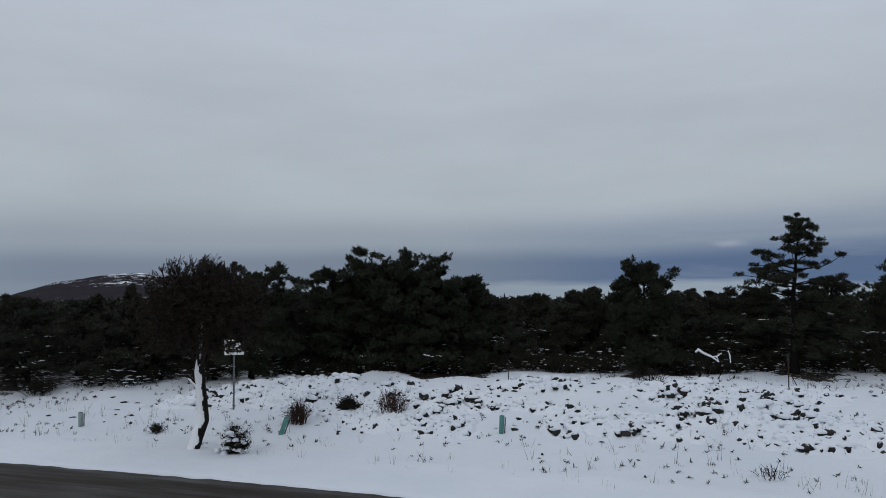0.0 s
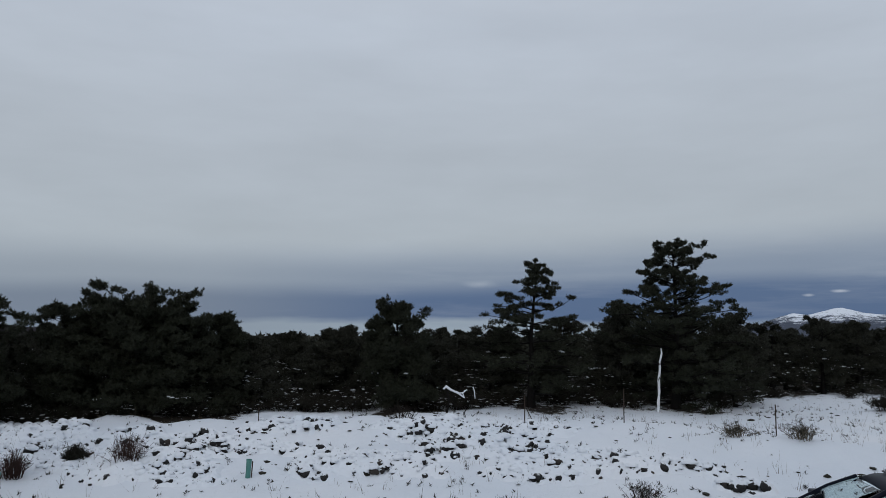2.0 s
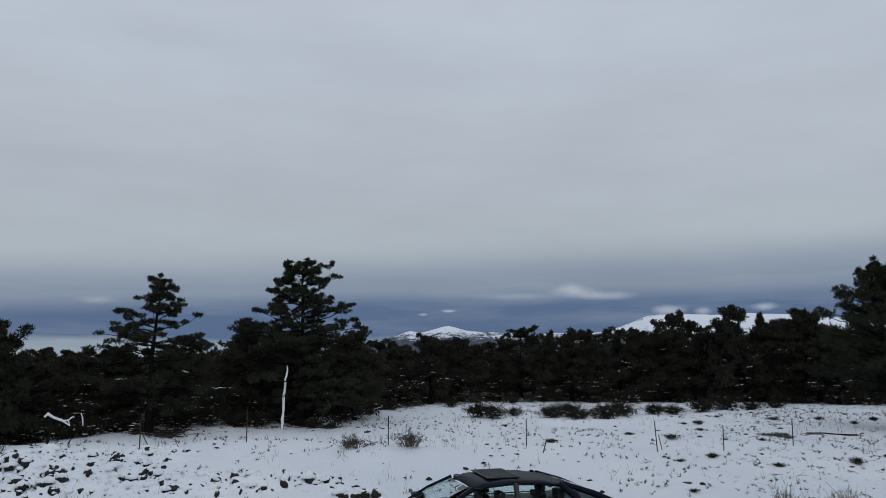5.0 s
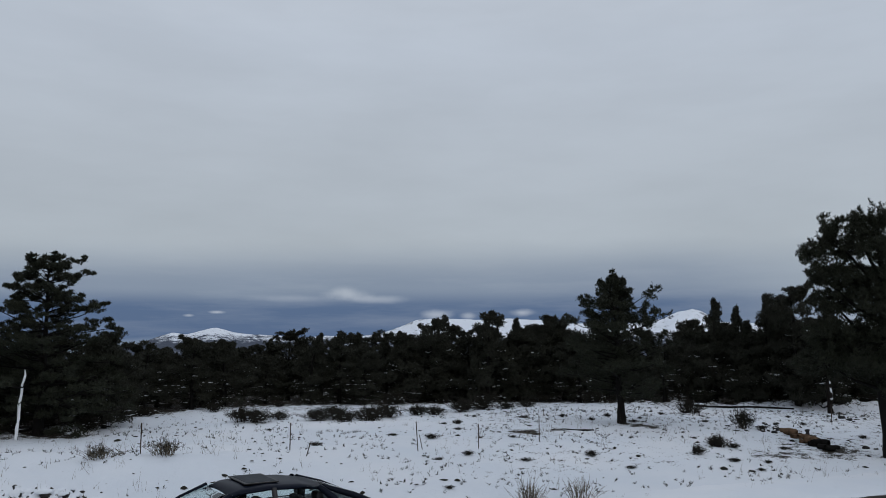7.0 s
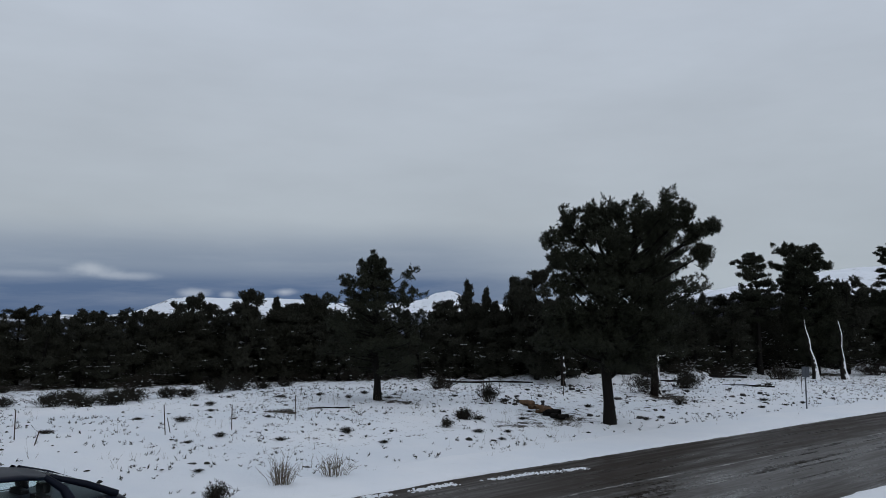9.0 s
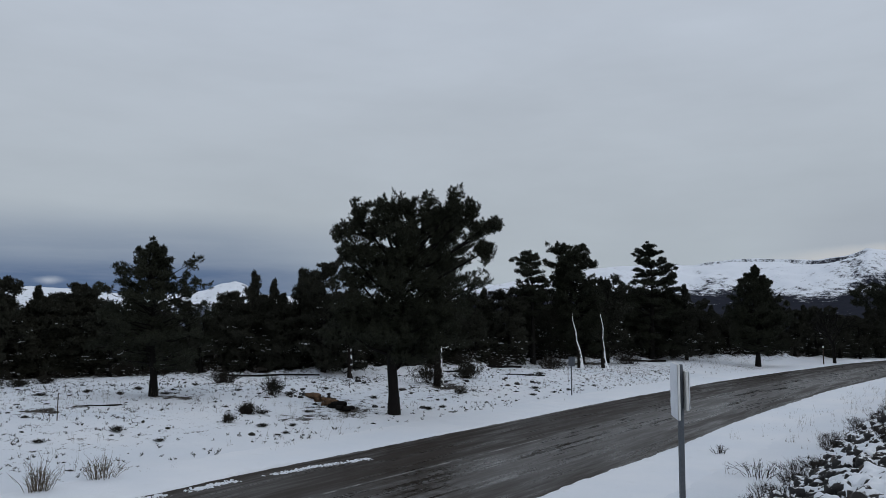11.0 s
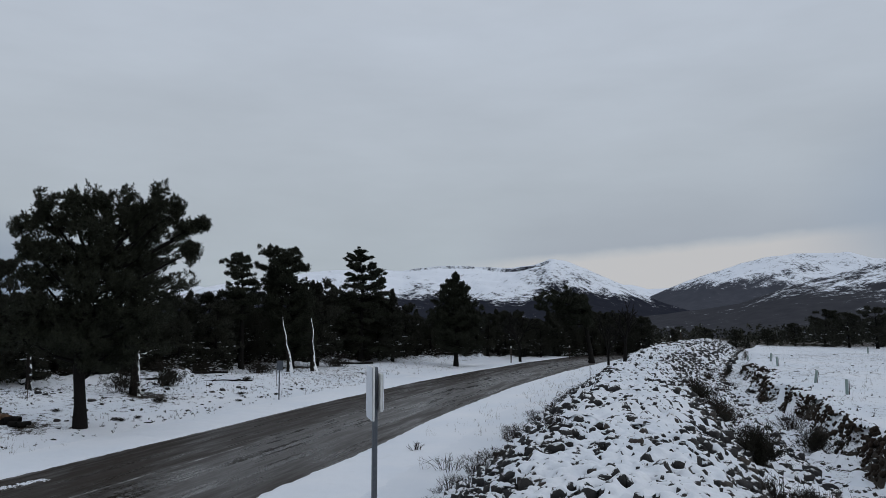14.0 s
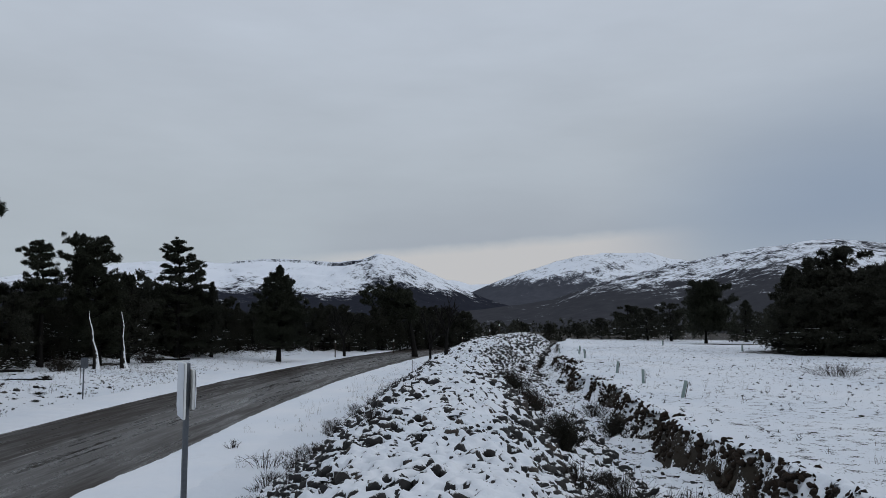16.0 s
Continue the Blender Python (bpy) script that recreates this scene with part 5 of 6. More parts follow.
# cabin: roof panel with pillars; glass between
roof_x = [0.33, 0.15, -0.25, -0.75, -1.1]
roof_z = [1.33, 1.395, 1.425, 1.40, 1.345]
roof_w = [0.55, 0.575, 0.59, 0.575, 0.545]
rows = []
for bx, bz, hw in zip(roof_x, roof_z, roof_w):
    rows.append([(bx, -hw, bz - 0.055), (bx, -hw * 0.96, bz - 0.02), (bx, -hw * 0.8, bz), (bx, -hw * 0.4, bz + 0.018), (bx, 0, bz + 0.022), (bx, hw * 0.4, bz + 0.018), (bx, hw * 0.8, bz), (bx, hw * 0.96, bz - 0.02), (bx, hw, bz - 0.055)])
roof = part("roof", quad_mesh("roof", *loft(rows), True), CAR_PAINT, car)
m = roof.modifiers.new("thick", "SOLIDIFY")
m.thickness, m.offset = 0.03, -1
hatch = part("sunroof", box(bmesh.new(), -0.46, 0.06, -0.40, 0.40, 1.434, 1.454, 0.008), TRIM, car, "sliding glass sunroof in a black frame")
part("sunroof_glass", box(bmesh.new(), -0.42, 0.02, -0.36, 0.36, 1.450, 1.459, 0.003), two_tone("sunroof_tint", (0.03, 0.034, 0.04), (0.05, 0.055, 0.062), 6.0, 0.75), hatch)


def beam(a, b, w, d):
    return tube([a, b], [w, d], 4)


for sd in (-1, 1):
    y_b, y_t = 0.80 * sd, 0.555 * sd
    part("pillar", quad_mesh("pillar", *tube([(1.06, 0.76 * sd, 0.92), (0.70, 0.66 * sd, 1.16), (0.33, y_t, 1.33)], [0.035, 0.032, 0.04], 6), True), CAR_PAINT, car)
    part("pillar", quad_mesh("pillar", *tube([(-0.28, y_b, 0.95), (-0.30, 0.70 * sd, 1.2), (-0.32, y_t * 1.03, 1.375)], [0.045, 0.04, 0.04], 6), True), TRIM, car, "black door pillar")
    part("pillar", quad_mesh("pillar", *tube([(-1.30, 0.79 * sd, 0.97), (-1.22, 0.68 * sd, 1.17), (-1.02, y_t, 1.345)], [0.075, 0.06, 0.045], 6), True), CAR_PAINT, car)
    part("pillar", quad_mesh("pillar", *tube([(-1.98, 0.70 * sd, 0.985), (-1.55, 0.64 * sd, 1.18), (-1.10, 0.53 * sd, 1.335)], [0.06, 0.055, 0.04], 6), True), CAR_PAINT, car)
    for pts in ([(1.0, 0.79), (-0.25, 0.81), (-0.29, 0.565), (0.34, 0.565)], [(-0.31, 0.81), (-1.26, 0.80), (-1.02, 0.56), (-0.35, 0.575)], [(-1.33, 0.79), (-1.93, 0.72), (-1.15, 0.545), (-1.06, 0.55)]):
        zs = [0.945, 0.955, 1.375, 1.335] if pts[0][0] == 1.0 else [0.955, 0.975, 1.345, 1.38] if pts[0][0] == -0.31 else [0.98, 0.99, 1.335, 1.345]
        w = part("side_window", quad_mesh("side_window", [(a, b * sd, c) for (a, b), c in zip(pts, zs)] + [(a, (b - 0.006) * sd, c) for (a, b), c in zip(pts, zs)], [(0, 1, 2, 3), (7, 6, 5, 4), (0, 4, 5, 1), (1, 5, 6, 2), (2, 6, 7, 3), (3, 7, 4, 0)]), GLASS, car)
        w.visible_shadow = False
    part("waist_trim", quad_mesh("waist_trim", *tube([(1.2, 0.845 * sd, 0.915), (0.2, 0.862 * sd, 0.94), (-0.8, 0.862 * sd, 0.965), (-1.75, 0.82 * sd, 0.975)], 0.012, 5), True), TRIM, car)
    bm = box(bmesh.new(), 0.72, 0.90, 0.86 * sd - 0.09, 0.86 * sd + 0.09, 0.93, 1.06, 0.03)
    mirror = part("door_mirror", bm, CAR_PAINT, car)
    part("mirror_glass", box(bmesh.new(), 0.708, 0.716, 0.86 * sd - 0.075, 0.86 * sd + 0.075, 0.945, 1.045, 0.002), RIM, mirror)
    part("headlight", box(bmesh.new(), 2.10, 2.235, 0.42 * sd - 0.19, 0.42 * sd + 0.19, 0.56, 0.68, 0.03), LAMP, car, "clear headlight")
    part("tail_light", box(bmesh.new(), -2.255, -2.15, 0.58 * sd - 0.14, 0.58 * sd + 0.14, 0.66, 0.82, 0.02), TAIL, car, "red tail light")
    for hx in (0.12, -0.95):
        part("door_handle", box(bmesh.new(), hx - 0.09, hx + 0.09, 0.868 * sd - 0.012, 0.868 * sd + 0.012, 0.80, 0.83, 0.008), TRIM, car)
    for wx in (1.38, -1.28):
        wheel = part("wheel", quad_mesh("wheel", *tube([(wx, 0.60 * sd, 0.30), (wx, 0.88 * sd, 0.30)], 0.19, 16), True), RIM, car)
        part("tyre", quad_mesh("tyre", *loft([[(wx + rr * math.cos(q), yy * sd, 0.30 + rr * math.sin(q)) for q in np.linspace(0, 2 * math.pi, 20, endpoint=False)] for rr, yy in ((0.19, 0.87), (0.26, 0.885), (0.295, 0.86), (0.30, 0.78), (0.295, 0.70), (0.2, 0.68))], True), True), RUBBER, wheel)
for nm, pts in (("windscreen", [(1.08, -0.72, 0.93), (1.08, 0.72, 0.93), (0.35, 0.53, 1.335), (0.35, -0.53, 1.335)]), ("rear_window", [(-2.0, 0.66, 1.0), (-2.0, -0.66, 1.0), (-1.11, -0.51, 1.345), (-1.11, 0.51, 1.345)])):
    bow = 0.10 if nm == "windscreen" else -0.05
    rows = []
    for t_ in np.linspace(0, 1, 5):
        rows.append([tuple((1 - t_) * ((1 - u_) * np.array(pts[0]) + u_ * np.array(pts[1])) + t_ * ((1 - u_) * np.array(pts[3]) + u_ * np.array(pts[2])) + np.array((bow * (1 - (2 * u_ - 1) ** 2) * (1 - 0.6 * t_), 0, 0.03 * math.sin(math.pi * t_)))) for u_ in np.linspace(0, 1, 7)])
    w = part(nm, quad_mesh(nm, *loft(rows), True), GLASS, car)
    m = w.modifiers.new("thick", "SOLIDIFY")
    m.thickness = 0.005
    w.visible_shadow = False
for sx, sy in ((0.1, 0.36), (0.1, -0.36), (-0.85, 0.36), (-0.85, -0.36)):
    seat = part("seat", box(bmesh.new(), sx - 0.28, sx - 0.14, sy - 0.22, sy + 0.22, 0.5, 1.08, 0.05), SEAT_CLOTH, car, "dark cloth seat")
    part("headrest", box(bmesh.new(), sx - 0.30, sx - 0.18, sy - 0.12, sy + 0.12, 1.09, 1.24, 0.04), SEAT_CLOTH, seat)
part("dashboard", box(bmesh.new(), 0.62, 1.0, -0.68, 0.68, 0.80, 0.92, 0.04), TRIM, car)
part("rear_shelf", box(bmesh.new(), -1.75, -1.15, -0.62, 0.62, 0.90, 0.94, 0.01), TRIM, car)
part("number_plate", box(bmesh.new(), 2.235, 2.25, -0.25, 0.25, 0.36, 0.46, 0.003), SIGN_WHITE, car)


# ---- shrubs and grass ----
def shrub(seed, tall, wide, stems, mat, rad=0.006, leaves=0):
    r = np.random.default_rng(seed)
    tubes, pts = [], []
    for _ in range(stems):
        a, o = r.uniform(0, 6.28), r.uniform(0.1, 1.0)
        h = tall * r.uniform(0.55, 1.05) * (1.05 - 0.45 * o)
        base = np.array([math.cos(a), math.sin(a), 0]) * wide * 0.25 * o
        tip = np.array([math.cos(a + r.normal(0, 0.4)), math.sin(a + r.normal(0, 0.4)), 0]) * wide * 0.55 * o * r.uniform(0.7, 1.2) + (0, 0, h)
        m = np.linspace(0, 1, 4)[:, None]
        line = base + (tip - base) * m + np.array([0, 0, 1.0]) * 0.12 * h * np.sin(np.pi * m) + r.normal(0, 0.02 * tall, (4, 3)) * m
        line[0, 2] = -0.06
        tubes.append(tube(line, np.linspace(rad, rad * 0.4, 4), 3))
        pts.append(line[-1])
        for _ in range(2):
            k = r.uniform(0.35, 0.9)
            p = base + (tip - base) * k
            q = p + r.normal(0, 0.16, 3) * tall + (0, 0, 0.14 * tall)
            tubes.append(tube([p, (p + q) / 2 + r.normal(0, 0.01, 3), q], [rad * 0.6, rad * 0.5, rad * 0.3], 3))
            pts.append(q)
    out = [("brushwood", quad_mesh("brushwood", *joined([(v, np.asarray(f)) for v, f in tubes])), mat)]
    if leaves:
        c = np.repeat(np.array(pts), leaves, 0) * r.uniform(0.5, 1.02, (len(pts) * leaves, 1)) + r.normal(0, 0.04 * tall, (len(pts) * leaves, 3))
        out.append(("foliage", tri_mesh("foliage", *needles(c, np.tile((0, 0, 0.5), (len(c), 1)), 0.10 * tall + 0.02, 5, r, 0.8, 0.10)), HEATH))
    return out


for n, (bearing, reach, tall, wide, stems, mat, leaves, label) in enumerate([
        (19.5, 18.2, 0.54, 0.80, 150, TWIG_RED, 0, "dense reddish twiggy shrub on the snowy bank"), (12.9, 18.0, 0.70, 0.95, 110, TWIG_RED, 0, "upright reddish twiggy shrub on the snowy bank"),
        (16.0, 18.8, 0.40, 0.50, 60, TWIG, 5, "small dark evergreen shrub on the snowy bank"), (29.0, 18.6, 0.22, 0.42, 40, TWIG, 2, "low dark shrub poking through snow"),
        (23.8, 15.9, 0.58, 0.55, 60, TWIG, 5, "small snow-laden shrub beside the leaning tree"), (-5.4, 21.4, 0.52, 1.5, 60, TWIG, 0, "wide sparse bare shrub on the bank"),
        (-57.6, 16.8, 0.62, 0.8, 60, GRASS_DRY, 0, "tuft of tall dry stems by the road"), (-53.4, 15.6, 0.40, 0.7, 50, TWIG, 2, "dark low shrub by the road"),
        (-61.2, 17.6, 0.55, 1.0, 50, GRASS_DRY, 0, "spread of dry stems by the road"), (-69.1, 24.0, 0.28, 0.55, 40, TWIG, 3, "dark low shrub in the snow"),
        (-72.2, 30.0, 0.75, 1.0, 55, TWIG, 2, "young dark shrub in the field"), (-83.0, 34.6, 0.9, 2.1, 90, TWIG, 1, "tangle of dead brush beside a trunk"),
        (-86.0, 38.5, 0.9, 1.6, 80, TWIG, 3, "dark tangle of brush by the wood"), (-102.3, 10.9, 0.55, 0.9, 34, TWIG, 0, "bare branching shrub behind the road sign"),
        (-105.5, 17.5, 0.4, 1.1, 30, TWIG, 0, "low bare shrub on the snowy verge"), (-103.2, 20.5, 0.3, 0.5, 24, TWIG, 0, "low bare shrub on the snowy verge"),
        (-126.3, 17.0, 0.75, 0.8, 60, TWIG, 7, "small dark pine seedling in the ditch"), (-122.6, 30.0, 0.6, 1.4, 80, TWIG_RED, 1, "reddish brush in the ditch"),
        (-124.0, 26.0, 0.6, 1.2, 70, TWIG_RED, 1, "reddish brush in the ditch"), (-130.5, 13.2, 0.62, 1.3, 90, TWIG, 0, "bare brush at the ditch's foot"),
        (-134.5, 12.4, 0.6, 1.3, 90, TWIG, 0, "bare brush at the ditch's foot"), (-127.4, 12.6, 0.5, 1.0, 60, TWIG, 0, "bare brush at the ditch's foot"), (-144.3, 36.0, 0.6, 3.0, 120, TWIG, 0, "wide low brush on the meadow"), (-22.4, 15.0, 0.4, 0.9, 40, TWIG, 1, "low dark brush at the verge"),
        (-13.0, 14.4, 0.24, 0.7, 26, TWIG, 0, "few bare stems on the verge"), (-28.5, 19.8, 0.35, 0.9, 60, GRASS_DRY, 1, "tuft of dry heath in the snow"), (-32.5, 19.9, 0.42, 0.9, 60, GRASS_DRY, 1, "tuft of dry heath in the snow")]):
    made = shrub(800 + n, tall, wide, stems, mat, 0.006, leaves)
    if "snow-laden" in label:
        sr = np.random.default_rng(66)
        made.append(("snow_load", quad_mesh("snow_load", *blobs(sr.normal(0, 1, (70, 3)) * (0.13, 0.13, 0.15) + (0, 0, 0.30), 0.07, sr, 0.7), True), SNOW))
    plant("shrub", made, on_land(bearing, reach), label, "shrub")
hs = np.random.default_rng(67)
heath_parts = shrub(850, 0.55, 1.3, 80, TWIG, 0.006, 4)
heath_parts.append(("snow_load", quad_mesh("snow_load", *blobs(hs.normal(0, 1, (22, 3)) * (0.32, 0.32, 0.09) + (0, 0, 0.24), 0.045, hs, 0.3), True), SNOW))
heath = plant("heath_bush", heath_parts, on_land(-37.5, 31.5), "low dark heath bush before the woods", "shrub", "heath bushes")
hr = np.random.default_rng(5)
for bearing, reach, size in [(-38.6, 31.0, 1.1), (-40.1, 32.0, 0.7), (-42.6, 31.5, 1.0), (-43.6, 32.5, 1.2), (-44.6, 31.0, 0.9), (-46.2, 31.5, 1.2), (-47.3, 32.5, 1.2), (-49.8, 33.0, 0.9), (-51.0, 33.5, 0.8),
                             (-53.0, 35.0, 1.1), (-54.3, 36.0, 1.2), (-56.0, 37.0, 0.8), (-57.5, 38.0, 0.8), (-35.6, 36.0, 0.7), (-34.0, 38.0, 0.7), (3.0, 25.5, 1.1), (1.5, 26.0, 1.3), (0.2, 25.8, 1.0), (-1.2, 26.2, 1.3), (-2.6, 25.6, 1.1), (-7.5, 26.0, 1.2), (-9.5, 26.3, 1.3), (-11.3, 26.8, 1.2), (-13.2, 27.4, 1.2), (-16.8, 27.6, 1.1), (-18.6, 28.0, 1.3), (-20.5, 28.0, 1.2), (-22.0, 27.6, 0.9), (5.5, 25.0, 1.1), (8.5, 24.2, 0.9), (16.0, 24.5, 1.0), (18.5, 24.5, 1.2), (-27.5, 29.0, 1.0)]:
    copy_thing(heath, Matrix.Translation(on_land(bearing, reach)) @ Matrix.Rotation(hr.uniform(0, 6.28), 4, "Z") @ Matrix.Diagonal((size, size, size * 0.9, 1)))

b_ = 40.0
while b_ > -111:
    size = hr.uniform(0.6, 1.35)
    copy_thing(heath, Matrix.Translation(on_land(b_, along(FRONT, b_) + hr.uniform(-1.6, 0.2))) @ Matrix.Rotation(hr.uniform(0, 6.28), 4, "Z") @ Matrix.Diagonal((size, size * hr.uniform(0.7, 1.2), size * hr.uniform(0.5, 1.1), 1)))
    b_ -= math.degrees(hr.uniform(1.4, 3.4) / along(FRONT, b_))

# small dark tussocks scattered over the field
for k in range(64):
    u_, d_ = 9.0 + 30 * hr.uniform(0, 1), 6.2 + 13 * hr.uniform(0, 1) ** 1.2
    x, y = road_place(S_EYE + u_, d_)
    size = hr.uniform(0.16, 0.42)
    copy_thing(heath, Matrix.Translation((float(x), float(y), height(float(x), float(y)))) @ Matrix.Rotation(hr.uniform(0, 6.28), 4, "Z") @ Matrix.Diagonal((size, size * hr.uniform(0.7, 1.2), size * hr.uniform(0.5, 0.9), 1)))

# brush along the ditch behind the stone bank, and dead stems along the bank's foot
brush = [plant("ditch_brush", shrub(860 + k, 0.62, 1.3, 90, (TWIG, TWIG_RED, TWIG)[k], 0.007, k), on_land(-126.0 + 1.5 * k, 21.0 + 3 * k), "dark twiggy brush in the ditch behind the stones", "shrub", "ditch brush") for k in range(3)]
for k in range(26):
    u_ = 9.0 + 50 * hr.uniform(0, 1) ** 1.2
    q_ = hr.uniform(11.9, 13.7) if k % 4 else hr.uniform(13.2, 14.4)
    x, y = road_place(S_EYE + u_, -q_)
    size = hr.uniform(0.35, 0.9)
    copy_thing(brush[k % 3], Matrix.Translation((float(x), float(y), height(float(x), float(y)))) @ Matrix.Rotation(hr.uniform(0, 6.28), 4, "Z") @ Matrix.Diagonal((size, size * hr.uniform(0.7, 1.3), size * hr.uniform(0.6, 1.2), 1)))
stalks = plant("dead_stems", shrub(870, 0.34, 0.75, 46, TWIG, 0.004, 0), on_land(-113.0, 13.5), "thin dead stems at the foot of the stones", "shrub", "dead stems")
for k in range(130):
    u_ = 2.0 + 40 * hr.uniform(0, 1) ** 1.3
    x, y = road_place(S_EYE + u_, -hr.normal(6.75, 0.28))
    size = hr.uniform(0.4, 1.1)
    copy_thing(stalks, Matrix.Translation((float(x), float(y), height(float(x), float(y)))) @ Matrix.Rotation(hr.uniform(0, 6.28), 4, "Z") @ Matrix.Diagonal((size, size, size * hr.uniform(0.7, 1.3), 1)))

# brush laden with snow at the wood's foot
snowy = shrub(880, 0.75, 1.4, 70, TWIG, 0.007, 1)
snowy.append(("snow_load", quad_mesh("snow_load", *blobs(hs.normal(0, 1, (64, 3)) * (0.42, 0.42, 0.15) + (0, 0, 0.28), 0.060, hs, 0.3), True), SNOW))
snowy = plant("snowy_brush", snowy, on_land(2.6, 27.2), "bare brush laden with snow at the wood's foot", "shrub", "snowy brush")
for bearing in (3.6, 2.4, 1.4, 0.3, -0.9, -2.2, -3.0, -6.6, -7.4, -9.9, -11.0, -12.4, -16.4, -20.2, 6.0, 9.0, 18.5, 20.5, 31.0, 33.5, -68.0, -70.6, -86.2, -88.4, -89.6, -91.2, -92.6, -95.0, -96.3, -96.9, -97.8, -99.4, -100.8, -102.2, -103.9, -107.4):
    size = hr.uniform(0.5, 1.25)
    copy_thing(snowy, Matrix.Translation(on_land(bearing, along(FRONT, bearing) - hr.uniform(0.3, 1.5))) @ Matrix.Rotation(hr.uniform(0, 6.28), 4, "Z") @ Matrix.Diagonal((size, size, size * hr.uniform(0.5, 1.0), 1)))

# dry blades poking through the snow, all over the rough ground
n = 5200
gs, gd = hr.uniform(S_EYE - 28, S_EYE + 62, n), np.concatenate([hr.uniform(4.4, 22, int(n * 0.72)), -hr.uniform(3.8, 7.4, int(n * 0.14)), -hr.uniform(15.6, 30, n - int(n * 0.72) - int(n * 0.14))])
bx, by = road_place(gs, gd)
keep = layered(bx * 0.35, by * 0.35, 3, 17) > -0.12
bx, by = bx[keep], by[keep]
bz = land(bx, by)[0]
roots = np.repeat(np.stack([bx, by, bz], 1), 5, 0) + hr.normal(0, 0.05, (len(bx) * 5, 3)) * (1, 1, 0)
wayv = hr.normal(0, 0.35, roots.shape) + (0, 0, 1.0)
hgt = hr.uniform(0.06, 0.32, (len(roots), 1)) * np.repeat(hr.uniform(0.3, 1.2, (len(bx), 1)), 5, 0)
sidev = np.cross(wayv, hr.normal(0, 1, roots.shape))
sidev /= np.linalg.norm(sidev, axis=1)[:, None]
blade = np.stack([roots - sidev * 0.004 - (0, 0, 0.02), roots + sidev * 0.004 - (0, 0, 0.02), roots + wayv * hgt], 1).reshape(-1, 3)
sprigs = hr.uniform(0, 1, 11500)
gs, gd = S_EYE - 28 + 80 * sprigs, np.concatenate([hr.uniform(5.2, 24, 7600), -hr.uniform(6.0, 8.5, 900), -hr.uniform(11.8, 15.6, 800), -hr.uniform(15.4, 40, 2200)])
sx, sy = road_place(gs, gd)
keep = layered(sx * 0.5, sy * 0.5, 3, 19) > -0.1
sx, sy = sx[keep], sy[keep]
sv, sf = needles(np.stack([sx, sy, land(sx, sy)[0] + 0.01], 1), np.tile((0, 0, 0.4), (len(sx), 1)), 0.07, 10, hr, 0.85, 0.13)
# dark clods and roots of turf, half sunk in the snow
gs = np.concatenate([hr.uniform(S_EYE - 26, S_EYE - 4, 200), hr.uniform(S_EYE - 8, S_EYE + 10, 200), hr.uniform(S_EYE + 4, S_EYE + 50, 1300), hr.uniform(S_EYE + 4, S_EYE + 70, 700)])
gd = np.concatenate([hr.uniform(6.5, 12.5, 200), hr.uniform(6.0, 13, 200), 5.6 + 20 * hr.uniform(0, 1, 1300) ** 1.3, -hr.uniform(15.3, 42, 700)])
keep = layered(gs * 0.55, gd * 0.7, 3, 29) > -0.05
tx, ty = road_place(gs[keep], gd[keep])
ico = np.array([(0, 0, 1), (0.89, 0, 0.45), (0.28, 0.85, 0.45), (-0.72, 0.53, 0.45), (-0.72, -0.53, 0.45), (0.28, -0.85, 0.45), (0.8, 0.5, -0.3), (-0.3, 0.9, -0.3), (-0.95, 0, -0.3), (-0.3, -0.9, -0.3), (0.8, -0.5, -0.3)])
faces = np.array([(0, a + 1, (a + 1) % 5 + 1) for a in range(5)] + [(a + 1, a + 6, (a + 1) % 5 + 1) for a in range(5)] + [((a + 1) % 5 + 1, a + 6, (a + 1) % 5 + 6) for a in range(5)])
k = len(tx)
tv = ico[None] * hr.uniform(0.6, 1.3, (k, 11, 1)) * (0.020 + 0.06 * hr.uniform(0, 1, (k, 1, 1)) ** 2.4) * hr.uniform(0.6, 1.8, (k, 1, 3)) * (1, 1, 0.45) + np.stack([tx, ty, land(tx, ty)[0] + 0.005], 1)[:, None]
tagged(part("turf_clods", tri_mesh("turf_clods", tv.reshape(-1, 3), (faces[None] + 11 * np.arange(k)[:, None, None]).reshape(-1, 3)), HEATH), "dark clods of turf showing through the snow", "turf", kind="stuff")
tagged(part("heather_sprigs", tri_mesh("heather_sprigs", sv, sf), HEATH), "dark heather sprigs poking through the snow", "heather", kind="stuff")
tagged(part("dry_grass", tri_mesh("dry_grass", blade, np.arange(len(blade)).reshape(-1, 3)), GRASS_DRY), "dry grass blades poking through the snow", "grass", kind="stuff")


# ---- logs and fallen wood ----
def log(at, turn, length, rad, mat, label, tilt=0.0):
    e = thing("log", label, "log", Matrix.Translation(at) @ Matrix.Rotation(turn, 4, "Z") @ Matrix.Rotation(tilt, 4, "Y"), "logs")
    k = np.linspace(-length / 2, length / 2, 6)
    r = np.random.default_rng(int(abs(at[0] * 100)))
    part("wood", quad_mesh("wood", *tube(np.stack([k, r.normal(0, 0.02, 6), rad * 0.8 + r.normal(0, 0.015, 6)], 1), rad * np.array([0.94, 1, 1, 0.97, 0.95, 0.8]), 9), True), mat, e)


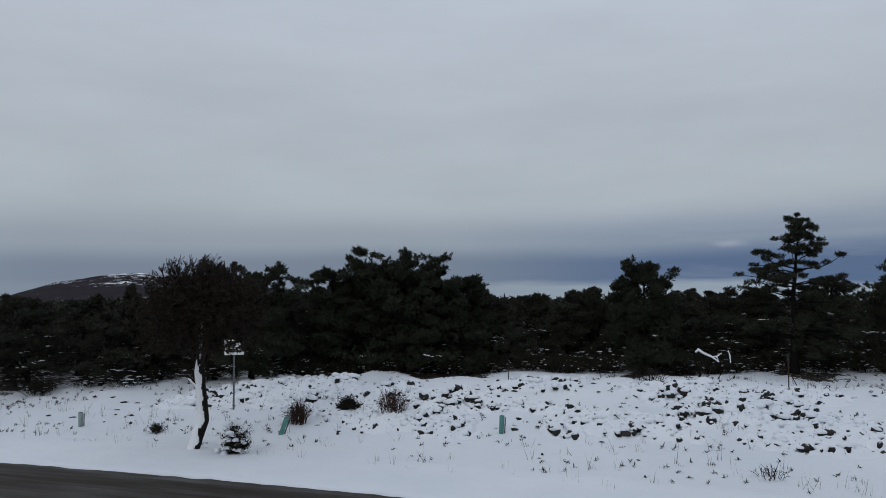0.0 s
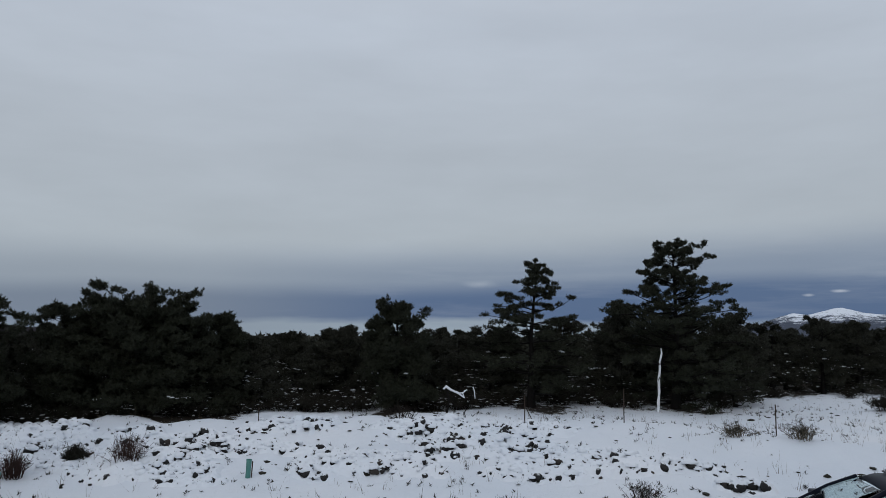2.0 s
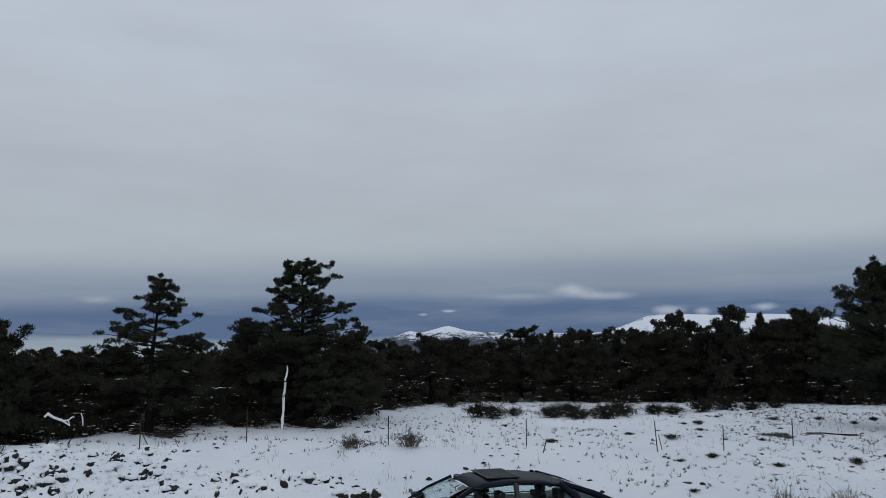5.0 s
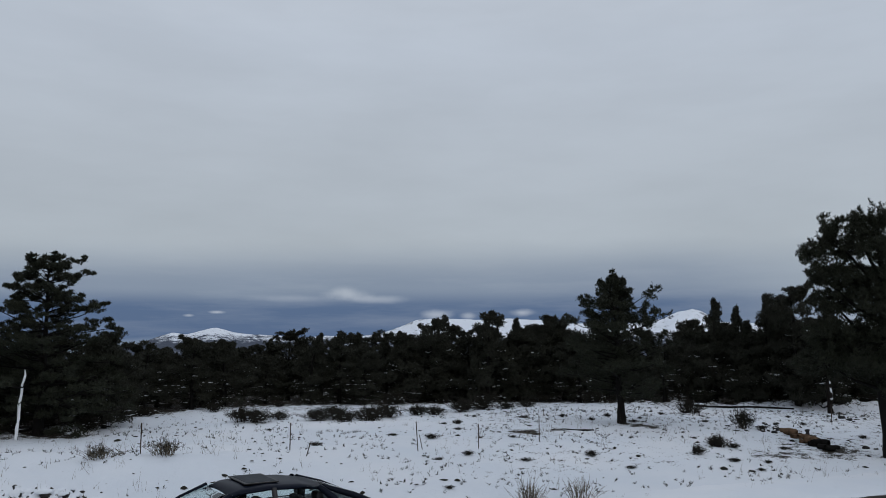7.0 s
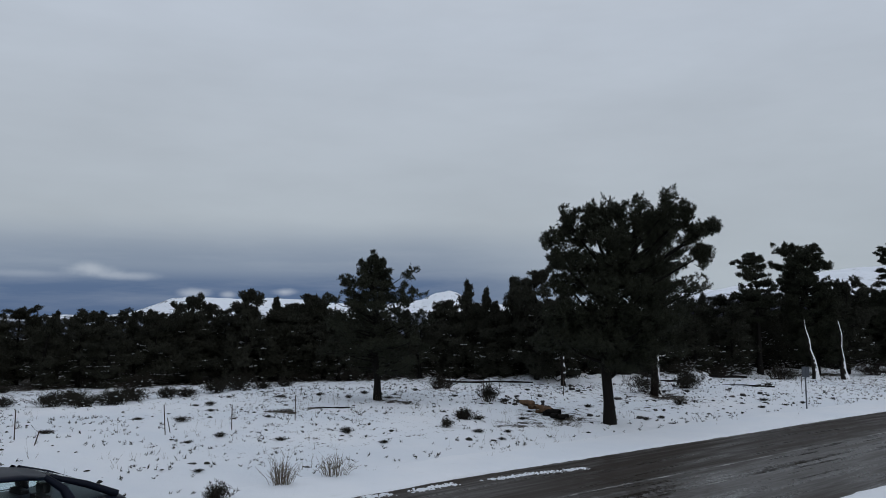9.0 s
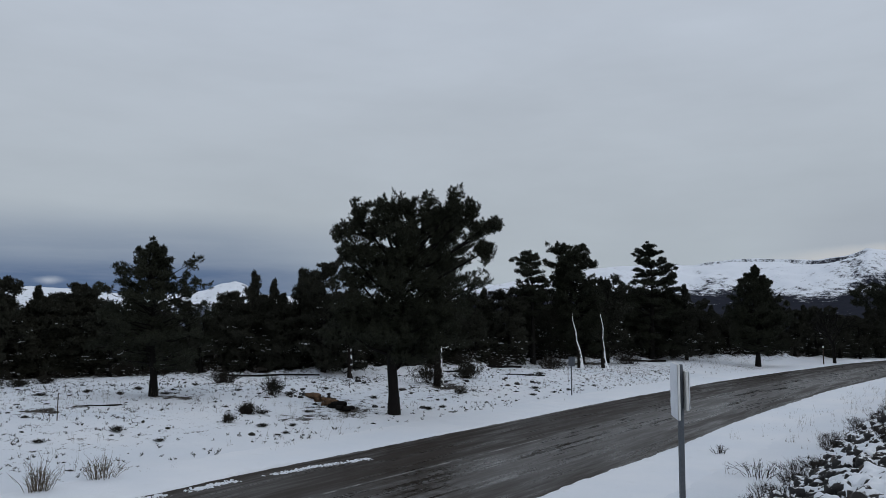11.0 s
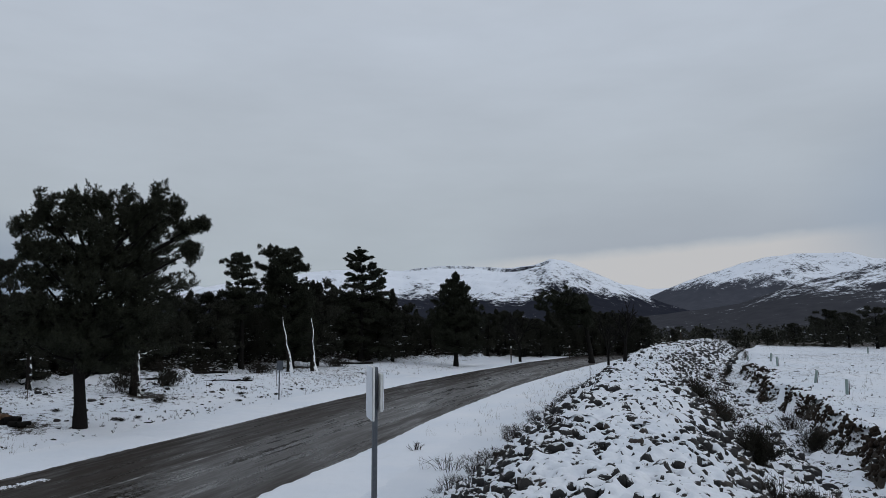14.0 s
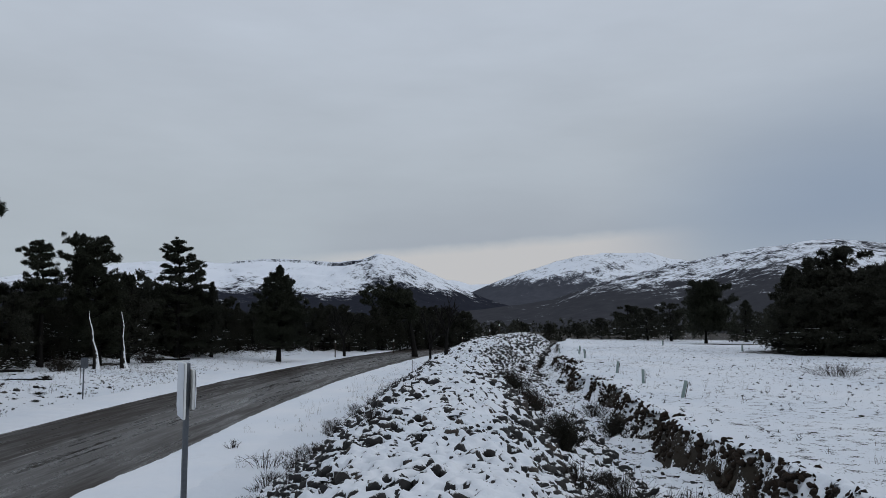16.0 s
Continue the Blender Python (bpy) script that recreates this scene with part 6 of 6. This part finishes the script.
pr = np.random.default_rng(12)
for n in range(14):
    x, y, z = on_land(-74.7 - 0.2 * n + pr.normal(0, 0.1), 29.6 - 0.2 * n + pr.normal(0, 0.25))
    log((x, y, z + 0.05 * (n % 3)), radians(-80 + pr.uniform(-50, 50)), pr.uniform(0.28, 0.55), pr.uniform(0.07, 0.11), LOG if n < 9 else BARK, "sawn orange-brown log in a heap by the great pine" if n < 9 else "dark log in a heap by the great pine")
for bearing, reach, turn, length, rad in [(-89.9, 41.5, -96, 2.4, 0.05), (-88.0, 45.0, -80, 3.0, 0.07), (-60.6, 28.0, -62, 1.6, 0.03), (-72.0, 38.5, -75, 4.5, 0.045), (-84.8, 43.0, -80, 2.5, 0.06), (-98.5, 56.0, -95, 3.0, 0.08)]:
    x, y, z = on_land(bearing, reach)
    log((x, y, z), radians(turn), length, rad, BARK, "fallen dark trunk lying in the snow")


# heaps of dead brush at the wood's edge
for bearing, reach, tall, wide in [(-92.1, 47.0, 0.8, 2.2), (-97.4, 52.5, 0.8, 2.4), (-78.2, 44.0, 0.7, 1.6), (-68.7, 36.2, 0.6, 1.5), (-70.4, 25.8, 0.35, 0.8)]:
    plant("brush_heap", shrub(int(900 - bearing), tall, wide, 110, TWIG, 0.011, 1), on_land(bearing, reach), "dark heap of dead brush in the snow", "brush")


# small trees and posts along the road ahead
def sapling(bearing, reach, tall, seed, label, spread=0.5, trunk_r=0.05, fork=0.55, depth=4, twig_r=0.01):
    t_, e_ = bare_tree(seed, tall, spread, depth, trunk_r, fork, twig_r=twig_r)
    at = on_land(bearing, reach)
    e = thing("bare_tree", label, "tree", at)
    part("bare_crown", quad_mesh("bare_crown", *joined(t_), True), BARK, e)
    return e


sapling(-116.9, 38.0, 1.9, 31, "thin bare sapling at the foot of the stone bank", 0.35, 0.085, 0.5, 4, 0.012)
sapling(-118.05, 37.0, 2.1, 33, "slender bare tree on the stone bank", 0.38, 0.12, 0.5, 4, 0.014)
sapling(-110.65, 68.0, 4.6, 35, "bare dark tree beside the road", 0.45, 0.15, 0.36, 5, 0.016)
plant("pine_tree", pine(360, 5.9, 0.56, 2.6, (0.4, 0.8, 1.0, 1.0, 0.7), 46, 8, lean=(0.08, 0.165), trunk_r=0.26, clump=0.42, blade=0.15, flat=0.4, tilt=(0.05, 0.15), bias=(0.75, 1.117)), on_land(-115.75, 68.0), "leaning flat-topped dark pine at the roadside")
for bearing, reach in [(-121.2, 78), (-121.9, 80), (-120.6, 84), (-119.2, 90), (-110.0, 66), (-114.2, 78)]:
    at = on_land(bearing, reach)
    e = thing("marker_post", "thin marker post with a white top by the road", "post", at, "marker posts")
    part("post", quad_mesh("post", *tube([(0, 0, -0.1), (0, 0, 1.25)], 0.05, 6), True), RUST, e)
    part("cap", quad_mesh("cap", *tube([(0, 0, 1.25), (0, 0, 1.42)], 0.055, 6), True), SIGN_WHITE, e)
x, y, z = on_land(-119.2, 112.0)
e = thing("warning_sign", "small triangular warning sign at the bend", "sign", Matrix.Translation((x, y, z)) @ Matrix.Rotation(facing(x, y), 4, "Z"), "road signs")
part("post", quad_mesh("post", *tube([(0, 0, -0.1), (0, 0, 1.5)], 0.03, 6), True), GALV, e)
part("panel", tri_mesh("panel", [(-0.45, -0.04, 1.3), (0.45, -0.04, 1.3), (0, -0.04, 2.1), (-0.45, -0.06, 1.3), (0.45, -0.06, 1.3), (0, -0.06, 2.1)], [(0, 2, 1), (3, 4, 5), (0, 1, 4), (0, 4, 3), (1, 2, 5), (1, 5, 4), (2, 0, 3), (2, 3, 5)]), SIGN_WHITE, e)


# ---- road marking, slush ridge ----
mark = strip("road_marking", np.arange(S_EYE - 25, S_EYE + 70, 0.5), lambda s: np.repeat(np.array([[0.30, 0.38]]), len(s), 0), lambda s, d, x, y: 0.015 + 0.03 * (1 - (d / 3.2) ** 2) + 0.004 + dip(s))
tagged(part("road_marking", mark, PAINT_WHITE), "worn white centre line on wet asphalt", "road marking", kind="structure")
sr = np.random.default_rng(3)
n = 1500
ends = [float(road_frame([p[0]], [p[1]])[0][0]) for p in (spot(-54, 15.0), spot(-83, 18.4))]
run = sr.uniform(0, 1, n) ** 0.9
ss = ends[0] + (ends[1] - ends[0]) * run
broken = layered(ss * 2.2, ss * 0, 3, 5) > -0.75 + 1.1 * step(run, 0.6, 1.0)
ss, run = ss[broken], run[broken]
n = len(ss)
dd = 2.86 - 0.75 * run ** 2 + sr.normal(0, 0.07, n) + 0.05 * layered(ss * 1.3, ss * 0 + 4, 2, 8)
x, y = road_place(ss, dd)
tagged(part("slush_ridge", quad_mesh("slush_ridge", *blobs(np.stack([x, y, np.full(n, 0.022)], 1), 0.023, sr, 0.8), True), SNOW), "broken ridge of ploughed slush on the road", "slush", kind="stuff")

# ---- stones ----
rocks, planes, rock_arrays = [], [], []
for n in range(12):
    r = np.random.default_rng(900 + n)
    bm = bmesh.new()
    pts = r.normal(0, 1, (20, 3))
    pts /= np.linalg.norm(pts, axis=1)[:, None]
    pts *= (0.60, 0.46, 0.40)
    pts *= r.uniform(0.82, 1.08, (20, 1))
    for p in pts:
        bm.verts.new(p)
    bmesh.ops.convex_hull(bm, input=bm.verts)
    bmesh.ops.delete(bm, geom=[v for v in bm.verts if not v.link_faces], context="VERTS")
    bmesh.ops.triangulate(bm, faces=bm.faces)
    bmesh.ops.recalc_face_normals(bm, faces=bm.faces)
    planes.append((np.array([tuple(f.normal) for f in bm.faces]), np.array([f.normal.dot(f.verts[0].co) for f in bm.faces])))
    me = bpy.data.meshes.new("stone")
    bm.to_mesh(me)
    bm.free()
    me.materials.append(STONE)
    me.polygons.foreach_set("use_smooth", [True] * len(me.polygons))
    rocks.append(me)
    v = np.empty(len(me.vertices) * 3, np.float32)
    me.vertices.foreach_get("co", v)
    rock_arrays.append((v.reshape(-1, 3), np.array([tuple(p.vertices) for p in me.polygons])))


def stone_poses(r, ss, dd, size0, size1, lift=0.1, rock=0.38):
    """Where each stone lies: place, turn, size, shape, and its way along and off the road."""
    x, y = road_place(ss, dd)
    z = land(x, y)[0]
    out = []
    for a, b, c, s_, d_ in zip(x, y, z, ss, dd):
        s = size0 * (size1 / size0) ** (r.uniform(0, 1) ** 1.5)
        out.append((Vector((a, b, c + s * lift)), Euler((r.normal(0, rock), r.normal(0, rock), r.uniform(0, 6.28))), s, int(r.integers(0, 12)), s_, d_))
    return out


def laid(r, s0, s1, d0, d1, gap):
    """Places side by side, a little out of line."""
    a, b = np.meshgrid(np.arange(s0, s1, gap), np.arange(d0, d1, gap * 0.87), indexing="ij")
    a = a + gap * 0.5 * (np.arange(b.shape[1]) % 2)
    return S_EYE + a.ravel() + r.normal(0, gap * 0.24, a.size), b.ravel() + r.normal(0, gap * 0.24, a.size)


def single_stones(parent, poses):
    """Each stone an object on a shared mesh."""
    for at, turn, s, k, _, _ in poses:
        part("stone", rocks[k], None, parent, m=Matrix.LocRotScale(at, turn, (s, s, s)))


def joined_stones(name, poses, parent, label, mat):
    vs = []
    for at, turn, s, k, _, _ in poses:
        v, f = rock_arrays[k]
        vs.append((v @ np.array(turn.to_matrix()).T * s + np.array(at), f))
    tagged(part(name, tri_mesh(name, *joined(vs), True), mat, parent), label, kind="stuff")


def soft(h, n):
    """A moving mean over 2n + 1 cells both ways."""
    for axis in (0, 1):
        p = np.concatenate([np.take(h, [0] * n, axis), h, np.take(h, [-1] * n, axis)], axis)
        c = np.cumsum(p, axis)
        c = np.concatenate([np.zeros_like(np.take(c, [0], axis)), c], axis)
        m = h.shape[axis]
        h = (np.take(c, np.arange(2 * n + 1, 2 * n + 1 + m), axis) - np.take(c, np.arange(m), axis)) / (2 * n + 1)
    return h


def snow_cover(parent, s0, s1, d0, d1, cell, poses, steep=1.0, depth=0.02, pit=0.05, near_stones=False, seed=0):
    """One sheet of snow that lies over the stones, torn where their sides are steep or the gaps deep."""
    a, b = np.arange(s0, s1, cell), np.arange(d0, d1, cell)
    sg, dg = np.meshgrid(a, b, indexing="ij")
    x, y = road_place(sg, dg)
    base = land(x, y)[0]
    h = base.copy()
    for at, turn, s, k, s_, d_ in poses:
        w = int(0.75 * s / cell) + 1
        i, j = int(round((s_ - s0) / cell)), int(round((d_ - d0) / cell))
        box_ = (slice(max(i - w, 0), max(i + w + 1, 0)), slice(max(j - w, 0), max(j + w + 1, 0)))
        if h[box_].size == 0:
            continue
        nrm = planes[k][0] @ np.array(turn.to_matrix()).T
        off = planes[k][1] * s
        px, py = x[box_] - at.x, y[box_] - at.y
        zz = (off - nrm[:, 0] * px[..., None] - nrm[:, 1] * py[..., None]) / np.where(np.abs(nrm[:, 2]) < 0.03, 0.03, nrm[:, 2])
        top = np.where(nrm[:, 2] > 0.03, zz, 9).min(-1)
        low = np.where(nrm[:, 2] < -0.03, zz, -9).max(-1)
        h[box_] = np.maximum(h[box_], np.where(top > low, at.z + top, -9))
    h1 = soft(h, 1)
    gs, gd = np.gradient(h1, cell)
    rag = layered(x * 2.1, y * 2.1, 3, seed + 71)
    fine = layered(x * 9, y * 9, 2, seed + 77)
    has = (np.hypot(gs, gd) < steep + 0.5 * rag + 0.25 * fine) & (h1 > soft(h, max(2, int(0.16 / cell))) - pit * (1 + 0.5 * rag))
    by = np.ones_like(h)
    if near_stones:
        by = soft((h > base + 0.01).astype(float), max(1, int(0.12 / cell)))
        has &= by > 0.02
        by = step(by, 0.02, 0.3)
    round_ = soft(soft(has.astype(float), 1), 1)
    z = np.where(has, 0.7 * h1 + 0.3 * soft(h, max(1, int(0.08 / cell))) + depth * (1 + 0.4 * fine) * step(round_, 0.35, 1.0) * by + 0.008 - 0.03 * (1 - by), h - 0.03)
    rim = step(np.minimum(dg - d0, d1 - dg) + 0.12 * rag, 0.0, 0.35)
    z = z - 0.07 * (1 - rim)
    n, m = h.shape
    p, q = np.meshgrid(np.arange(n - 1), np.arange(m - 1), indexing="ij")
    f = np.stack([p * m + q, (p + 1) * m + q, (p + 1) * m + q + 1, p * m + q + 1], -1).reshape(-1, 4)
    f = f[has.ravel()[f].sum(1) >= 3]
    keep = np.unique(f)
    back = np.zeros(n * m, int)
    back[keep] = np.arange(len(keep))
    v = np.stack([x, y, z], -1).reshape(-1, 3)[keep]
    tagged(part("snow_cover", tri_mesh("snow_cover", v, back[f], True), SNOW, parent), "torn sheet of snow over the stones", kind="stuff")


r = np.random.default_rng(21)
bank = thing("stone_bank", "long bank of snow-covered fieldstones beside the road", "stone bank", kind="structure")
more = stone_poses(r, *laid(r, 1.0, 16.5, -13.0, -6.5, 0.19), 0.12, 0.27, 0.18)
more.sort(key=lambda p: abs(p[4] - S_EYE - 8.0) + 0.2 * abs(p[5] + 9.5))
first, more = more[:270], more[270:]
n = 30
ss, dd = S_EYE + 6 + 24 * r.uniform(0, 1, n), -(10.6 + 1.6 * r.uniform(0, 1, n))
large = stone_poses(r, ss, dd, 0.30, 0.54, 0.10)
single_stones(bank, first + large)
away = stone_poses(r, *laid(r, 16.5, 60, -13.3, -6.6, 0.26), 0.16, 0.40, 0.16)
last = stone_poses(r, *laid(r, 60, 118, -13.3, -6.6, 0.55), 0.30, 0.75, 0.16)
behind = stone_poses(r, *laid(r, -34, 1.0, -13.2, -6.6, 0.34), 0.22, 0.46, 0.12)
joined_stones("stones", behind + more + away + last, bank, "snow-covered fieldstones of the bank", STONE)
snow_cover(bank, S_EYE - 34, S_EYE + 1.1, -13.4, -6.3, 0.085, behind + more, 1.05, 0.045, 0.06)
snow_cover(bank, S_EYE + 1.0, S_EYE + 16.5, -13.2, -6.3, 0.034, first + large + more, 0.86, 0.036, 0.036)
snow_cover(bank, S_EYE + 16.4, S_EYE + 60, -13.4, -6.3, 0.065, large + more + away, 0.95, 0.045, 0.05)
snow_cover(bank, S_EYE + 60, S_EYE + 118, -13.4, -6.3, 0.14, away + last, 1.4, 0.07, 0.12)
rubble = thing("rubble_bank", "low bank of stones nearly buried in snow", "stone bank", kind="structure")


def strewn(n, s0, s1, d0, d1, seed, least):
    ss, dd = S_EYE + s0 + (s1 - s0) * r.uniform(0, 1, n), d0 + (d1 - d0) * r.uniform(0, 1, n)
    keep = layered(ss * 0.45, dd * 0.6, 3, seed) > least
    return ss[keep], dd[keep]


ss, dd = laid(r, -15, 4, 6.6, 12.6, 0.175)
hump, u_ = layered(ss * 0.45, dd * 0.6, 3, 5), ss - S_EYE
core = step(u_, -9.5, -7.5) * (1 - step(u_, 0.5, 3.0)) * step(dd, 6.6, 8.0) * (1 - step(dd, 11.0, 12.4))
core = np.maximum(core, step(u_, -14.2, -12.5) * (1 - step(u_, -10.0, -9.0)) * step(dd, 7.6, 9.0))
least = 0.85 - 1.35 * core
bed = stone_poses(r, ss[hump > least], dd[hump > least], 0.10, 0.25, 0.24)
bed.sort(key=lambda p: abs(p[4] - S_EYE + 3.5) + 0.3 * abs(p[5] - 8.5))
small = stone_poses(r, *strewn(150, 22, 36, 6.5, 13, 15, 0.0), 0.1, 0.36, 0.0)
single_stones(rubble, bed[:300])
joined_stones("stones", bed[300:] + small, rubble, "small stones showing through the snow", STONE)
q = np.array([(p[0].x, p[0].y, p[0].z + 0.20 * p[2], p[2]) for p in bed if r.uniform() < 0.8])
bv, bf = blobs(np.zeros((len(q), 3)), 1.0, r, 0.62)
bv = bv.reshape(len(q), -1, 3) * (q[:, 3] * 0.47)[:, None, None] + q[:, None, :3]
tagged(part("snow_pads", quad_mesh("snow_pads", bv.reshape(-1, 3), bf, True), SNOW, rubble), "pads of snow on the stones", kind="stuff")
snow_cover(rubble, S_EYE - 8, S_EYE + 5, 6.2, 12.9, 0.036, bed, 1.15, 0.045, 0.05, True, 3)
snow_cover(rubble, S_EYE - 15, S_EYE - 8, 6.2, 12.9, 0.036, bed, 1.3, 0.045, 0.055, True, 4)
ditch = thing("ditch_edge", "broken dark earth edge of a ditch with clods", "ditch", kind="structure")
n = 4200
ss = S_EYE + 3 + 50 * r.uniform(0, 1, n) ** 1.4
clods = stone_poses(r, ss, -(14.82 + 0.45 * layered(ss * 0.35, ss * 0 + 2.0, 3, 31) + r.normal(0, 0.20, n)), 0.06, 0.22, 0.0)
n = 500
lumps = stone_poses(r, S_EYE + 3 + 40 * r.uniform(0, 1, n) ** 1.3, -(12.9 + 1.6 * r.uniform(0, 1, n)), 0.10, 0.38, 0.05)
joined_stones("earth_clods", clods, ditch, "dark clods of bare earth", EARTH)
joined_stones("stones", lumps, ditch, "fieldstones rolled into the ditch", STONE)
snow_cover(ditch, S_EYE + 3, S_EYE + 46, -15.9, -12.8, 0.055, clods + lumps, 0.85, 0.035, 0.05, True, 6)
